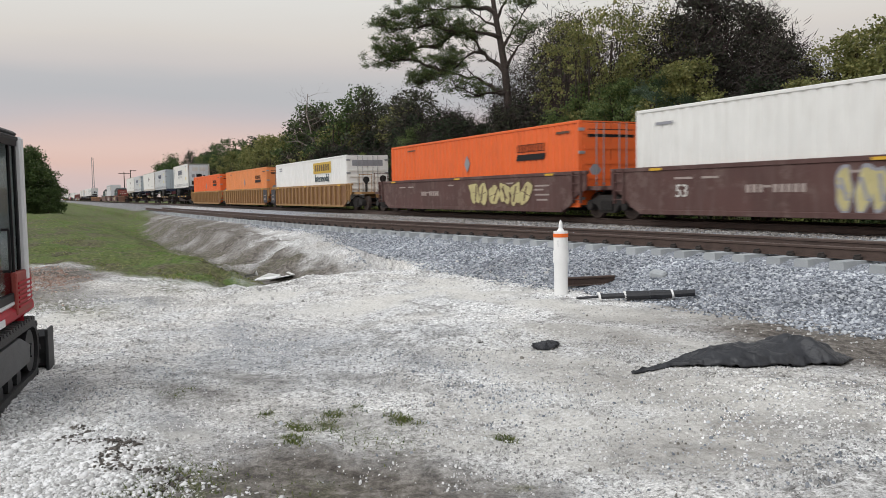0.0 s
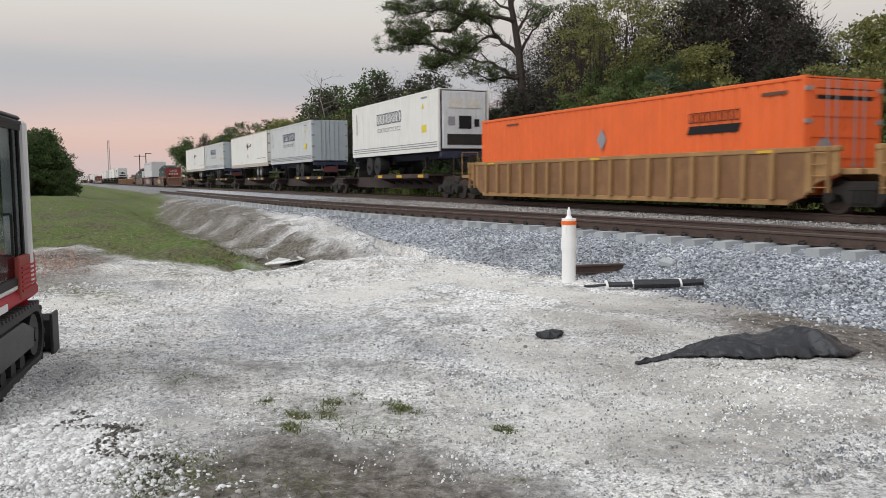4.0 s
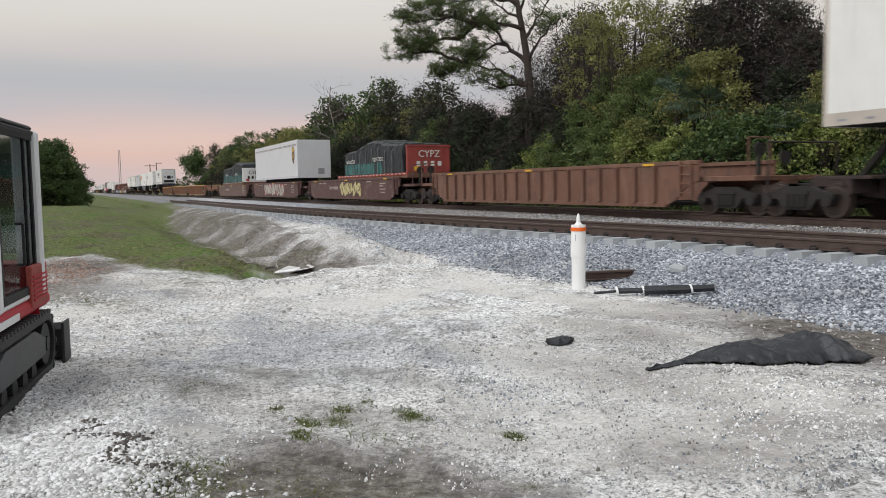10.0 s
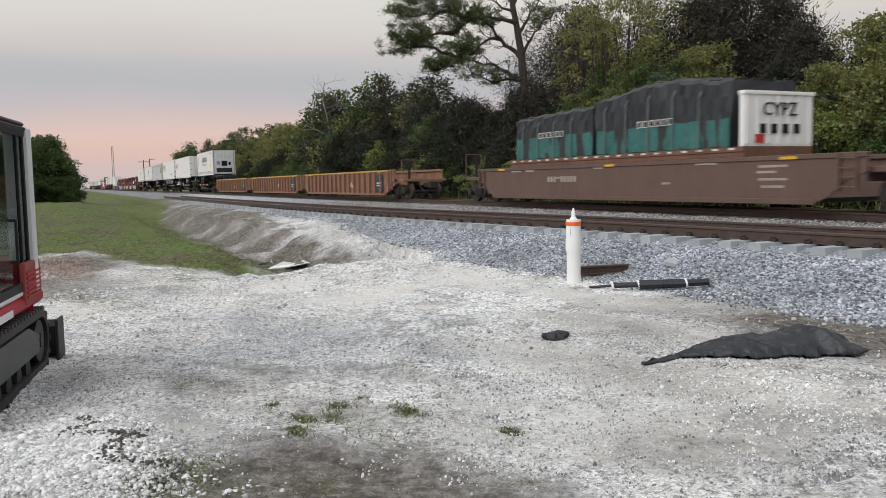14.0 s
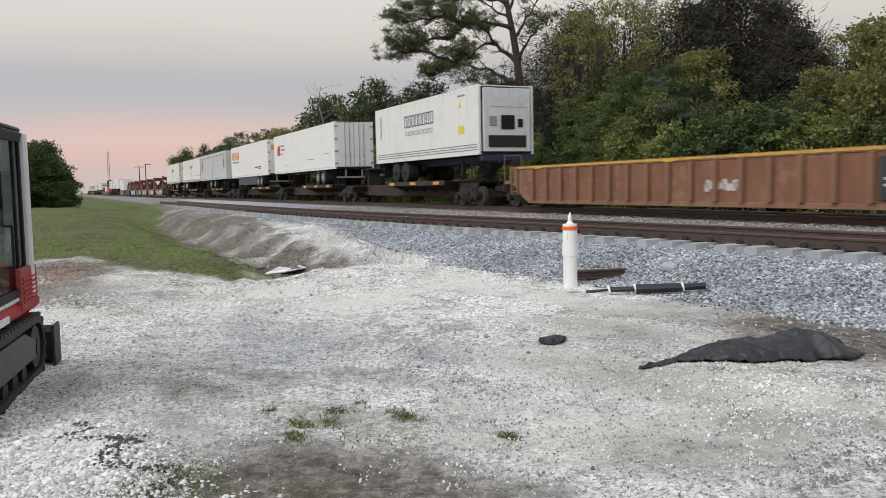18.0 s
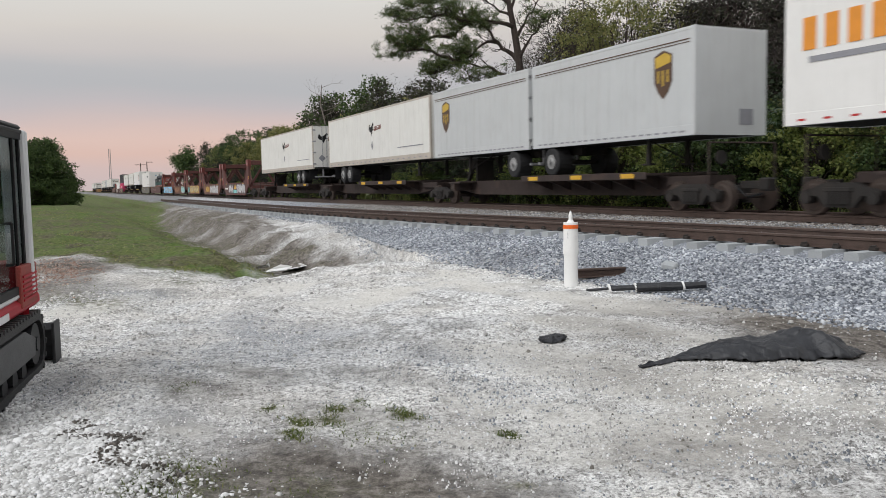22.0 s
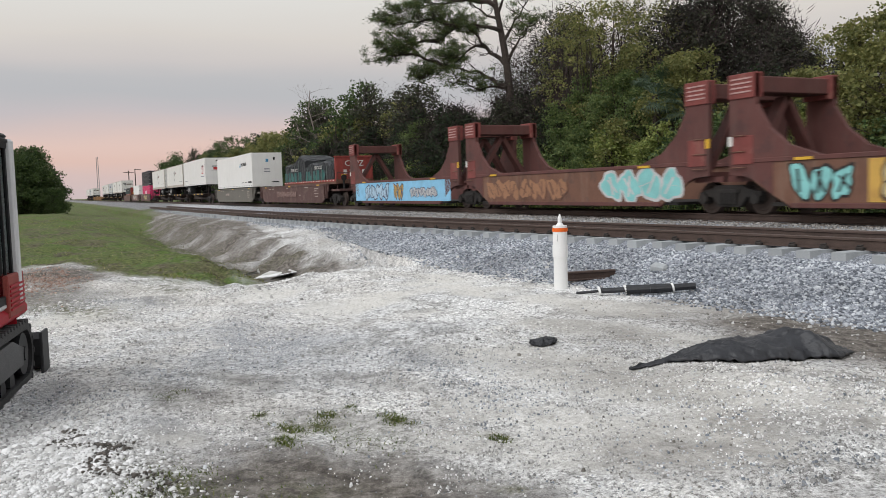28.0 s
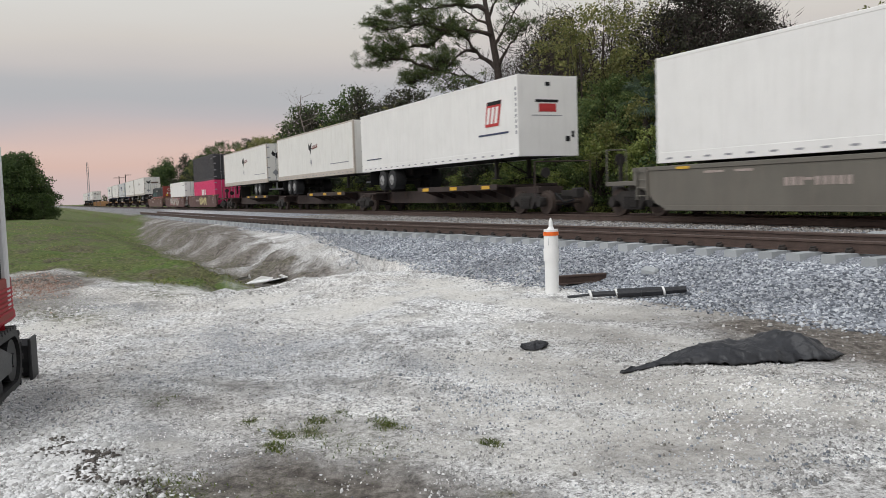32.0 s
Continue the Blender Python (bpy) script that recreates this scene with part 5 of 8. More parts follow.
    if left_end:
        coupler(ob, -half + 0.1, -1)
    part("floor_beams", Mesh().box(-L + 0.5, L - 0.5, -hy + 0.06, hy - 0.06, 0.24, 0.32), ob, material=DARK)
    art(ob)
    for x in (-L + 1.5, L - 1.8):
        part("reflector", Mesh().box(x - 0.25, x + 0.25, -hy - 0.045, -hy - 0.032, top - 0.04, top + 0.03), ob, material=YELLOW)
    return put(ob, q)


def flat_rack(q, label, wallmat, text, cargo, seed):
    """A 40 foot flat rack with one end wall up and sheeted cargo on its bed."""
    ob = thing("flat_rack", label, "flat rack", "flat racks on the train")
    L, z0 = 6.095, 1.58
    part("bed", Mesh().box(-L, L, -1.22, 1.22, z0 - 0.2, z0 + 0.08, 0.015), ob, material=RUST)
    for s in (-1, 1):
        y0, y1 = sorted((s * 1.2, s * 1.245))
        part("side_rail", Mesh().box(-L, L, y0, y1, z0 - 0.06, z0 + 0.08, 0.01), ob, material=wallmat if wallmat is DKRED else RUST)
        dash = Mesh()
        for i in range(20):
            dash.box(-L + 0.3 + i * 0.6, -L + 0.5 + i * 0.6, s * 1.249 - 0.003, s * 1.249 + 0.003, z0 + 0.0, z0 + 0.05)
        tagged(part("marker_strip", dash, ob, material=WMARK), kind="stuff")
    end = part("end_wall", Mesh().box(L - 0.16, L, -1.22, 1.22, z0 + 0.08, 3.08, 0.015), ob, material=wallmat)
    m = Mesh()
    for i in range(7):
        y = -1.1 + 2.2 * i / 6
        m.box(L, L + 0.03, y - 0.05, y + 0.05, z0 + 0.15, 3.0)
    part("corrugation", m, end, material=wallmat)
    part("cap_rail", Mesh().box(L - 0.18, L + 0.05, -1.24, 1.24, 3.0, 3.1, 0.012), end, material=wallmat)
    ink = WMARK if wallmat is DKRED else BLACK
    words("lettering", text, 0.5, ink, end, Matrix.Translation((L + 0.045, 0, 2.62)) @ Matrix(((0, 0, 1, 0), (1, 0, 0, 0), (0, 1, 0, 0), (0, 0, 0, 1))))
    for y in (-0.7, -0.3, 0.1, 0.5):
        part("number_bar", Mesh().box(L + 0.03, L + 0.04, y, y + 0.2, 2.0, 2.25), end, material=ink)
    part("plate", Mesh().box(L + 0.03, L + 0.04, -0.85, -0.55, 1.75, 1.98), end, material=YELLOW if wallmat is DKRED else RED)
    rnd = random.Random(seed)
    for x0, x1, prof in cargo:
        k = max(6, int((x1 - x0) / 0.12))
        vs, ring = [], 16
        for i in range(k + 1):
            x = x0 + (x1 - x0) * i / k
            u = i / k
            ht = prof(u)
            for j in range(ring):
                a = 3.1416 * j / (ring - 1)
                yy = -math.cos(a)
                px = max(-1, min(1, yy * 1.35)) * 1.14
                pz = z0 + 0.1 + ht * max(0.0, min(1, math.sin(a) * 1.55)) ** 0.6
                sag = abs(math.sin((x - x0) * 2.9))
                k_ = 0.05 * sag - 0.06 + 0.04 * math.sin(x * 4.3 + j * 0.9) * math.sin(j * 0.7 + x) + 0.025 * math.sin(x * 13 + j * 2.1) + rnd.uniform(-0.014, 0.014)
                vs.append((x + rnd.uniform(-0.03, 0.03), px + k_, pz + k_))
        fs = [(i * ring + j, i * ring + j + 1, (i + 1) * ring + j + 1, (i + 1) * ring + j) for i in range(k) for j in range(ring - 1)]
        fs += [tuple(range(ring)), tuple(range(k * ring, (k + 1) * ring))]
        part("tarpaulin", Mesh().add(vs, fs), ob, "wrinkled black tarpaulin over cargo", material=TARP)
        top = z0 + (0.74 if wallmat is DKRED else 0.85)
        ga, gb = (x0, x1) if wallmat is not DKRED else (x0, min(x1, x0 + 4.4))
        for s in (-1, 1):
            sk = Mesh()
            kk = int((gb - ga) / 0.15)
            vv = []
            for i in range(kk + 1):
                xx = ga + 0.02 + (gb - ga - 0.04) * i / kk
                o = 0.03 * math.sin(i * 1.1) + rnd.uniform(-0.02, 0.02)
                vv += [(xx, s * (1.19 + o), z0 + 0.1), (xx, s * (1.195 + o * 0.5), z0 + 0.3), (xx, s * (1.18 + o), top + 0.02 * math.sin(i * 0.8 + 1) + rnd.uniform(-0.012, 0.012))]
            sk.add(vv, [(i * 3 + j, i * 3 + j + 1, i * 3 + j + 4, i * 3 + j + 3) for i in range(kk) for j in (0, 1)])
            part("green_sheet", sk, ob, "green lower sheeting", material=TARPG)
        for i in range(max(2, int((x1 - x0) / 1.083))):
            x = x0 + 0.542 + 1.083 * i
            h_ = prof((x - x0) / (x1 - x0))
            part("strap", Mesh().rod([(x, -1.24, z0), (x, -1.23, z0 + h_ * 0.8), (x, -0.9, z0 + h_ + 0.14), (x, 0.9, z0 + h_ + 0.14), (x, 1.24, z0)], 0.024), ob, material=mat("strap_dull", (0.12, 0.14, 0.13), 0.8))
        logo_bars(ob, "lettering_bars", (x0 + x1) / 2, z0 + 0.92, 1.7, 0.2, WMARK, 6, y=-1.225, hollow=True)
    return put(ob, q)


# ---- marks on the loads, as plain shapes ----
def mark_schneid(ob, L, z0, z1, e):
    shape(ob, "logo_plate", [(L - 3.95, z0 + 1.70), (L - 2.05, z0 + 1.70), (L - 1.95, z0 + 1.92), (L - 3.85, z0 + 1.92)], BLACK)
    logo_bars(ob, "logo", L - 2.95, z0 + 2.14, 1.9, 0.28, BLACK, 9, hollow=True)
    shape(ob, "diamond", [(-0.08, z0 + 1.75), (0.17, z0 + 2.1), (0.42, z0 + 1.75), (0.17, z0 + 1.4)], GMARK)
    x = e * (L + 0.036)
    end_shape(ob, "door_logo", [(-0.95, z0 + 2.35), (0.95, z0 + 2.35), (0.95, z0 + 2.62), (-0.95, z0 + 2.62)], BLACK, x, e)
    end_shape(ob, "door_diamond", [(-0.9, z0 + 1.25), (-0.65, z0 + 1.55), (-0.4, z0 + 1.25), (-0.65, z0 + 0.95)], GMARK, x, e)
    m = Mesh()
    for k in range(5):
        z = z0 + 0.45 + k * 0.5
        m.box(min(x, x + e * 0.02), max(x, x + e * 0.02), -1.1, 1.1, z, z + 0.14)
    part("door_ribs", m, ob, material=ob.children[0].data.materials[0])
    bars(ob, "print", [(L - 0.9, z0 + 2.55, 0.8, 0.08), (-L + 2.5, z0 + 2.6, 0.9, 0.06)], UMBER)


def mark_hunt(ob, L, z0, z1, e):
    shape(ob, "logo_plate", [(1.55, z0 + 1.95), (5.2, z0 + 1.95), (5.2, z0 + 2.64), (1.55, z0 + 2.64)], GOLD)
    logo_bars(ob, "logo", 3.38, z0 + 2.3, 3.1, 0.40, UMBER, 7, y=-1.314)
    words("lettering", "Intermodal", 0.66, mat("mark_slate", (0.055, 0.085, 0.10), 0.5, 0, 0.1, 5), ob, Matrix.Translation((3.35, -1.312, z0 + 1.62)) @ pose(0, 0, 0, 90))
    x = e * (L + 0.036)
    xe = e * (L + 0.04)
    end_shape(ob, "door_logo_plate", [(-0.95, z0 + 2.25), (0.95, z0 + 2.25), (0.95, z0 + 2.6), (-0.95, z0 + 2.6)], GMARK, x, e)
    m = Mesh()
    for k in range(5):
        z = z0 + 0.5 + k * 0.36
        m.box(min(x, x + e * 0.03), max(x, x + e * 0.03), -1.1, 1.1, z, z + 0.1)
    part("door_ribs", m, ob, material=CREAM)
    bars(ob, "print", [(-L + 1.4, z0 + 2.55, 0.7, 0.07), (-L + 1.4, z0 + 2.4, 0.7, 0.07)], GMARK)


def mark_plain(ob, L, z0, z1, e):
    bars(ob, "print", [(L - 1.2, z1 - 0.45, 0.7, 0.08), (-L + 1.2, z1 - 0.45, 0.7, 0.08)], GMARK)


LEMON = mat("label_lemon", (0.72, 0.58, 0.05), 0.5, 0, 0.1, 5, grime=0.2, grime_col=(0.5, 0.45, 0.2))


def mark_marine(ob, L, z0, z1, e):
    logo_bars(ob, "logo", -0.2, z0 + 1.95, 3.6, 0.58, NAVY, 8, hollow=True)
    logo_bars(ob, "small_logo", -0.2, z0 + 1.36, 3.4, 0.2, GMARK, 6, hollow=True)
    shape(ob, "label_plate", [(L - 1.9, z0 + 0.95), (L - 1.35, z0 + 0.95), (L - 1.35, z0 + 1.3), (L - 1.9, z0 + 1.3)], LEMON)
    shape(ob, "label_plate", [(L - 1.9, z0 + 2.1), (L - 1.6, z0 + 2.1), (L - 1.75, z0 + 2.35)], LEMON)
    bars(ob, "print", [(L - 1.6, z0 + 2.6, 0.7, 0.08), (-L + 0.8, z0 + 1.9, 0.12, 1.2)], GMARK)
    m = Mesh()
    for k in range(3):
        m.box(-L + 0.15, L - 0.15, -1.307, -1.30, z0 + 0.2 + 0.11 * k, z0 + 0.24 + 0.11 * k)
    part("lower_ribs", m, ob, material=GMARK)


BIRD = [(-0.42, 0.05), (-0.30, 0.34), (-0.14, 0.12), (0.05, 0.16), (0.30, 0.40), (0.42, 0.30), (0.22, 0.05), (0.40, -0.05), (0.18, -0.10), (0.05, -0.42), (-0.08, -0.18), (-0.3, -0.12)]


def mark_bird(ob, L, z0, z1, e):
    shape(ob, "bird_logo", [(x * 0.9 + 0.0, z * 0.9 + z0 + 1.92) for x, z in BIRD], BLACK)
    shape(ob, "word_logo", [(0.42, z0 + 1.80), (1.5, z0 + 1.88), (1.5, z0 + 2.1), (0.45, z0 + 2.04)], mat("mark_maroon", (0.20, 0.085, 0.07)))
    bars(ob, "word_slots", [(x, z0 + 2.0, 0.06, 0.2) for x in (0.62, 0.84, 1.06, 1.28)], WHITE, y=-1.313)
    shape(ob, "diamond", [(-0.05, z0 + 1.0), (0.1, z0 + 1.25), (0.25, z0 + 1.0), (0.1, z0 + 0.75)], GMARK)
    bars(ob, "print", [(L - 2.5, z0 + 0.72, 3.3, 0.045)], GMARK)
    x = e * (L + 0.036)
    end_shape(ob, "door_bird", [(y * 0.9 - 0.55, z * 0.9 + z0 + 2.15) for y, z in BIRD], BLACK, x, e)
    end_shape(ob, "door_word", [(-0.2, z0 + 1.95), (0.95, z0 + 1.95), (0.95, z0 + 2.2), (-0.2, z0 + 2.2)], UMBER, x, e)
    end_shape(ob, "door_diamond", [(-0.9, z0 + 0.75), (-0.65, z0 + 1.0), (-0.4, z0 + 0.75), (-0.65, z0 + 0.5)], GMARK, x, e)


def mark_shield(front):
    def f(ob, L, z0, z1, e):
        cx = (L - 1.3) if front else (-L + 1.3)
        s = 0.62
        pts = [(cx - 0.62 * s, z0 + 2.35), (cx, z0 + 2.5), (cx + 0.62 * s, z0 + 2.35), (cx + 0.62 * s, z0 + 1.6), (cx + 0.35 * s, z0 + 1.3), (cx, z0 + 1.1), (cx - 0.35 * s, z0 + 1.3), (cx - 0.62 * s, z0 + 1.6)]
        shape(ob, "shield", pts, UMBER)
        shape(ob, "shield_band", [(cx - 0.55 * s, z0 + 2.3), (cx + 0.1, z0 + 2.42), (cx + 0.55 * s, z0 + 2.3), (cx + 0.5 * s, z0 + 2.12), (cx - 0.5 * s, z0 + 2.0)], GOLD, y=-1.313)
        bars(ob, "shield_strokes", [(cx - 0.2, z0 + 1.75, 0.07, 0.35), (cx, z0 + 1.7, 0.07, 0.45), (cx + 0.2, z0 + 1.75, 0.07, 0.35)], GOLD, y=-1.313)
        bars(ob, "side_line", [(0, z1 - 0.34, 2 * L - 0.4, 0.03), (0, z1 - 0.42, 2 * L - 0.4, 0.02)], UMBER)
        part("nose_plate", Mesh().box(-e * (L + 0.012) - 0.01, -e * (L + 0.012) + 0.01, 0.3, 0.8, z0 + 0.3, z0 + 0.75), ob, material=GMARK)
    return f


def mark_c1(ob, L, z0, z1, e):
    shape(ob, "logo_block", [(-L + 1.1, z0 + 1.45), (-L + 1.95, z0 + 1.45), (-L + 1.95, z0 + 2.2), (-L + 1.35, z0 + 2.2), (-L + 1.1, z0 + 1.9)], RED)
    bars(ob, "logo_lines", [(-L + 2.7, z0 + 2.15, 1.1, 0.12), (-L + 2.8, z0 + 1.85, 1.3, 0.12), (-L + 2.4, z0 + 1.5, 0.5, 0.12)], GMARK)
    bars(ob, "print", [(L - 2.0, z0 + 1.05, 1.6, 0.03), (-L + 4.2, z0 + 0.6, 1.0, 0.04), (L - 5.5, z0 + 0.8, 1.6, 0.05)], GMARK)


def mark_w(ob, L, z0, z1, e):
    logo_bars(ob, "logo", -L + 2.2, z0 + 2.1, 3.6, 0.75, WORANGE, 6)
    bars(ob, "logo_line", [(-L + 2.3, z0 + 1.5, 3.2, 0.14)], GMARK)
    bars(ob, "print", [(L - 3.9, z0 + 0.78, 2.6, 0.10), (L - 3.2, z0 + 0.62, 1.0, 0.08)], UMBER)
    x = e * (L + 0.036)
    end_shape(ob, "door_logo", [(-1.0, z0 + 2.1), (1.0, z0 + 2.1), (1.0, z0 + 2.55), (-1.0, z0 + 2.55)], WORANGE, x, e)
    end_shape(ob, "door_plate", [(-0.6, z0 + 0.95), (0.0, z0 + 0.95), (0.0, z0 + 1.6), (-0.6, z0 + 1.6)], BLACK, x, e)


def mark_mile(ob, L, z0, z1, e):
    shape(ob, "logo_peak", [(2.95, z0 + 1.85), (3.3, z0 + 2.25), (3.4, z0 + 1.85)], mat("mark_blue", (0.06, 0.25, 0.42)))
    logo_bars(ob, "logo", 4.75, z0 + 2.05, 2.2, 0.26, BLACK, 9, hollow=True)
    bars(ob, "print", [(L - 1.1, z0 + 0.42, 1.3, 0.16), (L - 2.6, z0 + 0.42, 0.8, 0.05), (L - 4.0, z0 + 0.42, 0.8, 0.05)], BLACK)
    x = -e * (L + 0.012)
    for n_, a, b, c, d, mt in (("nose_peak", -0.1, 0.12, 2.15, 2.4, MATS["mark_blue"]), ("nose_print", -0.25, 0.2, 1.48, 1.58, GMARK), ("nose_print", -0.3, 0.25, 1.26, 1.36, GMARK), ("nose_box", 0.55, 0.7, 2.3, 2.55, BLACK), ("nose_print", 0.4, 1.0, 0.35, 0.45, BLACK)):
        end_shape(ob, n_, [(a, z0 + c), (b, z0 + c), (b, z0 + d), (a, z0 + d)], mt, x, -e)


def mark_act(ob, L, z0, z1, e):
    x0 = L - 2.45
    shape(ob, "logo_panel", [(x0, z0 + 1.25), (x0 + 1.05, z0 + 1.25), (x0 + 1.3, z0 + 2.2), (x0 + 0.2, z0 + 2.2)], RED)
    for k in range(3):
        shape(ob, "logo_stroke", [(x0 + 0.12 + 0.31 * k, z0 + 1.36), (x0 + 0.32 + 0.31 * k, z0 + 1.36), (x0 + 0.47 + 0.31 * k, z0 + 1.98), (x0 + 0.27 + 0.31 * k, z0 + 1.98)], WHITE, y=-1.313)
    shape(ob, "logo_cap", [(x0 + 0.2, z0 + 2.06), (x0 + 1.27, z0 + 2.06), (x0 + 1.3, z0 + 2.2), (x0 + 0.23, z0 + 2.2)], BLACK, y=-1.313)
    bars(ob, "print", [(x0 + 0.6, z0 + 0.95, 2.3, 0.07), (-L + 1.8, z0 + 0.62, 2.0, 0.05)], NAVY)
    bars(ob, "edge_mark", [(L - 0.12, z0 + 0.9 + 0.2 * k, 0.10, 0.12) for k in range(9)], GMARK)
    x = -e * (L + 0.012)
    for n_, a, b, c, d, mt in (("nose_logo", -0.4, 0.35, 1.65, 1.95, RED), ("nose_logo_cap", -0.55, 0.45, 2.0, 2.1, BLACK), ("nose_line", -0.7, 0.6, 1.5, 1.53, GMARK), ("nose_vent", 0.75, 0.95, 0.55, 0.75, BLACK), ("nose_vent", 1.02, 1.14, 0.7, 0.95, BLACK), ("nose_lamp", -0.1, 0.1, 2.6, 2.75, BLACK)):
        end_shape(ob, n_, [(a, z0 + c), (b, z0 + c), (b, z0 + d), (a, z0 + d)], mt, x, -e)


def mark_one(ob, L, z0, z1, e):
    logo_bars(ob, "logo", -0.2, z0 + 1.3, 2.6, 0.8, WHITE, 3)


# ---- the consist, front to rear (q: middle of each vehicle at the start) ----
BW = "dark brown smooth-sided well car"
w0 = well_car(-10.6, BROWN, "smooth", 9.75, (False, False), True, True, BW + " and a sprayed tag")
words("lettering", "53", 0.5, WMARK, w0, Matrix.Translation((-6.0, -1.43, 0.85)) @ pose(0, 0, 0, 90))
spray(w0, -0.45, 0.85, 1.3, 1.1, SPRAYY, GMARK, 3)
w1 = well_car(-30.2, BROWN, "smooth", 9.75, (True, False), True, False, BW + " and pale sprayed letters")
spray(w1, 3.5, 0.86, 4.8, 1.05, SPRAYY, UMBER, 5)
container(-10.6, "white ribbed shipping container riding in a brown well car", CREAM, marks=mark_plain)
container(-29.7, "bright orange shipping container in a brown well car", ORANGE, marks=mark_schneid)
TL = "tan ribbed well car with yellow top edge marks"
t_lead = well_car(-52.8, TAN, "rib", 9.65, (False, True), True, True, TL, panel=TAN_SHADE)
t_mid = well_car(-72.0, TAN, "rib", 9.65, (False, False), True, False, TL, panel=TAN_SHADE)
well_car(-91.2, TAN, "rib", 9.65, (True, False), True, False, TL, panel=TAN_SHADE)
PANELG = mat("panel_dark_grey", (0.035, 0.035, 0.04), 0.7, 0, 0.2, 3, grime=0.3)
for ob, x in ((t_lead, -8.3), (t_mid, 8.3)):
    box_ = part("equipment_box", Mesh().box(x - 0.55, x + 0.55, -1.53, -1.46, 0.4, 1.4, 0.02), ob, "dark grey end panel", material=PANELG)
    for z in (0.6, 0.72, 0.95):
        part("stencil", Mesh().box(x - 0.35, x + 0.35, -1.54, -1.53, z, z + 0.05), box_, material=STENCIL)
container(-52.8, "white container with gold logo plate in a tan well car", WHITE, marks=mark_hunt)
container(-72.0, "faded orange container with black logo in a tan well car", PEACH, marks=mark_schneid)
container(-91.2, "orange container with black logo in a tan well car", ORANGE, marks=mark_schneid)
# five spine units with boxes on chassis and trailers
sp_first = spine_car(-111.3, 8.6, (False, True), True, True)
sp_mid = spine_car(-128.5, 8.65, (False, False), True, False)
again(sp_mid, -146.0)
again(sp_mid, -163.2)
sp_last = spine_car(-180.2, 8.9, (True, False), True, False)
CB = "refrigerated container on a chassis, cooling unit in its nose"
a5 = chassis_box(-109.7, "off-white " + CB, -1, CREAM, CREAM, True, mark_marine)
a6 = chassis_box(-130.75, "silver-grey ribbed marine container on a blue chassis, doors closed", 1, SILVER, BLUEGREY, False, mark_marine)
raven = trailer(-146.2, "white van trailer with black bird logo on a spine car", 1, marks=mark_bird, material=CREAM, railmat=RAILTAN)
again(a6, -165.0)
again(raven, -179.8)
# single empty well, then three loaded units
well_car(-201.0, RUST, "rib", 10.4, (True, True), True, True, "empty rust-brown ribbed well car", top=1.5)
b1 = well_car(-223.6, BROWN, "smooth", 10.2, (False, True), True, True, BW + " and yellow sprayed letters", top=1.42)
spray(b1, 0.8, 0.85, 4.2, 1.0, SPRAYY, UMBER, 11)
b2 = well_car(-244.1, BROWN, "smooth", 10.2, (False, False), True, False, BW + " and red and white sprayed letters", top=1.42)
shape(b2, "sprayed_panel", [(-3.75, 0.42), (3.75, 0.42), (3.75, 1.30), (-3.75, 1.34)], SPRAYR, y=-1.424)
spray(b2, 0.0, 0.86, 7.3, 1.22, mat("spray_beige", (0.40, 0.37, 0.33), 0.7, 0, 0.3, 2, grime=0.3, grime_col=(0.2, 0.15, 0.13)), UMBER, 12, y=-1.432)
b3 = well_car(-264.6, LTBROWN, "smooth", 10.2, (True, False), True, False, "light brown smooth-sided well car with scuffed paint", top=1.36)
flat_rack(-219.9, "red flat rack with black and green sheeted cargo", DKRED, "CYPZ", [(-4.6, -2.2, lambda u: 1.42 + 0.1 * u), (-2.1, 5.4, lambda u: 1.55 + 0.38 * math.exp(-((u - 0.35) / 0.28) ** 2))], 1)
trailer(-244.1, "silver-white van trailer with brown shield logo in a well car", -1, L=7.9, z0=1.72, z1=4.68, material=mat("trailer_pale_silver", (0.60, 0.61, 0.62), 0.4, 0.05, 0.05, 1.2, streak=0.15, grime_col=(0.4, 0.39, 0.37)), gear=False, marks=mark_shield(True))
flat_rack(-265.3, "white-ended flat rack with black and green sheeted cargo", WHITE, "CYPZ", [(-5.6, -0.6, lambda u: 1.55 + 0.1 * u), (-0.4, 5.6, lambda u: 1.75 + 0.3 * math.exp(-((u - 0.5) / 0.35) ** 2))], 2)
EDGEY = mat("edge_yellow", (0.55, 0.31, 0.06), 0.65, 0, 0.2, 4, streak=0.5, grime_col=(0.22, 0.12, 0.06), worn=0.5, worn_col=(0.30, 0.17, 0.07))
ET = "empty tan ribbed well car with yellow edge marks"
for q, en, rb in ((-292.6, (False, True), True), (-311.4, (False, False), False), (-330.4, (True, False), False)):
    c = well_car(q, TANB, "rib", 9.45, en, True, rb, ET, panel=TANBDK)
    spray(c, 2.0, 0.75, 1.2, 0.4, SPRAYW, TANBDK, 21)
    part("edge_stripe", Mesh().box(-8.6, 8.6, -1.458, -1.452, 1.49, 1.56).box(-8.6, 8.6, -1.45, -1.30, 1.572, 1.576), c, "faded yellow edge stripe", material=EDGEY)
    part("equipment_box", Mesh().box(6.6, 7.6, -1.5, -1.44, 0.4, 1.35, 0.02), c, material=mat("panel_dark_grey", (0.035, 0.035, 0.04), 0.7, 0, 0.2, 3, grime=0.3))
    part("stencil", Mesh().box(6.75, 7.45, -1.512, -1.5, 0.7, 0.76).box(6.75, 7.45, -1.512, -1.5, 0.84, 0.9), c, material=WMARK)
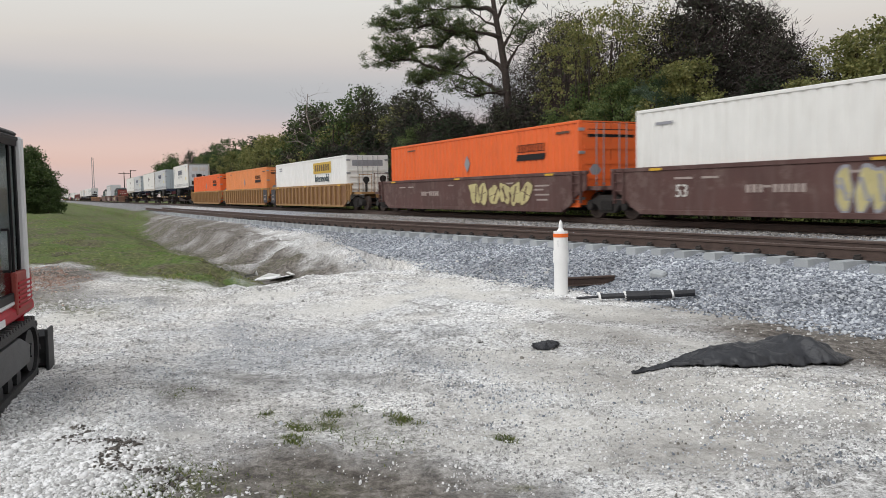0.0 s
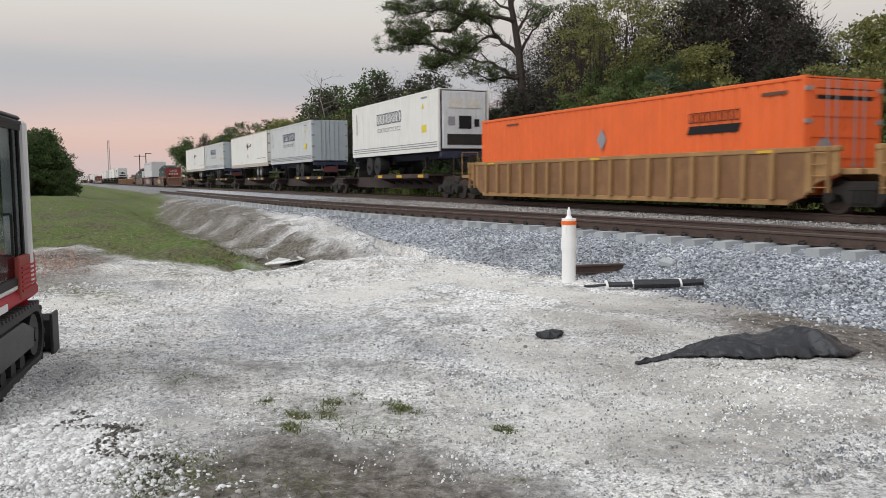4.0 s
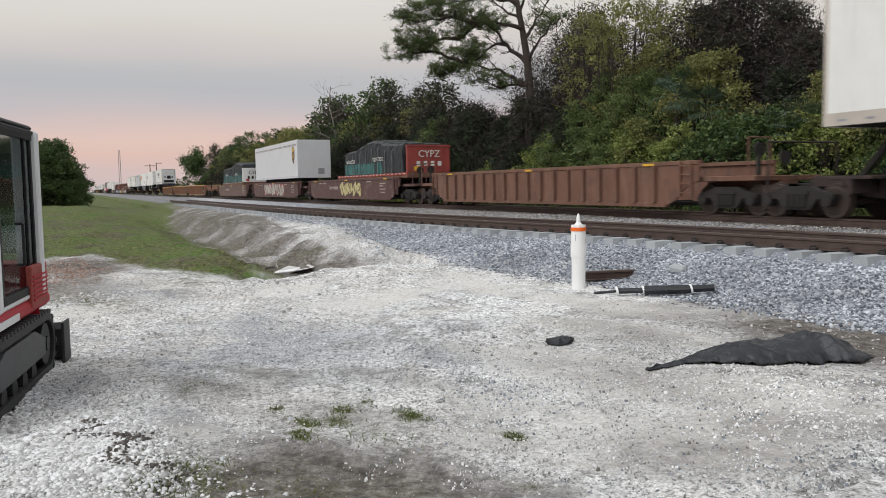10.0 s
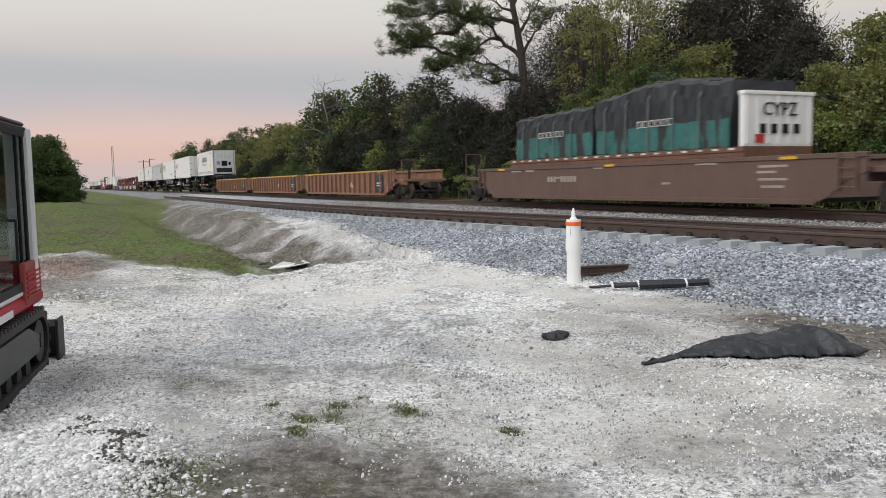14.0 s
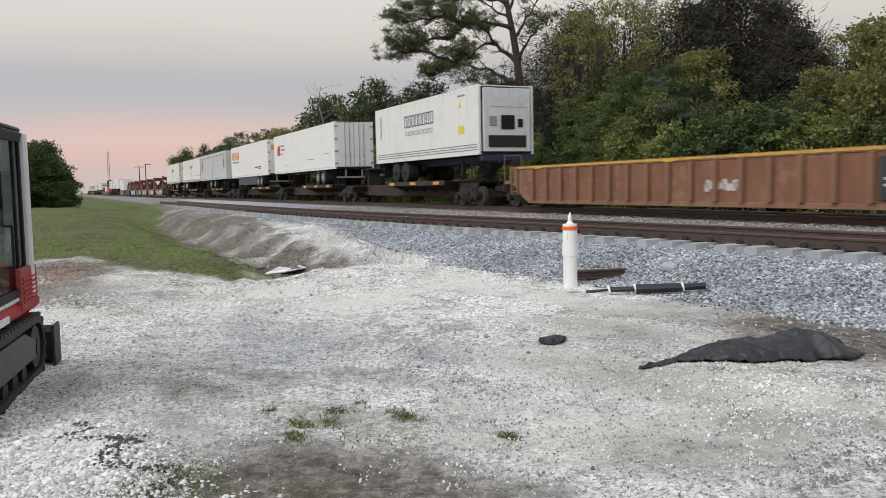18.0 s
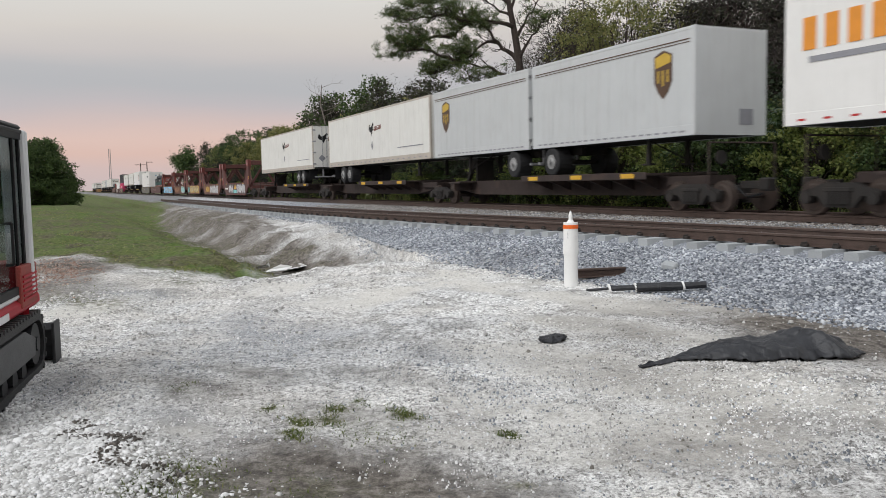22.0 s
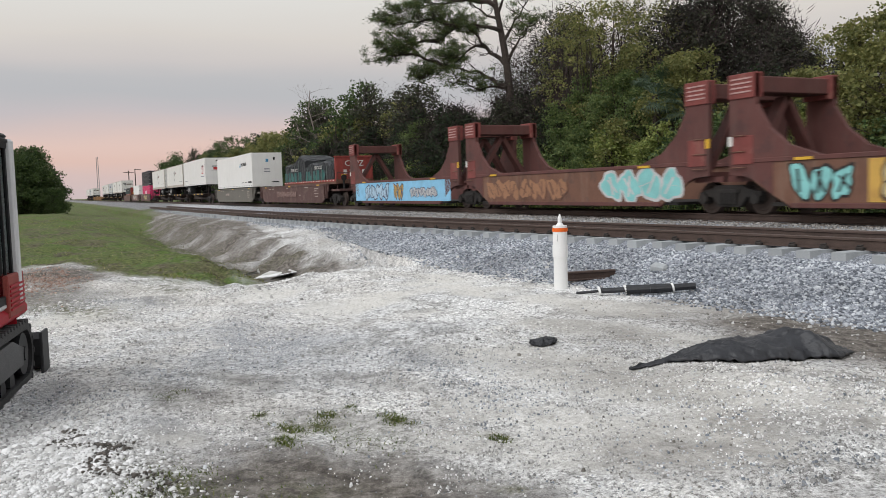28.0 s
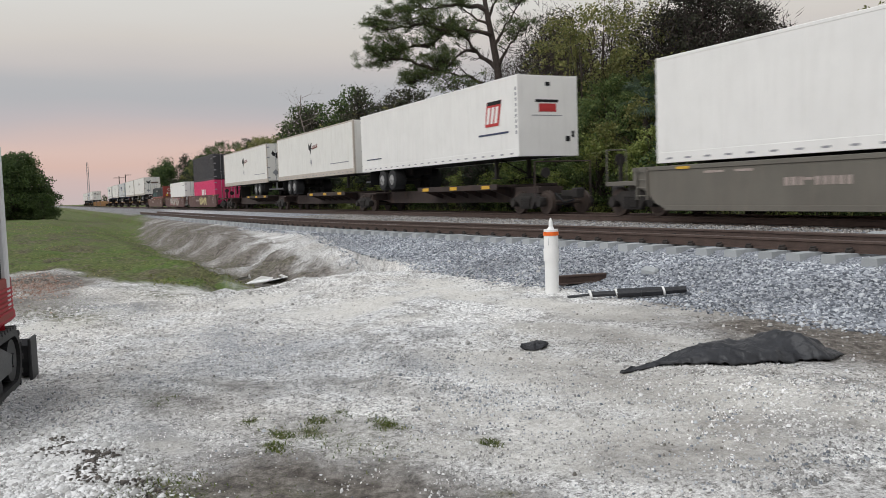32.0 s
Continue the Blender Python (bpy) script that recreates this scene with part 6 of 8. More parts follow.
# two three-unit spine cars
again(sp_first, -352.3)
again(sp_mid, -369.3)
again(sp_last, -386.8)
again(sp_first, -408.5)
again(sp_mid, -427.3)
again(sp_last, -445.7)
again(a5, -348.4)
trailer(-370.15, "white van trailer with red block logo on a spine car", 1, marks=mark_c1, skirts=False)
trailer(-388.7, "white van trailer with orange logo and dark side skirts", 1, marks=mark_w, skirts=True)
trailer(-404.1, "short silver-grey trailer with brown shield logo", -1, L=4.25, material=SILVER, marks=mark_shield(True))
trailer(-412.9, "short silver-grey trailer with brown shield logo at its rear", 1, L=4.25, material=SILVER, marks=mark_shield(False))
trailer(-425.7, "white van trailer, nose forward, with black bird logo", -1, marks=mark_bird, material=CREAM, railmat=RAILTAN)
again(raven, -445.7)


def art1(ob):
    spray(ob, -2.2, 0.86, 2.2, 0.9, SPRAYW, GMARK, 31)
    shape(ob, "sprayed_patch", [(-0.8, 0.4), (1.0, 0.4), (0.9, 0.7), (-0.8, 0.75)], TEAL, y=-1.43)
    shape(ob, "sprayed_patch", [(-0.6, 0.8), (0.8, 0.8), (0.2, 1.3)], SPRAYO, y=-1.43)
    spray(ob, 3.0, 0.86, 4.0, 0.98, SPRAYW, GMARK, 32)
    bars(ob, "stencil", [(-4.6, 0.85, 1.6, 0.16)], WMARK, y=-1.425)


def art2(ob):
    spray(ob, -2.6, 0.8, 3.0, 0.8, SPRAYO, RUST, 33)
    spray(ob, 2.0, 0.8, 5.6, 0.95, SPRAYW, GMARK, 34)


def art3(ob):
    shape(ob, "sprayed_panel", [(-3.0, 0.34), (5.0, 0.34), (5.0, 1.28), (-3.0, 1.28)], SPRAYO, y=-1.424)
    spray(ob, 1.0, 0.82, 7.4, 1.0, mat("spray_cream", (0.55, 0.45, 0.24), 0.7), UMBER, 35, y=-1.432)
    spray(ob, -4.2, 0.8, 1.6, 0.9, TEAL, DARK, 36)


def art4(ob):
    spray(ob, -2.4, 0.8, 5.6, 0.85, mat("spray_faded", (0.30, 0.15, 0.08), 0.8), RUST, 37)
    spray(ob, 4.1, 0.82, 3.6, 1.05, TEAL, SPRAYW, 38)


def art5(ob):
    shape(ob, "sprayed_panel", [(-6.1, 0.34), (6.1, 0.34), (6.1, 1.32), (-6.1, 1.32)], SKYBLUE, y=-1.424)
    spray(ob, -2.8, 0.8, 3.4, 0.9, mat("spray_pale_blue", (0.40, 0.55, 0.66), 0.7), NAVY, 39, y=-1.432)
    spray(ob, 0.2, 0.8, 1.2, 0.9, SPRAYO, NAVY, 40, y=-1.432)
    spray(ob, 3.2, 0.75, 3.0, 0.5, SPRAYW, NAVY, 41, y=-1.432)


BL = "oxide-brown well car with tall end bulkheads and sprayed letters"
for i, (art, base) in enumerate(((art1, BROWN), (art2, RUST), (art3, RUST), (art4, RUST), (art5, OXIDE))):
    bulkhead_car(-465.8 - 14.6 * i, 7.3, i == 4, i == 0, base, BL + (" on blue" if i == 4 else ""), art)
e1 = well_car(-544.6, BROWN, "smooth", 10.1, (False, True), True, True, BW + " and faint scrawls", top=1.4)
spray(e1, -1.0, 0.8, 5.5, 0.5, mat("spray_dull", (0.22, 0.14, 0.12), 0.8), BROWN, 51)
well_car(-565.0, GREYCAR, "smooth", 10.2, (True, False), True, False, "grey-brown smooth-sided well car with yellow edge marks", top=1.42)
flat_rack(-540.6, "red flat rack with humped black sheeted cargo in a well car", DKRED, "CYPZ", [(-5.9, -0.6, lambda u: 1.25 + 0.55 * math.exp(-((u - 0.75) / 0.25) ** 2)), (-0.5, 5.6, lambda u: 0.95 + 0.25 * abs(math.sin(u * 7)))], 3)
trailer(-565.15, "clean white van trailer with small logo in a grey well car", -1, z0=1.52, z1=4.48, gear=False, marks=mark_mile)
again(sp_first, -588.9)
again(sp_mid, -606.4)
again(sp_last, -624.4)
trailer(-588.75, "white van trailer with red block logo, nose forward", -1, marks=mark_act)
again(TRAIN[[i for i, r in enumerate(TRAIN) if r[1] == -425.7][0]][0], -606.2)
again(raven, -625.6)
# three units with a double stack and single boxes
again(b1, -646.0, label=BW + " under a double stack")
again(b2, -666.2)
again(b3, -686.4)
container(-645.0, "magenta shipping container in the well under a black one", MAGENTA, z0=0.36, H=2.6, L=6.095, marks=mark_one, n=34)
container(-645.0, "charcoal shipping container stacked on a magenta one", CHAR, z0=2.97, H=2.6, L=6.095, n=34, group="stacked containers", marks=mark_plain)
container(-664.0, "white shipping container in a brown well car", WHITE, z0=0.36, H=2.9, L=6.095, n=34, marks=mark_plain)
flat_rack(-684.5, "red flat rack with low black sheeted cargo", DKRED, "CYPZ", [(-5.9, 5.6, lambda u: 1.3)], 4)
# the tail, only ever seen far down the line
for k, q in enumerate((-709.0, -726.4, -743.8, -761.2, -778.6)):
    again(sp_first if k == 0 else sp_last if k == 4 else sp_mid, q)
    again((raven, raven, a6, raven, a5)[k], q)
for k, q in enumerate((-802.0, -821.2, -840.4)):
    again(t_mid, q)
for k, q in enumerate((-863.0, -880.4, -897.8, -915.2)):
    again(sp_first if k == 0 else sp_last if k == 3 else sp_mid, q)
    again((raven, a6, raven, raven)[k], q)


# ---- loose things in the yard ----
def gz(x, y):
    return float(height(x, y))


post = thing("marker_post", "white plastic pipe post with orange band and spike top", "marker post", m=pose(-9.12, 7.86, gz(-9.12, 7.86)))
part("lower_pipe", Mesh().cyl((0, 0, -0.05), (0, 0, 0.55), 0.102, n=24), post, material=PVC)
part("pipe_collar", Mesh().cyl((0, 0, 0.48), (0, 0, 0.66), 0.115, n=24), post, material=PVC)
part("upper_pipe", Mesh().cyl((0, 0, 0.66), (0, 0, 0.95), 0.107, n=24), post, material=PVC)
part("orange_band", Mesh().cyl((0, 0, 0.86), (0, 0, 0.915), 0.114, n=24), post, "orange band", material=PORANGE)
part("spike", Mesh().cyl((0, 0, 0.95), (0, 0, 0.99), 0.06, 0.035, n=12).cyl((0, 0, 0.99), (0, 0, 1.06), 0.03, n=12).cyl((0, 0, 1.06), (0, 0, 1.12), 0.028, 0.008, n=12), post, material=PVC)
part("scrawl", Mesh().box(0.05, 0.062, -0.09, -0.075, 0.72, 0.82), post, material=GMARK)

bar = thing("rail_offcut", "rusty short length of rail lying by the ballast", "rail piece", m=pose(-9.54, 8.7, gz(-9.54, 8.7) + 0.01, 0, 0, 80))
part("head", Mesh().box(-0.42, 0.42, -0.04, 0.04, 0.10, 0.14, 0.01), bar, material=RAIL)
part("web", Mesh().box(-0.42, 0.42, -0.012, 0.012, 0.02, 0.10), bar, material=RAIL)
part("foot", Mesh().box(-0.42, 0.42, -0.08, 0.08, 0.0, 0.02, 0.004), bar, material=RAIL)

pipe = thing("drain_sock", "black sleeved drain pipe tied with white straps", "drain pipe", m=pose(-8.0, 8.2, gz(-8.0, 8.2)))
pts = [(-0.38, -0.58, 0.035), (-0.2, -0.32, 0.065), (0.03, -0.05, 0.085), (0.25, 0.2, 0.10), (0.43, 0.43, 0.115), (0.6, 0.68, 0.135)]
m = Mesh()
for (a, b), r in zip(zip(pts, pts[1:]), (0.02, 0.04, 0.065, 0.065, 0.05)):
    m.cyl(a, b, r, r * 0.95, n=10)
part("sleeve", m, pipe, material=CLOTH)
for i, a in enumerate((pts[1], pts[2], pts[4])):
    b = Vector(a)
    part("strap", Mesh().cyl(b - Vector((0.006, 0.012, 0.003)), b + Vector((0.006, 0.012, 0.003)), 0.066, n=12), pipe, "white strap", material=PVC)


def heap(name, label, cat, cx, cy, rx, ry, rz, hgt, material, seed, tail=True):
    """A crumpled sheet lying on the ground: a flat tail, a bulging body, a twisted knot and a lobe past it."""
    n1_, n2_ = 130, 60
    u, v = np.meshgrid(np.linspace(-1, 1, n1_ + 1), np.linspace(-1, 1, n2_ + 1), indexing="ij")
    if tail:
        wdt = 0.10 + 0.95 * sm((u + 0.95) / 1.1) - 0.28 * np.exp(-((u - 0.52) / 0.10) ** 2) - 0.5 * sm((u - 0.72) / 0.30)
        prof = 0.10 + 0.95 * sm((u + 0.85) / 0.75) - 0.25 * sm((u - 0.55) / 0.3) + 0.55 * np.exp(-((u - 0.53 + 0.12 * v) / 0.085) ** 2)
        ends = np.clip(1 - np.abs(u) ** np.where(u < 0, 5, 9), 0, 1)
    else:
        wdt, prof, ends = np.sqrt(np.clip(1 - u ** 2, 0.02, 1)), 0.85 + 0 * u, np.clip(1 - u ** 2, 0, 1) ** 0.5
    rim = 0.10 * lumps(u * 3.0, v * 0 + np.sign(v) * 4, 0.5, seed) + 0.05 * lumps(u * 9.0, np.sign(v) * 7 + 0 * v, 0.5, seed + 1)
    x, y = u * rx + 0.02 * lumps(u * 2, v * 2, 0.4, seed + 2), (v * wdt + rim * np.abs(v) ** 2) * ry
    dome = np.clip(1 - np.abs(v) ** 2.6, 0, 1) ** 0.8 * ends
    crease = np.abs(lumps(u * 1.3 + 0.45 * v, v * 0.5 - 0.25 * u, 0.55, seed + 3))
    fine = lumps(u * 5 + v, v * 2.2 + u, 0.4, seed + 5)
    z = hgt * dome * (prof + 0.22 - 1.1 * np.minimum(crease, 0.45) + 0.06 * fine) + 0.012 + 0.03 * np.abs(fine) * (1 - dome)
    c, s_ = math.cos(radians(rz)), math.sin(radians(rz))
    X, Y = cx + c * x - s_ * y, cy + s_ * x + c * y
    Z = height(X, Y) + np.maximum(z, 0.006)
    gi_ = np.arange(X.size).reshape(X.shape)
    fs = np.stack([gi_[:-1, :-1], gi_[1:, :-1], gi_[1:, 1:], gi_[:-1, 1:]], -1).reshape(-1, 4)
    me = raw(name, np.stack([X, Y, Z], -1).reshape(-1, 3), fs, material)
    me.polygons.foreach_set("use_smooth", [True] * len(me.polygons))
    ob = new(name, me)
    so = ob.modifiers.new("thick", "SOLIDIFY")
    so.thickness = 0.006
    return tagged(ob, label, cat)


heap("fabric_sheet", "crumpled black geotextile sheet on the ground", "fabric", -4.20, 6.42, 1.0, 0.34, 75.5, 0.135, CLOTH, 4)
heap("fabric_scrap", "small crumpled black fabric scrap on the gravel", "fabric", -5.78, 5.42, 0.13, 0.14, 70, 0.06, CLOTH, 9, False)
scrap = thing("plastic_scrap", "torn white sheet lying in the ditch", "litter", m=pose(-20.6, 6.55, -1.36))
for k, (x, y, r, w, h) in enumerate(((0, 0, 10, 0.9, 0.5), (0.5, -0.5, 50, 0.7, 0.35), (-0.3, -0.7, -20, 0.6, 0.3))):
    part("sheet_piece", Mesh().add([(-w / 2, -h / 2, 0.02), (w / 2, -h / 2, 0.10), (w / 2, h / 2, 0.16), (0, h / 2, 0.2), (-w / 2, h / 2, 0.05)], [(0, 1, 2, 3, 4)]).add([(-w / 2, -h / 2, 0.0), (w / 2, -h / 2, 0.08), (w / 2, h / 2, 0.14), (0, h / 2, 0.18), (-w / 2, h / 2, 0.03)], [(0, 1, 2, 3, 4)]), scrap, at=pose(x, y, 0.03 * k, 0, 0, r), material=PAPER)
blk = tagged(new("concrete_lump", Mesh().box(-0.35, 0.35, -0.2, 0.2, 0, 0.2, 0.04).data("concrete_lump", CONCRETE)), "broken pale concrete lump on the ballast", "concrete lump")
blk.matrix_basis = pose(-8.6, 14.7, -0.28, 4, 0, 15)
blk2 = tagged(new("concrete_lump", Mesh().box(-0.12, 0.12, -0.1, 0.1, 0, 0.12, 0.03).data("concrete_lump", CONCRETE)), "pale concrete lump among the ballast", "concrete lump")
blk2.matrix_basis = pose(-9.0, 9.6, gz(-9.0, 9.6) - 0.02, 8, 10, 35)

# ---- excavator at the yard's edge ----
exc = thing("mini_excavator", "red and white mini excavator with dark cab glass and rubber tracks", "excavator", m=pose(-6.80, -0.17, -0.86, 0, 0, -10))


TRACKRUB = mat("track_rubber", (0.010, 0.010, 0.011), 0.6, 0, 0.3, 9, grime=0.3, grime_col=(0.035, 0.034, 0.033), bump=0.2)


def track_loop():
    m = Mesh()
    Lh, r, w0, w1 = 1.0, 0.29, -0.17, 0.17
    path = []
    for i in range(13):
        a = -1.5708 + 3.1416 * i / 12
        path.append((Lh + r * math.cos(a), r + 0.02 + r * math.sin(a)))
    for i in range(13):
        a = 1.5708 + 3.1416 * i / 12
        path.append((-Lh + r * math.cos(a), r + 0.02 + r * math.sin(a)))
    k = len(path)
    inn = [((x - math.copysign(Lh, x)) * 0.76 + math.copysign(Lh, x), (z - r - 0.02) * 0.76 + r + 0.02) for x, z in path]
    vs = [(x, y, z) for y in (w0, w1) for x, z in path] + [(x, y, z) for y in (w0, w1) for x, z in inn]
    fs = []
    for i in range(k):
        j = (i + 1) % k
        fs += [(i, j, k + j, k + i), (2 * k + i, 3 * k + i, 3 * k + j, 2 * k + j), (i, 2 * k + i, 2 * k + j, j), (k + i, k + j, 3 * k + j, 3 * k + i)]
    m.add(vs, fs)
    return m.data("rubber_track", TRACKRUB)


# treads paler than the belt: their highlights are put into the colour
lug = Mesh().prism([(-0.055, -0.175), (-0.005, -0.175), (0.045, 0.0), (-0.005, 0.175), (-0.055, 0.175), (-0.005, 0.0)], -0.012, 0.024, "z").data("lug", mat("tread_highlight", (0.035, 0.035, 0.036), 0.7, 0, 0.3, 9, grime=0.4, grime_col=(0.08, 0.078, 0.075)))


def lugs(belt):
    """Treads round the belt, each a piece."""
    for i in range(19):
        for z, turn in ((0.605, 0), (0.015, 180)):
            part("lug", lug, belt, at=pose(-1.0 + 2.0 * i / 18, 0, z, 0, turn))
    for i in range(7):
        a = -1.35 + 2.7 * i / 6
        for sx in (-1, 1):
            part("lug", lug, belt, at=pose(sx * (1.0 + 0.298 * math.cos(a)), 0, 0.31 + 0.298 * math.sin(a), 0, sx * (90 - math.degrees(a))))


trk = track_loop()
FRAMEGREY = mat("frame_scuffed_grey", (0.085, 0.088, 0.09), 0.6, 0.1, 0.25, 6, grime=0.5, grime_col=(0.03, 0.03, 0.03), bump=0.2)
for s in (-1, 1):
    tb = part("rubber_track", trk, exc, at=pose(0, s * 0.63, 0))
    lugs(tb)
    fr = Mesh().prism([(-0.85, 0.22), (0.85, 0.22), (0.95, 0.36), (0.5, 0.5), (-0.5, 0.5), (-0.95, 0.36)], -0.165, 0.165)
    part("track_frame", fr, tb, material=FRAMEGREY)
    for x in (-0.95, 0.95):
        part("sprocket", Mesh().cyl((x, -0.15, 0.31), (x, 0.15, 0.31), 0.2, n=16).cyl((x, -0.175, 0.31), (x, 0.175, 0.31), 0.07, n=10), tb, material=MGREY)
    for x in (-0.5, -0.17, 0.17, 0.5):
        part("roller", Mesh().cyl((x, -0.14, 0.13), (x, 0.14, 0.13), 0.09, n=12), tb, material=MGREY)
part("undercarriage", Mesh().box(-0.6, 0.6, -0.5, 0.5, 0.3, 0.55, 0.03).cyl((0, 0, 0.5), (0, 0, 0.66), 0.42, n=24), exc, material=MGREY)
part("blade", Mesh().prism([(-1.62, 0.02), (-1.5, 0.05), (-1.44, 0.2), (-1.46, 0.36), (-1.54, 0.42), (-1.5, 0.3), (-1.5, 0.15)], -0.85, 0.85), exc, material=MGREY)
part("blade_side", Mesh().box(-1.66, -1.36, 0.84, 0.87, 0.0, 0.44, 0.008), exc, material=MGREY)
part("blade_arm", Mesh().box(-1.5, -0.5, 0.25, 0.35, 0.2, 0.32, 0.01).box(-1.5, -0.5, -0.35, -0.25, 0.2, 0.32, 0.01), exc, material=MGREY)
upper = part("slew_base", Mesh().cyl((0, 0, 0.60), (0, 0, 0.67), 0.36, n=20), exc, at=pose(0, 0.175, 0), material=MGREY)
house = part("house", Mesh().box(-1.2, 0.95, -0.72, 0.62, 0.66, 0.80, 0.04), upper, material=MRED)
part("rear_body", Mesh().prism([(-1.24, -0.70), (-1.24, 0.36), (-1.10, 0.53), (-0.75, 0.61), (-0.75, -0.72)], 0.60, 1.10, "z"), upper, material=MRED)
part("grille", Mesh().box(-1.02, -0.42, 0.585, 0.635, 0.72, 1.10, 0.01), upper, material=DKRED)
for k in range(6):
    part("louvre", Mesh().box(-0.99, -0.46, 0.633, 0.646, 0.78 + 0.042 * k, 0.80 + 0.042 * k), upper, material=MRED)
part("trim_stripe", Mesh().box(0.05, 0.8, 0.622, 0.632, 0.69, 0.75), upper, material=MWHITE)
for n_, b_ in (("rear_pillar", (-0.93, -0.81, 0.42, 0.645, 0.80, 2.33)), ("front_pillar", (0.45, 0.72, 0.50, 0.62, 0.80, 2.22)), ("sill", (-0.80, 0.66, 0.52, 0.61, 0.80, 0.86)), ("far_pillar", (-0.86, -0.76, -0.5, -0.4, 0.8, 2.17)), ("far_pillar", (0.55, 0.68, -0.5, -0.4, 0.8, 2.17))):
    part(n_, Mesh().box(*b_, 0.02), upper, material=MWHITE)
part("roof_rail", Mesh().box(-0.84, 0.68, 0.52, 0.62, 2.29, 2.33, 0.01), upper, material=BLACK)
part("cab_roof", Mesh().box(-0.88, 0.72, -0.55, 0.60, 2.33, 2.38, 0.02), upper, material=MGREY)
part("door_glass", Mesh().box(-0.80, 0.44, 0.575, 0.585, 0.88, 2.26), upper, material=GLASS)
part("rear_glass", Mesh().box(-0.83, -0.82, -0.4, 0.42, 1.2, 2.13), upper, material=GLASS)
part("door_frame", Mesh().box(-0.80, -0.75, 0.57, 0.60, 0.86, 2.29).box(0.38, 0.45, 0.57, 0.61, 0.86, 2.29).box(-0.56, -0.53, 0.57, 0.60, 0.86, 2.25).box(-0.80, 0.45, 0.57, 0.61, 2.24, 2.29).box(-0.76, 0.45, 0.57, 0.61, 0.85, 0.92), upper, material=BLACK)
part("grab_handle", Mesh().rod([(0.0, 0.62, 1.15), (0.0, 0.68, 1.15), (0.0, 0.68, 1.5), (0.0, 0.62, 1.5)], 0.012), upper, material=BLACK)
part("seat", Mesh().box(-0.5, 0.0, -0.25, 0.25, 0.8, 1.15, 0.05).box(-0.6, -0.45, -0.25, 0.25, 1.1, 1.75, 0.06), upper, material=BLACK)
part("control_levers", Mesh().rod([(0.3, 0.2, 0.8), (0.32, 0.25, 1.35)], 0.02).rod([(0.3, -0.2, 0.8), (0.32, -0.25, 1.35)], 0.02), upper, material=BLACK)


# ---- stones, clods, blades: stuff ----
def scatter(name, label, cat, P, size, material, flat=0.7, seed=1, spread=0.32):
    """Many angular stones at the points P as one mesh."""
    rg = np.random.default_rng(seed)
    cube = np.array([(a, b, c) for a in (-1, 1) for b in (-1, 1) for c in (-1, 1)], float)
    q = np.array([(0, 1, 3, 2), (4, 6, 7, 5), (0, 4, 5, 1), (2, 3, 7, 6), (0, 2, 6, 4), (1, 5, 7, 3)])
    n = len(P)
    s = size * rg.lognormal(0, spread, n)
    V = cube[None] * rg.uniform(0.45, 1.0, (n, 8, 3))
    A = rg.normal(size=(n, 3, 3))
    Q, _ = np.linalg.qr(A)
    V = np.einsum("nij,nkj->nki", Q, V) * s[:, None, None] * 0.5
    V[:, :, 2] *= flat
    V += P[:, None, :]
    F = (q[None] + 8 * np.arange(n)[:, None, None]).reshape(-1, 4)
    ob = new(name, raw(name, V.reshape(-1, 3), F, material))
    return tagged(ob, label, cat, kind="stuff")


rg = np.random.default_rng(7)


def on_ground(x, y, lift=0.0):
    return np.stack([x, y, height(x, y) + lift], -1)


# ballast: dense where the siding's shoulder is near, thinner beyond
bx = -3 - 31 * rg.random(64000) ** 1.35
bd = rg.uniform(-0.1, 2.95, 64000)
keep = (bd < 0.3 + 2.45 * sm((bx + 27) / 14) + rg.normal(0, 0.15, 64000))
bx, bd = bx[keep], bd[keep]
scatter("shoulder_ballast", "loose blue-grey crushed stone ballast", "ballast", on_ground(bx, siding_y(bx) - 1.35 - bd, 0.004), 0.031, STONE, 0.8, 2)
mx_ = rg.uniform(-30, 1, 9000)
scatter("crib_ballast", "grey crushed stone between ties", "ballast", on_ground(mx_, siding_y(mx_) + rg.uniform(-1.2, 1.3, 9000), -0.01), 0.036, STONE, 0.8, 3)
mx_ = rg.uniform(-45, -2, 14000)
scatter("track_ballast", "weathered ballast between the tracks", "ballast", on_ground(mx_, rg.uniform(13.6, 17.2, 14000), 0.006), 0.042, island("old_ballast", [(0.15, 0.14, 0.13), (0.23, 0.215, 0.2), (0.31, 0.295, 0.275), (0.42, 0.40, 0.375)]), 0.8, 4)
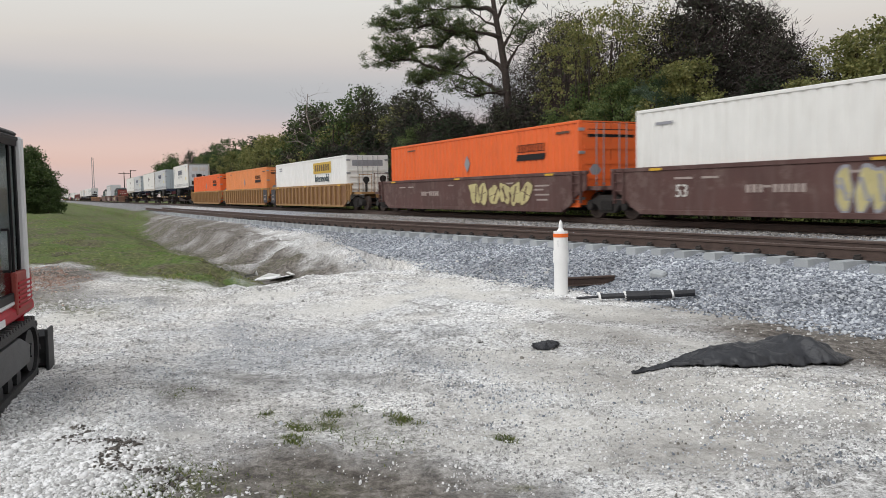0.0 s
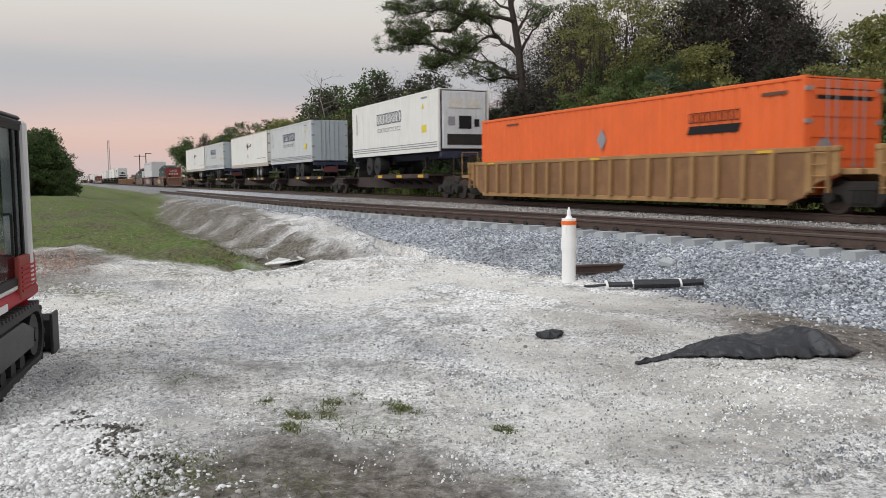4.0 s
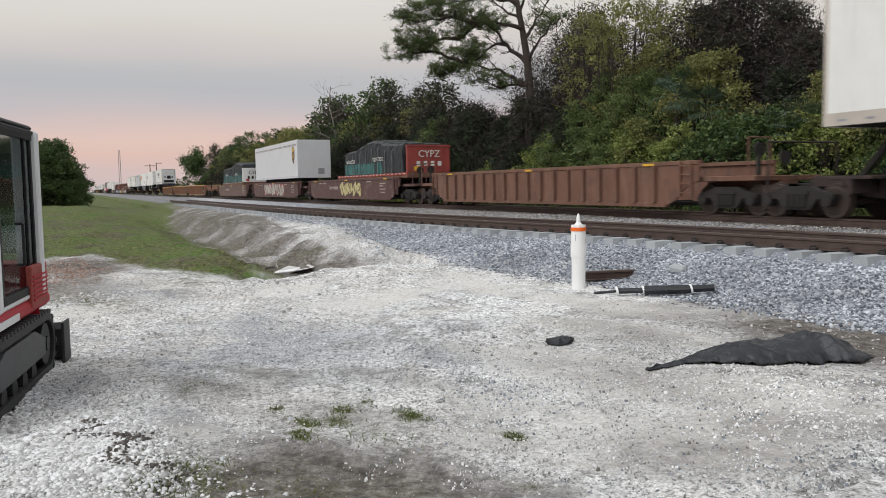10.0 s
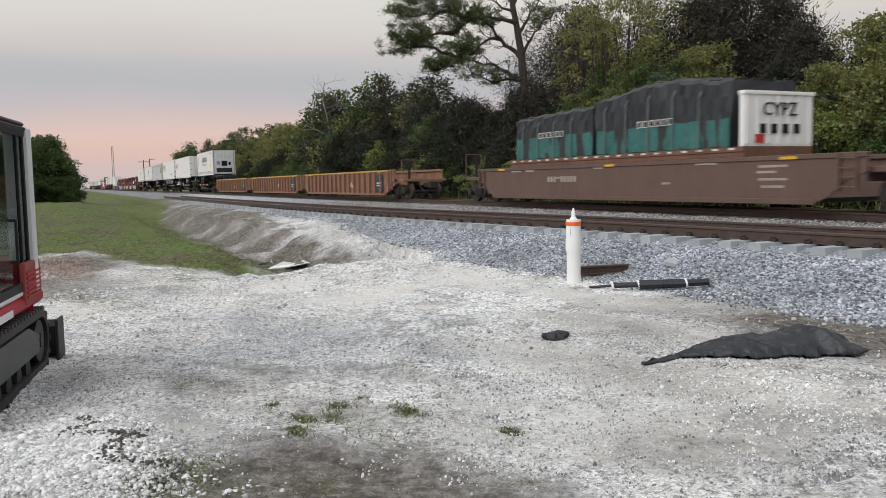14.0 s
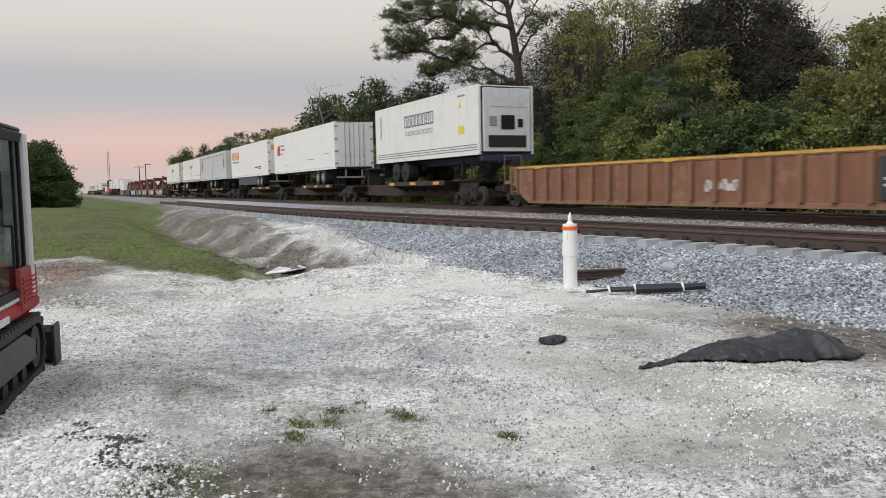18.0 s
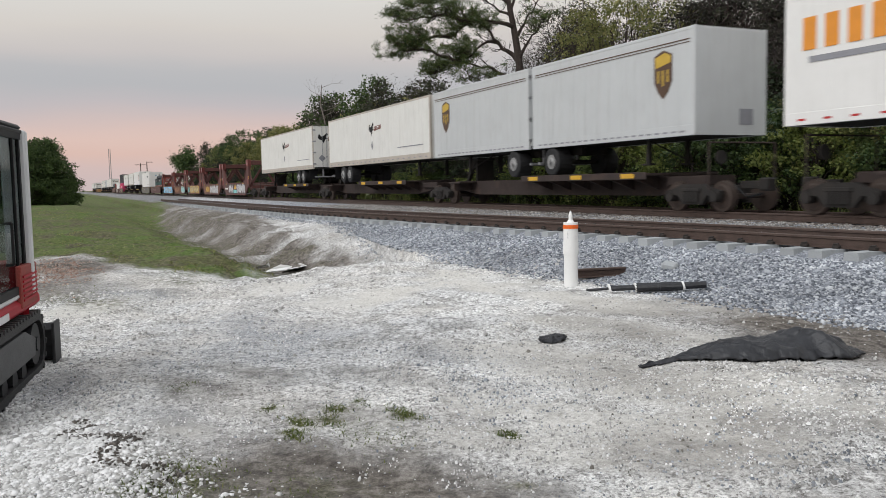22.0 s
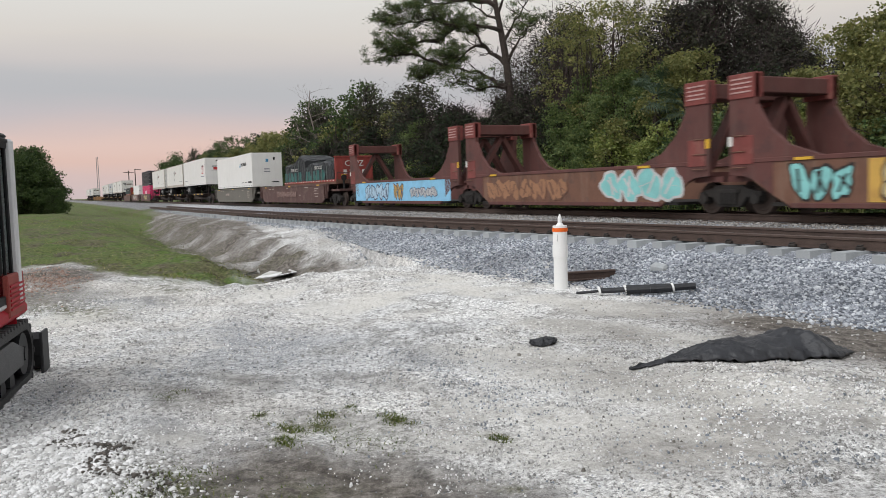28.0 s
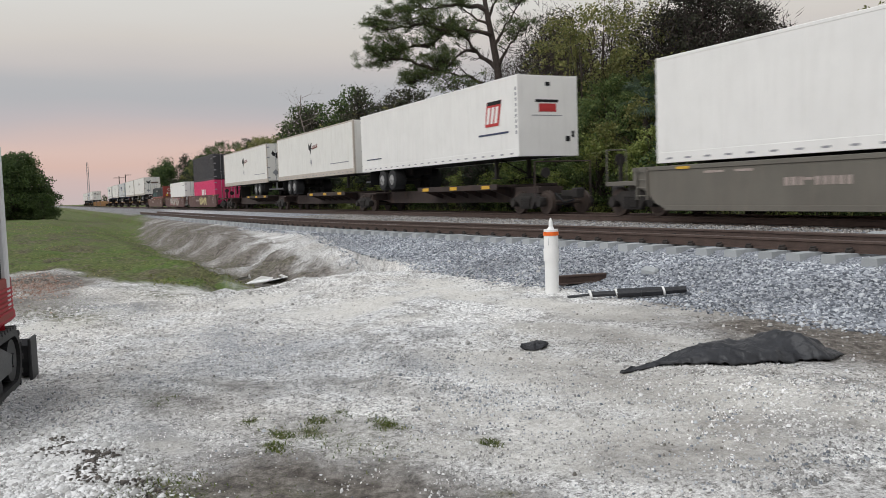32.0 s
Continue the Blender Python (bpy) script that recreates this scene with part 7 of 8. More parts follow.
def pebbles(name, label, P, size, material, seed, spread=0.4):
    """Small low stones, each a five-sided cap, as one mesh."""
    r = np.random.default_rng(seed)
    n = len(P)
    sz = size * r.lognormal(0, spread, n) * 0.5
    a0, stretch = r.uniform(0, 6.28, n), r.uniform(0.6, 1.0, n)
    ang = a0[:, None] + np.arange(5)[None] * 1.2566 + r.uniform(-0.3, 0.3, (n, 5))
    rad = sz[:, None] * r.uniform(0.75, 1.2, (n, 5))
    B = np.stack([rad * np.cos(ang), rad * np.sin(ang) * stretch[:, None], np.full((n, 5), -0.003)], -1)
    T = B * r.uniform(0.45, 0.8, (n, 1, 1))
    T[:, :, 2] = (sz * r.uniform(0.5, 1.1, n))[:, None] * r.uniform(0.7, 1.15, (n, 5))
    V = np.concatenate([B, T], 1) + P[:, None, :]
    i = 10 * np.arange(n)[:, None]
    k5 = np.arange(5)
    nx5 = (k5 + 1) % 5
    F = np.concatenate([np.stack([i + k5, i + nx5, i + 5 + nx5], -1).reshape(-1, 3), np.stack([i + k5, i + 5 + nx5, i + 5 + k5], -1).reshape(-1, 3),
                        np.concatenate([i + 5, i + 6, i + 7], 1), np.concatenate([i + 5, i + 7, i + 8], 1), np.concatenate([i + 5, i + 8, i + 9], 1)])
    return tagged(new(name, raw(name, V.reshape(-1, 3), F, material)), label, "gravel", kind="stuff")


def yard_points(n, seed):
    """Places over the yard, closer together near the eye."""
    r = np.random.default_rng(seed)
    return -1.9 - 12.2 * r.random(n) ** 1.5, r.uniform(0.2, 9.3, n) + 0.0, r.random(n)


def spot(x, y, cx, cy, rx_, ry_):
    return np.exp(-(((x - cx) / rx_) ** 2 + ((y - cy) / ry_) ** 2))


SMOOTH = [(-8.5, 6.6, 2.6, 0.9), (-7.0, 7.6, 1.6, 0.6), (-10.2, 4.9, 1.6, 0.9), (-5.6, 2.4, 0.5, 0.3), (-4.95, 1.75, 0.5, 0.25), (-12.0, 1.3, 1.1, 0.5)]
STONY = [(-4.6, 6.0, 1.7, 0.5), (-3.3, 5.8, 1.0, 0.7), (-3.0, 4.2, 0.5, 0.4), (-2.7, 4.9, 0.8, 0.6), (-4.6, 4.4, 0.9, 0.4), (-8.2, 3.1, 1.6, 0.8), (-6.6, 1.1, 1.0, 0.5), (-6.0, 4.4, 0.9, 0.5), (-3.4, 3.4, 0.4, 0.3), (-9.4, 7.4, 1.2, 0.4)]
MUDDY = [(-3.2, 2.35, 1.0, 0.55), (-4.9, 8.2, 2.0, 0.7)]
px_, py_, pr_ = yard_points(165000, 21)
dens = 0.26 + 0.85 * lumps(px_, py_, 0.9, 3.0) + 0.45 * lumps(px_, py_, 0.25, 5.0)
for q_ in SMOOTH:
    dens = dens - 0.9 * spot(px_, py_, *q_)
for q_ in STONY:
    dens = dens + 0.55 * spot(px_, py_, *q_)
for q_ in MUDDY:
    dens = dens - 1.1 * spot(px_, py_, *q_)
k = pr_ < np.clip(0.75 * dens, 0.015, 0.8) * (0.22 + 0.78 * sm((px_ + 8.5) / 4.5))
pebbles("yard_gravel", "small white and grey limerock stones strewn on the yard", on_ground(px_[k], py_[k], 0.0), 0.0135, YARD, 5, 0.36)
px_, py_, pr_ = yard_points(95000, 22)
blue = 0.10 + 0.25 * lumps(px_, py_, 0.5, 8.0)
for q_ in ((-8.3, 3.1, 1.6, 0.75), (-7.2, 1.95, 0.5, 0.25), (-6.7, 1.0, 0.8, 0.4), (-13.4, 2.1, 1.6, 0.6), (-6.0, 4.3, 0.9, 0.4), (-4.6, 4.3, 0.7, 0.4)):
    blue = blue + 0.85 * spot(px_, py_, *q_)
for q_ in SMOOTH + MUDDY:
    blue = blue - 0.6 * spot(px_, py_, *q_)
k = pr_ < np.clip(blue, 0.02, 0.85) * (0.45 + 0.55 * sm((px_ + 8.5) / 4.5))
pebbles("yard_pebbles", "blue-grey pebbles strewn on the yard", on_ground(px_[k], py_[k], 0.0), 0.014, island("pebble_grey", [(0.10, 0.112, 0.128), (0.18, 0.197, 0.22), (0.29, 0.31, 0.335), (0.45, 0.47, 0.488), (0.68, 0.69, 0.70)], 0.88), 6, 0.34)
px_, py_, pr_ = yard_points(11000, 23)
k = pr_ < 0.02 + 0.5 * lumps(px_, py_, 0.8, 15.0) + 0.05 * (-2 - px_) - 0.5 * spot(px_, py_, *MUDDY[0]) - 0.5 * spot(px_, py_, *SMOOTH[0]) - 0.5 * spot(px_, py_, *SMOOTH[2])
pebbles("loose_stones", "larger white limerock stones lying loose", on_ground(px_, py_, 0.0)[k], (0.014 + 0.0026 * (-2 - px_))[k], island("loose_stone", [(0.22, 0.215, 0.205), (0.36, 0.352, 0.336), (0.47, 0.46, 0.44), (0.54, 0.53, 0.508), (0.61, 0.60, 0.578)], 0.9), 7, 0.35)
# dark-coloured crumbs added to imitate the small shadows beside stones
px_, py_, pr_ = yard_points(12000, 24)
k = pr_ < np.clip(0.25 + 0.6 * lumps(px_, py_, 0.35, 13.0), 0.02, 0.7)
pebbles("dark_crumbs", "dark crumbs standing in for shade between the yard stones", on_ground(px_[k], py_[k], 0.0), 0.0125, island("shade_crumb", [(0.10, 0.092, 0.08), (0.16, 0.148, 0.13), (0.24, 0.225, 0.20)], 0.95), 12, 0.4)
bx_, by_ = rg.normal(-18.2, 1.3, 2600), rg.normal(0.9, 0.35, 2600)
pebbles("brick_rubble", "crushed reddish rubble at the yard's edge", on_ground(bx_, by_, 0.0), 0.032, BRICK, 14, 0.4)
n_ = 9500
cx_ = rg.normal(-4.75, 0.62, n_)
cy_ = 1.0 + 0.25 * (cx_ + 4.75) + rg.normal(0, 0.25, n_)
scatter("limerock_rubble", "white limerock rubble heap", "gravel", on_ground(cx_, cy_, 0.0), 0.019, island("rubble_stone", [(0.34, 0.335, 0.325), (0.54, 0.535, 0.52), (0.70, 0.695, 0.685), (0.80, 0.795, 0.79)], 0.9), 0.8, 8, 0.42)
n_ = 500
cx_ = rg.normal(-4.6, 0.42, n_)
cy_ = 1.28 + 0.3 * (cx_ + 4.6) + 0.12 * np.sin(cx_ * 9) + rg.normal(0, 0.05, n_)
scatter("mud_clods", "dark mud clods on the white rubble", "soil", on_ground(cx_, cy_, 0.008), 0.017, MUD, 0.8, 9)
ex_ = rg.uniform(-6.9, -2.2, 2600)
scatter("edge_rubble", "pale stones in a ridge past the black sheet", "gravel", on_ground(ex_, 5.9 + 0.12 * (ex_ + 4) + rg.normal(0, 0.32, 2600), -0.002), 0.019, LIME, 0.75, 10)


def blades(name, label, x, y, h, material, seed, w=0.012, lean=0.5):
    """Grass blades as bent triangles pairs."""
    r = np.random.default_rng(seed)
    n = len(x)
    P = on_ground(x, y, -0.01)
    a = r.uniform(0, 6.28, n)
    hh = h * r.lognormal(0, 0.35, n)
    d = np.stack([np.cos(a), np.sin(a), np.zeros(n)], -1)
    sd = np.stack([-np.sin(a), np.cos(a), np.zeros(n)], -1) * w
    mid = P + d * (lean * hh * 0.3)[:, None] + np.array([0, 0, 1]) * (hh * 0.6)[:, None]
    tip = P + d * (lean * hh)[:, None] + np.array([0, 0, 1]) * hh[:, None]
    V = np.stack([P - sd, P + sd, mid + sd * 0.7, mid - sd * 0.7, tip], 1)
    i = 5 * np.arange(n)[:, None]
    F = np.concatenate([i + np.array([[0, 1, 2]]), i + np.array([[0, 2, 3]]), i + np.array([[3, 2, 4]])])
    return tagged(new(name, raw(name, V.reshape(-1, 3), F, material)), label, "grass", kind="stuff")


n_ = 46000
x_ = -15.5 - 48 * rg.random(n_) ** 1.5
y_ = rg.uniform(-9, 6.6, n_)
k = (x_ < -16.8 - 5.0 * sm((2.9 - y_) / 1.6) + 1.2 * lumps(x_, y_, 1.6, 7.0) + 0.8 * (y_ - 3) * (y_ > 3) * 0.5) & (y_ < 5.9 + 3.0 * sm((-42 - x_) / 30) + 0.5 * lumps(x_, y_, 1.6, 7.0))
k &= rg.random(n_) < np.clip(-0.05 + 1.5 * lumps(x_, y_, 1.3, 31.0), 0.02, 0.9)
blades("meadow_grass", "rough green and straw grass on the bank", x_[k], y_[k], 0.045, GRASS, 3, 0.013, 1.6)
n_ = 9000
x_ = -15 - 30 * rg.random(n_) ** 1.3
y_ = 6.0 + rg.normal(0, 0.7, n_) + 0.02 * (-15 - x_)
k = rg.random(n_) < np.clip(0.3 + 0.9 * lumps(x_, y_, 0.7, 33.0), 0, 1)
blades("ditch_weeds", "dull green weeds along the ditch", x_[k], y_[k], 0.05, island("weed_blades", [(0.06, 0.066, 0.03), (0.09, 0.096, 0.042), (0.13, 0.118, 0.066), (0.17, 0.145, 0.10)], 0.85, 0.2), 8, 0.008, 1.6)
wx, wy = [], []
for cx, cy, r, c in ((-4.49, 3.3, 0.10, 420), (-4.77, 2.56, 0.10, 420), (-4.43, 2.45, 0.08, 380), (-4.93, 3.12, 0.06, 160), (-4.9, 2.9, 0.07, 160), (-3.64, 3.71, 0.06, 220), (-4.7, 2.77, 0.10, 300), (-5.23, 2.47, 0.06, 140), (-3.9, 1.65, 0.24, 1100), (-3.7, 1.4, 0.2, 700), (-4.2, 2.9, 0.35, 300), (-3.4, 2.2, 0.3, 200), (-15.2, 0.9, 1.0, 900), (-13.5, 1.6, 0.9, 500), (-6.3, 1.95, 0.12, 120)):
    wx.append(rg.normal(cx, r, c))
    wy.append(rg.normal(cy, r * 0.6, c))
blades("yard_weeds", "low green weeds in the gravel", np.concatenate(wx), np.concatenate(wy), 0.018, island("weed_green", [(0.06, 0.085, 0.025), (0.09, 0.12, 0.032), (0.13, 0.155, 0.045), (0.17, 0.17, 0.07)], 0.8, 0.3), 5, 0.005, 1.0)
n_ = 9000
x_ = rg.uniform(-70, -3, n_)
blades("trackside_grass", "pale grass beyond the train", x_, rg.uniform(21.6, 25, n_), 0.5, GRASS, 6, 0.03)


# ---- trees ----
def branch_mesh(m, p, d, L, r, depth, rnd, tips, spread=0.7, up=0.15, n=5):
    """A limb of bent, tapering pieces that forks; tips collects the ends."""
    segs = 3
    for i in range(segs):
        d2 = (d + Vector((rnd.uniform(-1, 1), rnd.uniform(-1, 1), rnd.uniform(-0.6, 1))) * 0.16 + Vector((0, 0, up * 0.3))).normalized()
        q = p + d2 * (L / segs)
        r2 = r * 0.84
        m.cyl(p, q, r, r2, n)
        p, d, r = q, d2, r2
        if depth <= 1:
            tips.append(p.copy())
    if depth <= 0:
        tips.append(p.copy())
        return
    for k in range(rnd.choice((2, 3, 3))):
        a = rnd.uniform(0, 6.28)
        o = d.orthogonal().normalized()
        o = Matrix.Rotation(a, 3, d) @ o
        nd = (d + o * rnd.uniform(spread * 0.6, spread * 1.3) + Vector((0, 0, up))).normalized()
        branch_mesh(m, p, nd, L * rnd.uniform(0.6, 0.82), r * 0.68, depth - 1, rnd, tips, spread, up, max(3, n - 1))


def leaf_cloud(centres, per, radius, size, rg_, squash=0.8, wd=0.36, up=-0.15):
    """Small folded leaves round the centres."""
    C = np.repeat(np.asarray(centres, float), per, axis=0)
    n = len(C)
    off = rg_.normal(size=(n, 3)) * radius * 0.55
    off[:, 2] *= squash
    P = C + off
    u = rg_.normal(size=(n, 3))
    u[:, 2] = u[:, 2] * 0.6 + up
    u /= np.linalg.norm(u, axis=1)[:, None]
    w = np.cross(u, rg_.normal(size=(n, 3)))
    w /= np.linalg.norm(w, axis=1)[:, None]
    s = size * rg_.uniform(0.6, 1.35, n)[:, None]
    tip = P + u * s
    mid = P + u * s * 0.5
    nrm = np.cross(u, w)
    V = np.stack([P, mid + w * s * wd + nrm * s * 0.06, tip, mid - w * s * wd + nrm * s * 0.06], 1)
    i = 4 * np.arange(n)[:, None]
    F = np.concatenate([i + np.array([[0, 1, 2]]), i + np.array([[0, 2, 3]])], 1).reshape(-1, 3)
    return V.reshape(-1, 3), F




def tree(kind, seed, x, y, h, leafmat, label, barkmat=None, per=70, leaf=0.26, base=0.3, spread=0.75, depth=3, lean=(0, 0), cat="tree", rad=0.75, name="tree"):
    rnd, rg_ = random.Random(seed), np.random.default_rng(seed)
    ob = thing(name, label, cat, m=pose(x, y, gz(x, y) - 0.05))
    m, tips = Mesh(), []
    p, d = Vector((0, 0, 0)), Vector((lean[0], lean[1], 1)).normalized()
    r = h * 0.018 + 0.03
    trunk_h = h * base
    for i in range(4):
        d2 = (d + Vector((rnd.uniform(-1, 1), rnd.uniform(-1, 1), 0.6)) * 0.1).normalized()
        q = p + d2 * (trunk_h / 4)
        m.cyl(p, q, r, r * 0.93, 8)
        p, d, r = q, d2, r * 0.93
    if kind == "tall":
        lead, lr = p.copy(), r
        for i in range(5):
            nd = (d + Vector((rnd.uniform(-1, 1), rnd.uniform(-1, 1), 0.9)) * 0.2).normalized()
            q = lead + nd * (h * (1 - base) / 5.2)
            m.cyl(lead, q, lr, lr * 0.72, 7)
            for k in range(3):
                a = rnd.uniform(0, 6.28)
                sd = Vector((math.cos(a), math.sin(a), rnd.uniform(0.1, 0.6))).normalized()
                branch_mesh(m, lead.lerp(q, rnd.random()), sd, h * 0.15 * (1.1 - i * 0.12), lr * 0.5, depth - 2, rnd, tips, spread, 0.12)
            lead, lr = q, lr * 0.72
        tips.append(lead)
    else:
        for k in range(4 if kind == "bush" else 3):
            a = 6.28 * k / 3 + rnd.uniform(-0.5, 0.5)
            nd = (Vector((math.cos(a) * spread, math.sin(a) * spread, 1.0 if kind != "bush" else 0.75))).normalized()
            branch_mesh(m, p, nd, h * (1 - base) * 0.36, r * 0.7, depth - 1, rnd, tips, spread, 0.1)
    part("trunk", m, ob, material=barkmat or BARK)
    if leafmat is not None:
        T = np.array([tuple(t) for t in tips])
        V, F = leaf_cloud(T, per, rad * h / 9, leaf, rg_)
        part("crown", raw("crown", V, F, leafmat), ob)
    return ob



# ---- woods beyond the train ----
def clump_plant(seed, h, w, leafmat, name, label, cat, clumps=40, sub=7, per=13, leaf=0.13, barkmat=None, hollow=0.55, base=0.12, R=0.75, twigs=None, top=0.9):
    """A leafy plant: forked stems, boughs, and on each bough a clump of leaf sprays, with gaps between."""
    rnd, rg_ = random.Random(seed), np.random.default_rng(seed)
    ob = thing(name, label, cat)
    C = []
    lob = [(rnd.uniform(0, 6.28), rnd.uniform(0.1, 0.26), rnd.choice((1, 2, 3))) for _ in range(3)]
    for i in range(clumps):
        a = rnd.uniform(0, 6.28)
        t = rnd.random() ** 0.8
        prof = max(0.22, math.sin(min(1, 0.18 + 0.86 * t) * 3.0)) ** top
        bul = 1 + sum(s * math.sin(k * a + p + 3 * t) for p, s, k in lob)
        r = w * 0.5 * prof * bul * (hollow + (1 - hollow) * rnd.random())
        C.append((r * math.cos(a), r * math.sin(a), h * (base + (0.97 - base) * t) + rnd.uniform(-0.2, 0.2)))
    m = Mesh()
    for k in range(3 if w > h * 0.7 else 2):
        p, r = Vector((rnd.uniform(-.2, .2), rnd.uniform(-.2, .2), 0)), 0.012 * h + 0.02
        for i in range(5):
            q = p + Vector((rnd.uniform(-1, 1) * w * 0.08, rnd.uniform(-1, 1) * w * 0.08, h * 0.16))
            m.cyl(p, q, r, r * 0.8, 6)
            p, r = q, r * 0.8
    for c in C:
        z = c[2] * 0.6
        k = Vector((c[0] * 0.45, c[1] * 0.45, z + (c[2] - z) * 0.4 + rnd.uniform(-0.2, 0.2)))
        m.cyl((c[0] * 0.1, c[1] * 0.1, z), k, 0.005 * h + 0.01, 0.02, 4)
        m.cyl(k, c, 0.02, 0.008, 3)
    part("trunk", m, ob, material=barkmat or BARK)
    A = np.repeat(np.array(C), sub, axis=0)
    d = rg_.normal(size=A.shape)
    d /= np.linalg.norm(d, axis=1)[:, None]
    S = A + d * R * rg_.uniform(0.35, 1.1, len(A))[:, None] * np.array([1, 1, 0.7])
    V, F = leaf_cloud(S, per, R * 0.42, leaf, rg_, 0.7)
    part("crown", raw("crown", V, F, leafmat), ob)
    if twigs:
        V, F = leaf_cloud(S, 5, R * 0.9, 0.55, rg_, 1.0, wd=0.008, up=0.6)
        part("twig_spray", raw("twig_spray", V, F, twigs), ob)
    return ob


WOOD = {}


def plant(key, x, y, make, size=1.0):
    """Plants the first of a kind, then copies of it, each turned and grown a little differently."""
    m = pose(x, y, gz(x, y) - 0.1, 0, 0, rw.uniform(0, 360)) @ Matrix.Diagonal((size * rw.uniform(0.92, 1.1), size * rw.uniform(0.92, 1.1), size, 1))
    if key not in WOOD:
        WOOD[key] = make()
        WOOD[key].matrix_basis = m
        return WOOD[key]
    return copy_thing(WOOD[key], m)


rw = random.Random(77)
TWIG = island("bare_twigs", [(0.030, 0.022, 0.021), (0.048, 0.036, 0.033), (0.075, 0.06, 0.053)], 0.9)
KINDS = {
    "shrub_yellow": lambda: clump_plant(201, 4.0, 3.6, LEAFY, "shrub", "yellow-green leafy shrub beyond the tracks", "shrub", 54, 8, 16, 0.115, R=0.46),
    "shrub_bright": lambda: clump_plant(202, 4.6, 3.6, LEAFM, "shrub", "fresh green leafy shrub beyond the tracks", "shrub", 60, 8, 16, 0.12, R=0.46),
    "shrub_green": lambda: clump_plant(203, 3.6, 3.8, LEAF, "shrub", "dense green shrub beyond the tracks", "shrub", 58, 8, 16, 0.115, R=0.46),
    "shrub_dark": lambda: clump_plant(204, 4.4, 3.6, LEAFD, "shrub", "dark tangled shrub beyond the tracks", "shrub", 52, 7, 14, 0.13, R=0.52, twigs=TWIG),
    "mid_green": lambda: clump_plant(301, 8.6, 5.4, LEAFM, "understory_tree", "broad green understory tree", "tree", 95, 9, 18, 0.135, R=0.62),
    "mid_dark": lambda: clump_plant(302, 7.4, 5.0, LEAFD, "understory_tree", "dark dense understory tree", "tree", 78, 8, 14, 0.16, R=0.66, twigs=TWIG),
    "mid_wine": lambda: clump_plant(303, 7.6, 5.0, LEAFW, "understory_tree", "dull brownish twiggy understory tree", "tree", 72, 7, 11, 0.15, R=0.72, twigs=TWIG),
    "mid_olive": lambda: clump_plant(304, 7.4, 5.2, LEAFO, "understory_tree", "olive-yellow leafy understory tree", "tree", 90, 9, 16, 0.13, R=0.58),
    "tall_twiggy": lambda: clump_plant(401, 12.0, 6.0, LEAFX, "woodland_tree", "tall dark dusky twiggy woodland tree", "tree", 150, 8, 13, 0.15, R=0.85, base=0.3, twigs=TWIG, barkmat=BARKWINE),
    "tall_bare": lambda: clump_plant(402, 12.4, 5.6, LEAFW, "thin_tree", "thin half-bare tree with fine twigs", "tree", 80, 5, 4, 0.14, R=1.0, base=0.3, twigs=TWIG, barkmat=BARKWINE),
    "tall_yellow": lambda: clump_plant(403, 12.0, 5.0, LEAFO, "thin_tree", "thin tree with sparse yellow-green leaf sprays", "tree", 36, 6, 13, 0.14, R=0.55, base=0.34, barkmat=BARK),
    "far_green": lambda: clump_plant(404, 10.6, 6.4, LEAF, "woodland_tree", "tall green woodland tree with uneven crown", "tree", 70, 7, 9, 0.25, R=0.85, base=0.15),
    "far_wine": lambda: clump_plant(405, 10.8, 6.2, LEAFW, "woodland_tree", "tall dull brownish woodland tree", "tree", 66, 7, 8, 0.25, R=0.9, base=0.15, twigs=TWIG),
    "far_dark": lambda: clump_plant(406, 10.2, 6.2, LEAFD, "woodland_tree", "tall dark woodland tree with uneven crown", "tree", 70, 7, 9, 0.25, R=0.85, base=0.15),
    "far_olive": lambda: clump_plant(407, 9.6, 5.8, LEAFO, "woodland_tree", "olive-green feathery woodland tree", "tree", 60, 7, 9, 0.24, R=0.75, base=0.15),
}


def wood(kind, x, y, size=1.0):
    return plant(kind, x, y, KINDS[kind], size)


# the near edge of the woods: shrubs along the line
for i in range(31):
    x = -9 - i * 1.65 + rw.uniform(-0.5, 0.5)
    k_ = rw.choice(("shrub_yellow", "shrub_bright", "shrub_bright", "shrub_green")) if x > -40 else rw.choice(("shrub_green", "shrub_dark", "shrub_dark", "shrub_yellow"))
    wood(k_, x, 23.7 + rw.uniform(0, 1.4), rw.uniform(0.82, 1.15) * (1 if x > -40 else 0.85))
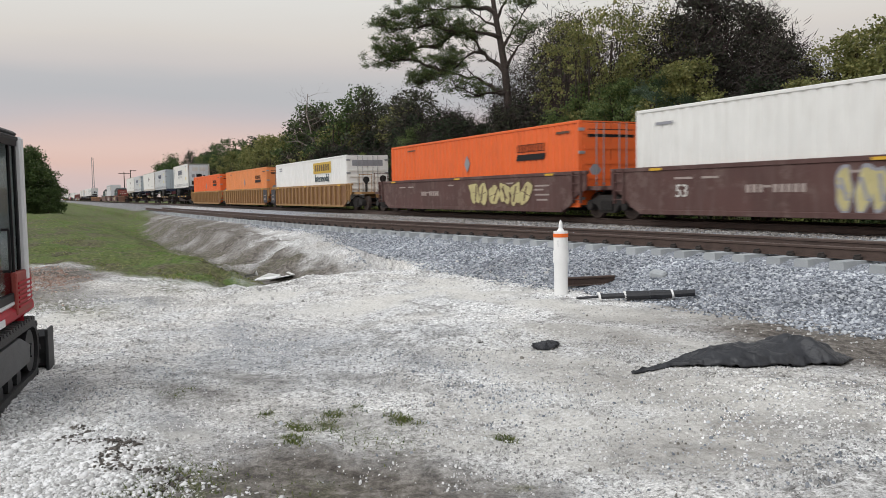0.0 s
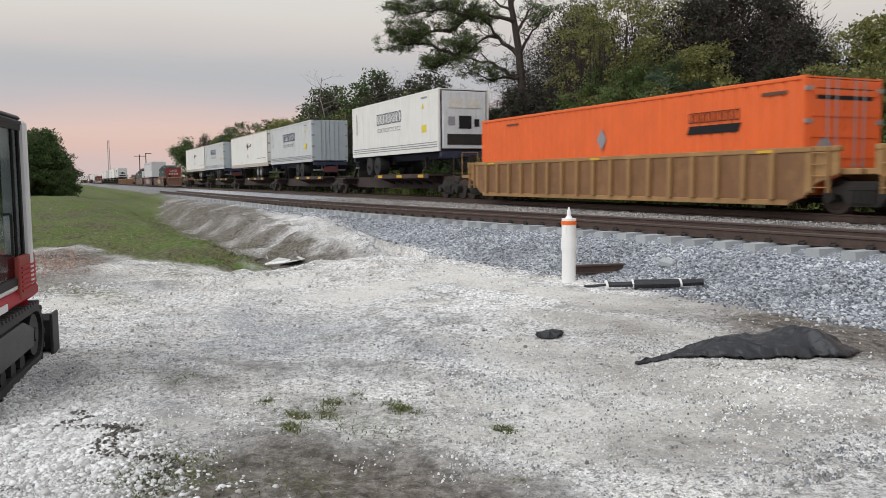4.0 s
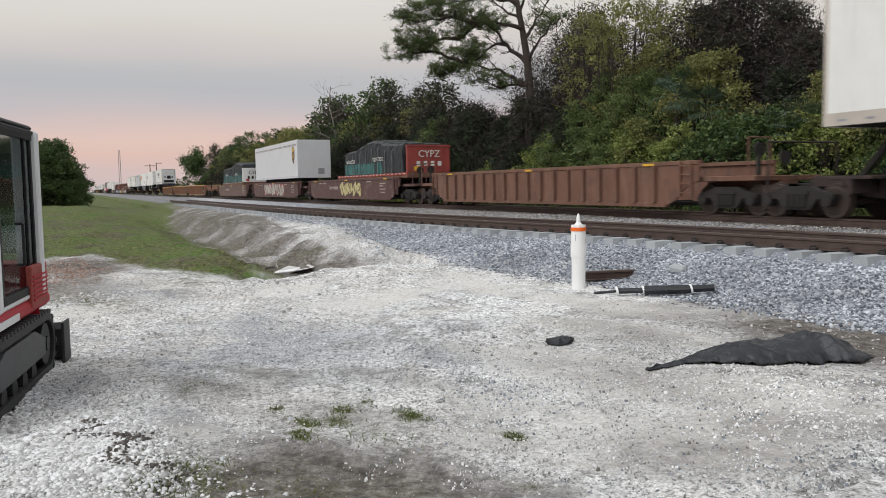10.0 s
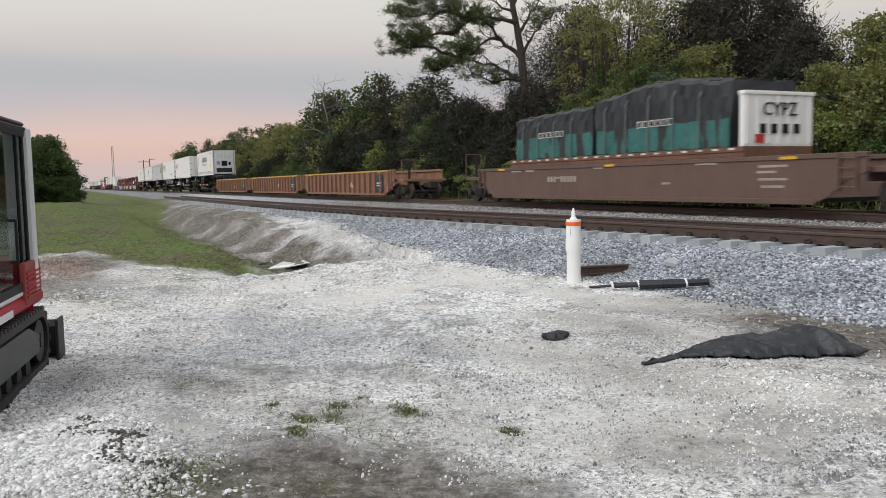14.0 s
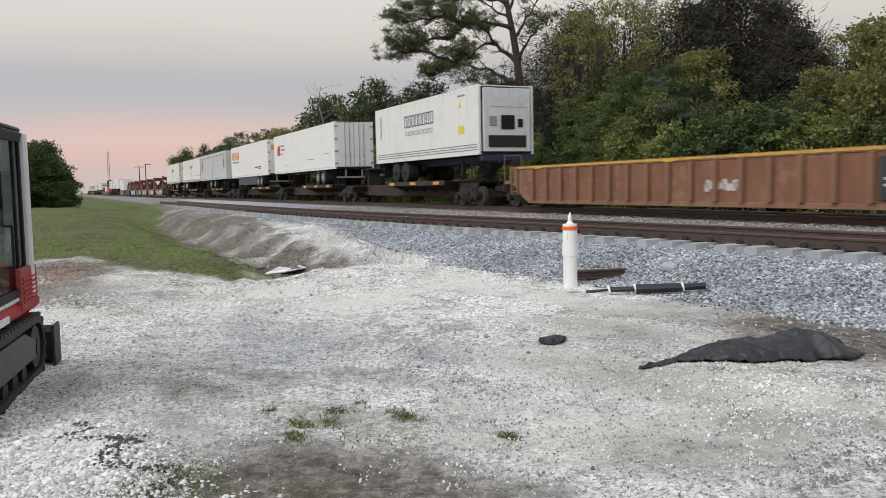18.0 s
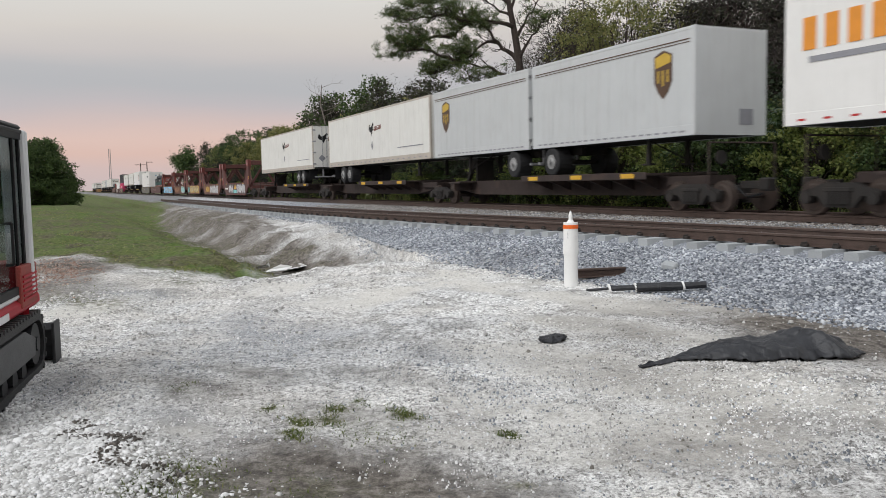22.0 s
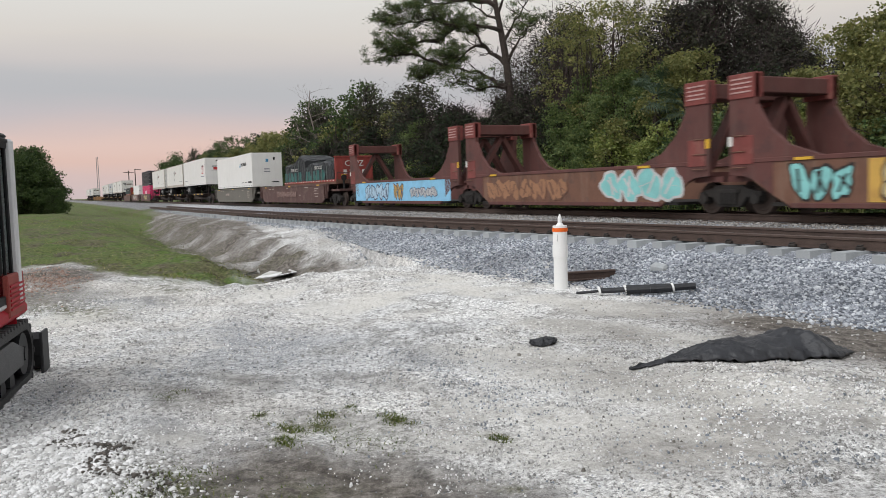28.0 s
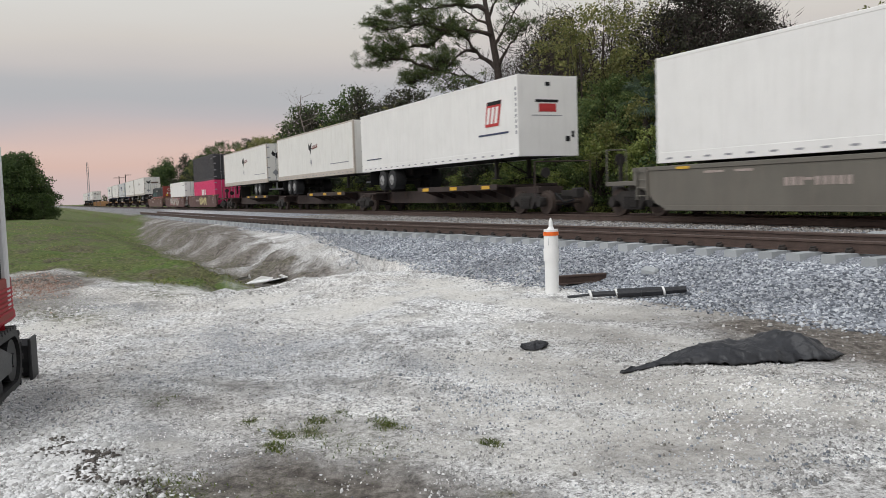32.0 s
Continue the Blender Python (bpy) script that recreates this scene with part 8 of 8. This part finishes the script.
# the green mass past the pine, the dark twiggy crowns, the olive trees
for k_, x, y, s in (("tall_yellow", -39.0, 28.4, 1.0), ("tall_bare", -41.0, 29.2, 0.96), ("mid_green", -34.6, 26.6, 0.86), ("mid_green", -31.2, 26.2, 0.98), ("mid_green", -28.6, 27.2, 1.0), ("mid_olive", -32.8, 28.2, 1.15),
                    ("mid_olive", -26.4, 26.0, 0.86), ("mid_green", -24.4, 26.0, 0.62), ("tall_twiggy", -29.6, 30.4, 0.98), ("tall_twiggy", -27.2, 31.2, 0.84),
                    ("tall_twiggy", -25.0, 30.2, 0.68), ("mid_olive", -19.2, 27.6, 0.86), ("tall_twiggy", -31.8, 31.5, 0.9), ("mid_dark", -24.2, 28.0, 0.84), ("mid_dark", -22.0, 27.6, 0.82), ("mid_wine", -20.4, 28.6, 0.78),
                    ("tall_yellow", -23.4, 30.6, 0.66), ("tall_yellow", -20.6, 31.0, 0.68), ("mid_olive", -17.0, 26.8, 0.86), ("mid_olive", -14.4, 26.2, 0.95),
                    ("mid_green", -11.6, 26.8, 0.85), ("mid_olive", -19.8, 25.6, 0.66), ("mid_green", -21.8, 25.4, 0.56), ("mid_green", -9.0, 26.0, 0.8),
                    ("tall_bare", -54.5, 33.0, 0.9), ("tall_bare", -46.0, 33.0, 0.95), ("mid_green", -37.6, 26.2, 0.8), ("mid_dark", -58.0, 26.5, 1.1), ("mid_green", -55.0, 26.2, 0.95), ("mid_dark", -60.5, 28.0, 1.3), ("mid_dark", -56.0, 29.0, 1.25), ("mid_wine", -52.5, 28.4, 1.2), ("mid_dark", -49.0, 30.5, 1.2), ("tall_bare", -50.5, 32.0, 0.92), ("tall_bare", -46.0, 31.4, 0.98), ("tall_bare", -42.4, 30.4, 1.0), ("tall_bare", -38.8, 30.2, 0.9),
                    ("tall_bare", -35.6, 30.6, 1.0), ("tall_yellow", -36.6, 27.0, 0.95), ("tall_yellow", -34.4, 26.4, 0.9), ("tall_bare", -44.0, 31.4, 0.95), ("tall_bare", -37.6, 27.8, 0.98), ("mid_wine", -39.6, 27.4, 0.9), ("mid_dark", -42.6, 29.6, 1.2), ("mid_dark", -46.4, 30.2, 1.25), ("mid_green", -36.8, 28.6, 0.82), ("mid_green", -33.4, 28.6, 1.18), ("tall_yellow", -33.6, 27.4, 0.98), ("tall_yellow", -35.0, 29.6, 0.98), ("tall_yellow", -31.4, 29.0, 0.92), ("tall_twiggy", -36.4, 32.4, 0.78)):
    wood(k_, x, y, s)
for i in range(13):
    x = -37 - i * 2.3 + rw.uniform(-0.6, 0.6)
    wood(rw.choice(("mid_dark", "mid_wine", "mid_dark")), x, 26.2 + rw.uniform(0, 2.0), rw.uniform(0.95, 1.15))
for i in range(16):
    wood(rw.choice(("mid_dark", "mid_wine")), -14 - i * 3.4, 35 + rw.uniform(0, 5), rw.uniform(0.75, 0.95))
# the woods farther down the line
for i in range(60):
    x = -62 - i * 1.9 + rw.uniform(-0.9, 0.9)
    wood(rw.choice(("far_green", "far_wine", "far_dark", "far_olive", "far_olive")), x, 26.6 + rw.uniform(0, 3.5), rw.uniform(0.9, 1.15) * (1 if x > -125 else 0.9))
for i in range(34):
    x = -62 - i * 3.0 + rw.uniform(-0.9, 0.9)
    wood(rw.choice(("shrub_green", "shrub_dark", "shrub_dark", "shrub_yellow")), x, 24 + rw.uniform(0, 1.5), rw.uniform(0.9, 1.4))
for i, (x, y, h) in enumerate(((-84, 27.5, 13.0), (-88, 28.5, 11.6))):
    tree("tall", 506 + i, x, y, h, None, "bleached dead tree standing over the woods", BARKDEAD, per=14, leaf=0.17, base=0.2, depth=4, spread=0.9, rad=0.5, name="dead_tree")

# the old pine: its limbs reach out over the line, across the line of sight
pine = thing("pine_tree", "old pine with long crooked limbs and tufted crown", "tree", m=pose(-48.2, 29.5, -0.8, 0, 0, 60))
rp_, rgp = random.Random(5), np.random.default_rng(5)
TRUNK = [(0.55, 0, 0), (0.5, 0, 4.2), (0.45, 0, 7.0), (0.32, 0, 8.7), (0.15, 0, 10.4), (-0.1, 0.1, 12.0), (-0.4, 0, 13.6), (-0.6, 0.1, 15.0), (-0.5, 0, 17.0)]
# each limb: where it leaves the trunk, then its bends; foliage grows from the given share of its length on
PINE_LIMBS = [(0.45, [(0.4, 0, 8.4), (-0.5, 0.1, 8.65), (-1.2, 0.2, 9.2), (-1.9, 0, 9.65), (-2.8, -0.2, 9.75), (-3.7, -0.3, 9.95), (-4.5, 0, 9.9), (-5.2, 0.2, 9.5), (-5.9, 0.2, 9.3)]),
              (0.25, [(-3.7, -0.3, 9.95), (-4.7, 0.2, 10.4), (-5.7, 0.1, 10.8), (-6.7, 0.3, 10.95), (-7.6, 0.2, 10.9), (-8.4, 0, 10.75)]),
              (0.5, [(0.1, 0, 10.0), (-0.6, 0.2, 10.7), (-1.2, 0.3, 11.3), (-1.7, 0.2, 12.0), (-2.5, 0, 12.6), (-3.4, 0.2, 13.0), (-4.3, 0.1, 13.4)]),
              (0.35, [(-1.2, 0.3, 11.3), (-1.9, -0.2, 11.3), (-2.6, -0.5, 10.8), (-3.2, -0.6, 10.2), (-3.9, -0.5, 10.5)]),
              (0.3, [(-0.2, 0, 12.3), (-1.1, -0.4, 12.5), (-2.0, -0.5, 12.7), (-2.9, -0.3, 12.6), (-3.8, 0, 12.2), (-4.4, 0.3, 11.8)]),
              (0.2, [(-2.9, -0.3, 12.6), (-4.1, 0.1, 13.0), (-5.3, 0, 13.2), (-6.4, 0.2, 13.2), (-7.4, 0.1, 13.0), (-7.9, 0, 13.3)]),
              (0.2, [(-4.4, 0.3, 11.8), (-5.5, 0.4, 11.9), (-6.5, 0.2, 11.7), (-7.4, 0.3, 11.6), (-8.1, 0.2, 11.4)]),
              (0.3, [(-0.5, 0, 14.0), (-1.6, 0.3, 14.3), (-2.8, 0.5, 14.5), (-4.0, 0.4, 14.3), (-5.2, 0.2, 14.2), (-6.4, 0, 14.1), (-7.5, 0.2, 13.8)]),
              (0.55, [(-0.2, 0, 12.9), (-1.1, 0.4, 13.4), (-1.8, 0.5, 14.0), (-2.4, 0.4, 14.8)]),
              (0.6, [(0.0, 0, 11.6), (0.4, 0.2, 12.2), (0.8, 0.3, 13.0), (1.4, 0.2, 13.8), (2.0, 0, 14.5)]),
              (0.6, [(0.2, 0, 10.0), (0.65, -0.3, 10.9), (1.1, -0.4, 11.6), (1.5, -0.3, 12.1), (2.1, -0.2, 12.5)]),
              (0.4, [(0.3, 0, 8.6), (-0.4, -0.4, 8.5), (-1.3, -0.6, 8.4), (-2.2, -0.6, 8.5), (-3.1, -0.5, 8.9)]),
              (0.6, [(-0.4, 0, 13.3), (0.0, -0.3, 14.2), (0.5, -0.4, 15.2), (1.0, -0.2, 16.2)])]
m = Mesh()
for (a, b), r in zip(zip(TRUNK, TRUNK[1:]), (0.36, 0.33, 0.30, 0.28, 0.25, 0.21, 0.17, 0.12)):
    m.cyl(a, b, r, r * 0.88, 10)
part("trunk", m, pine, material=BARK)
tuft = []
for start, L_ in PINE_LIMBS:
    m, r = Mesh(), 0.06 + 0.019 * len(L_)
    pts = []
    for a, b in zip(L_, L_[1:]):
        a, b = Vector(a), Vector(b)
        pts += [a, a.lerp(b, 0.5) + Vector((rp_.uniform(-.10, .10), rp_.uniform(-.2, .2), rp_.uniform(-.16, .16)))]
    pts.append(Vector(L_[-1]))
    k_ = 0.05 ** (1 / len(pts)) if r > 0.2 else 0.12 ** (1 / len(pts))
    for i, (a, b) in enumerate(zip(pts, pts[1:])):
        m.cyl(a, b, r, r * k_, 7)
        r *= k_
        if i < 1:
            continue
        leafy = i >= start * (len(pts) - 1)
        for k in range(4 if leafy else 2):
            tip = b + Vector((rp_.uniform(-0.9, 0.6), rp_.uniform(-1.1, 1.1), rp_.uniform(-0.3, 0.75)))
            mid = b.lerp(tip, 0.5) + Vector((0, 0, rp_.uniform(-.2, .1)))
            m.cyl(b, mid, 0.035, 0.024, 4)
            m.cyl(mid, tip, 0.024, 0.012, 4)
            for _ in range(3):
                t2 = tip + Vector((rp_.uniform(-.5, .4), rp_.uniform(-.5, .5), rp_.uniform(-.12, .32)))
                m.cyl(mid, t2, 0.016, 0.008, 3)
                if leafy and rp_.random() < 0.85 or rp_.random() < 0.12:
                    tuft.append(tuple(t2))
    tuft.append(tuple(pts[-1]))
    part("limb", m, pine, material=BARK)
V, F = leaf_cloud(tuft, 56, 0.26, 0.24, rgp, 0.7, wd=0.07, up=0.25)
part("crown", raw("crown", V, F, NEEDLE), pine)


def fan_palm(x, y, h, seed):
    """A cabbage palm: a trunk and a head of fan fronds, each of many narrow blades."""
    r = random.Random(seed)
    ob = thing("fan_palm", "blue-green fan palm among the shrubs", "palm tree", m=pose(x, y, gz(x, y) - 0.1))
    part("trunk", Mesh().cyl((0, 0, 0), (0.1, 0, h * 0.5), 0.2, 0.17, 8).cyl((0.1, 0, h * 0.5), (0.05, 0, h), 0.17, 0.15, 8), ob, material=BARK)
    for i in range(22):
        a, el_ = 2.4 * i + r.uniform(-0.3, 0.3), r.uniform(-0.5, 1.2)
        d = Vector((math.cos(a) * math.cos(el_), math.sin(a) * math.cos(el_), math.sin(el_)))
        side = d.cross(Vector((0, 0, 1))).normalized()
        base_ = Vector((0.05, 0, h))
        heart = base_ + d * r.uniform(0.6, 1.0)
        f = Mesh().cyl(base_, heart, 0.025, 0.018, 4)
        for k in range(15):
            b = (k - 7) / 7 * 1.25
            w = (d * math.cos(b) + side * math.sin(b)).normalized()
            ln = r.uniform(0.7, 0.95) * (1 - 0.25 * abs(b) / 1.25)
            tip = heart + w * ln + Vector((0, 0, -0.28 * ln))
            n_ = w.cross(d.cross(side)).normalized() * 0.022 if abs(b) > 0.01 else side * 0.022
            mid = heart + w * ln * 0.55
            f.add([heart, mid + n_, tip, mid - n_], [(0, 1, 2, 3)])
        part("frond", f, ob, material=PALM)
    return ob


for x, y, h, sd in ((-27.6, 25.2, 5.6, 1), (-19.9, 24.6, 3.6, 2), (-26.2, 25.6, 4.9, 3)):
    fan_palm(x, y, h, sd)

# round tree on the far bank, distance, poles
far_tree = clump_plant(900, 6.4, 6.6, LEAF, "round_tree", "broad dense dark green tree standing in the grass", "tree", 190, 8, 15, 0.17, R=0.7, base=0.03, hollow=0.55, top=0.6)
far_tree.matrix_basis = pose(-85, -0.7, -0.7)
for x, y, r_, z_ in ((-88, -4.6, 40, 1.05), (-99, -11, 130, 1), (-92, -9, 220, 0.9), (-82, 1.2, 300, 0.42), (-83.5, -1.6, 200, 0.9)):
    copy_thing(far_tree, pose(x, y, -0.75, 0, 0, r_) @ Matrix.Diagonal((z_, z_, z_, 1)))
lone = tree("bush", 901, -186, 28, 11.4, LEAF, "airy lone tree by the line", per=26, leaf=0.36, base=0.12, depth=4, spread=0.8, rad=0.9, name="lone_tree")
for i in range(24):
    x = -205 - i * 14 - rw.uniform(0, 8)
    wood(rw.choice(("far_green", "far_wine", "far_olive")), x, 34 + rw.uniform(0, 25), rw.uniform(0.35, 0.75))
for i in range(14):
    x = -330 - i * 22
    wood(rw.choice(("far_green", "far_wine", "far_olive")), x, -rw.uniform(8, 60), rw.uniform(0.35, 0.5))
mast = thing("radio_mast", "slender grey lattice mast far down the line", "mast", m=pose(-450, 17.1 + 6, -1))
for s1, s2 in ((-1, -1), (-1, 1), (1, -1), (1, 1)):
    part("mast_leg", Mesh().cyl((s1 * 0.5, s2 * 0.5, 0), (s1 * 0.35, s2 * 0.35, 22.8), 0.12, n=5), mast, material=GALV)
m = Mesh()
for k in range(15):
    z = k * 1.5
    for s in (-0.45, 0.45):
        m.cyl((-0.45, s, z), (0.45, s, z + 1.5), 0.05, n=4)
        m.cyl((s, -0.45, z), (s, 0.45, z + 1.5), 0.05, n=4)
part("mast_lacing", m, mast, material=GALV)
for x, y, t in ((-318, 27, 1), (-300, 27.6, 0)):
    pl = thing("utility_pole", "plain wooden utility pole far down the line", "utility pole", m=pose(x, y, -1))
    part("pole_shaft", Mesh().cyl((0, 0, 0), (0, 0, 11.6), 0.2, 0.14, n=8), pl, material=BARK)
    part("pole_arm", Mesh().box(-0.06, 0.06, -1.9 if t else -0.1, 1.9, 10.9 if t else 11.3, 11.1 if t else 11.5), pl, material=BARK)


def motions():
    """The train rolls past at an even pace; the wheels turn with it."""
    way = [(0, 0.3), (2, 35.44), (4, 70.3), (6, 105.1), (8, 140.5), (10, 175.3), (12, 209.4), (14, 244.3), (16, 278.7), (18, 313.1),
           (20, 347.95), (22, 383.35), (24, 418.7), (26, 453.4), (28, 487.3), (30, 521.7), (32, 556.1)]
    for ob, q in TRAIN:
        walk(ob, [(t, pose(q + s, TRACK_Y, 0)) for t, s in way])
    ts, ss = [t for t, s in way], [s for t, s in way]
    lead = {}
    for w, s in BOGIES:
        if s not in lead:
            lead[s] = w
            walk(w, [(f / FPS, pose(s * 0.89, 0, 0.42) @ Matrix.Rotation(float(np.interp(f / FPS, ts, ss)) / 0.42, 4, "Y")) for f in range(32 * FPS + 1)])
    turning = {s: (w.animation_data.action, w.animation_data.action_slot) for s, w in lead.items()}
    for w in bpy.data.objects:
        if w.name.split(".")[0] == "wheelset" and w not in lead.values():
            s = 1 if w.matrix_basis.translation.x > 0 else -1
            w.rotation_mode = "QUATERNION"
            keys = w.animation_data_create()
            keys.action, keys.action_slot = turning[s]


motions()
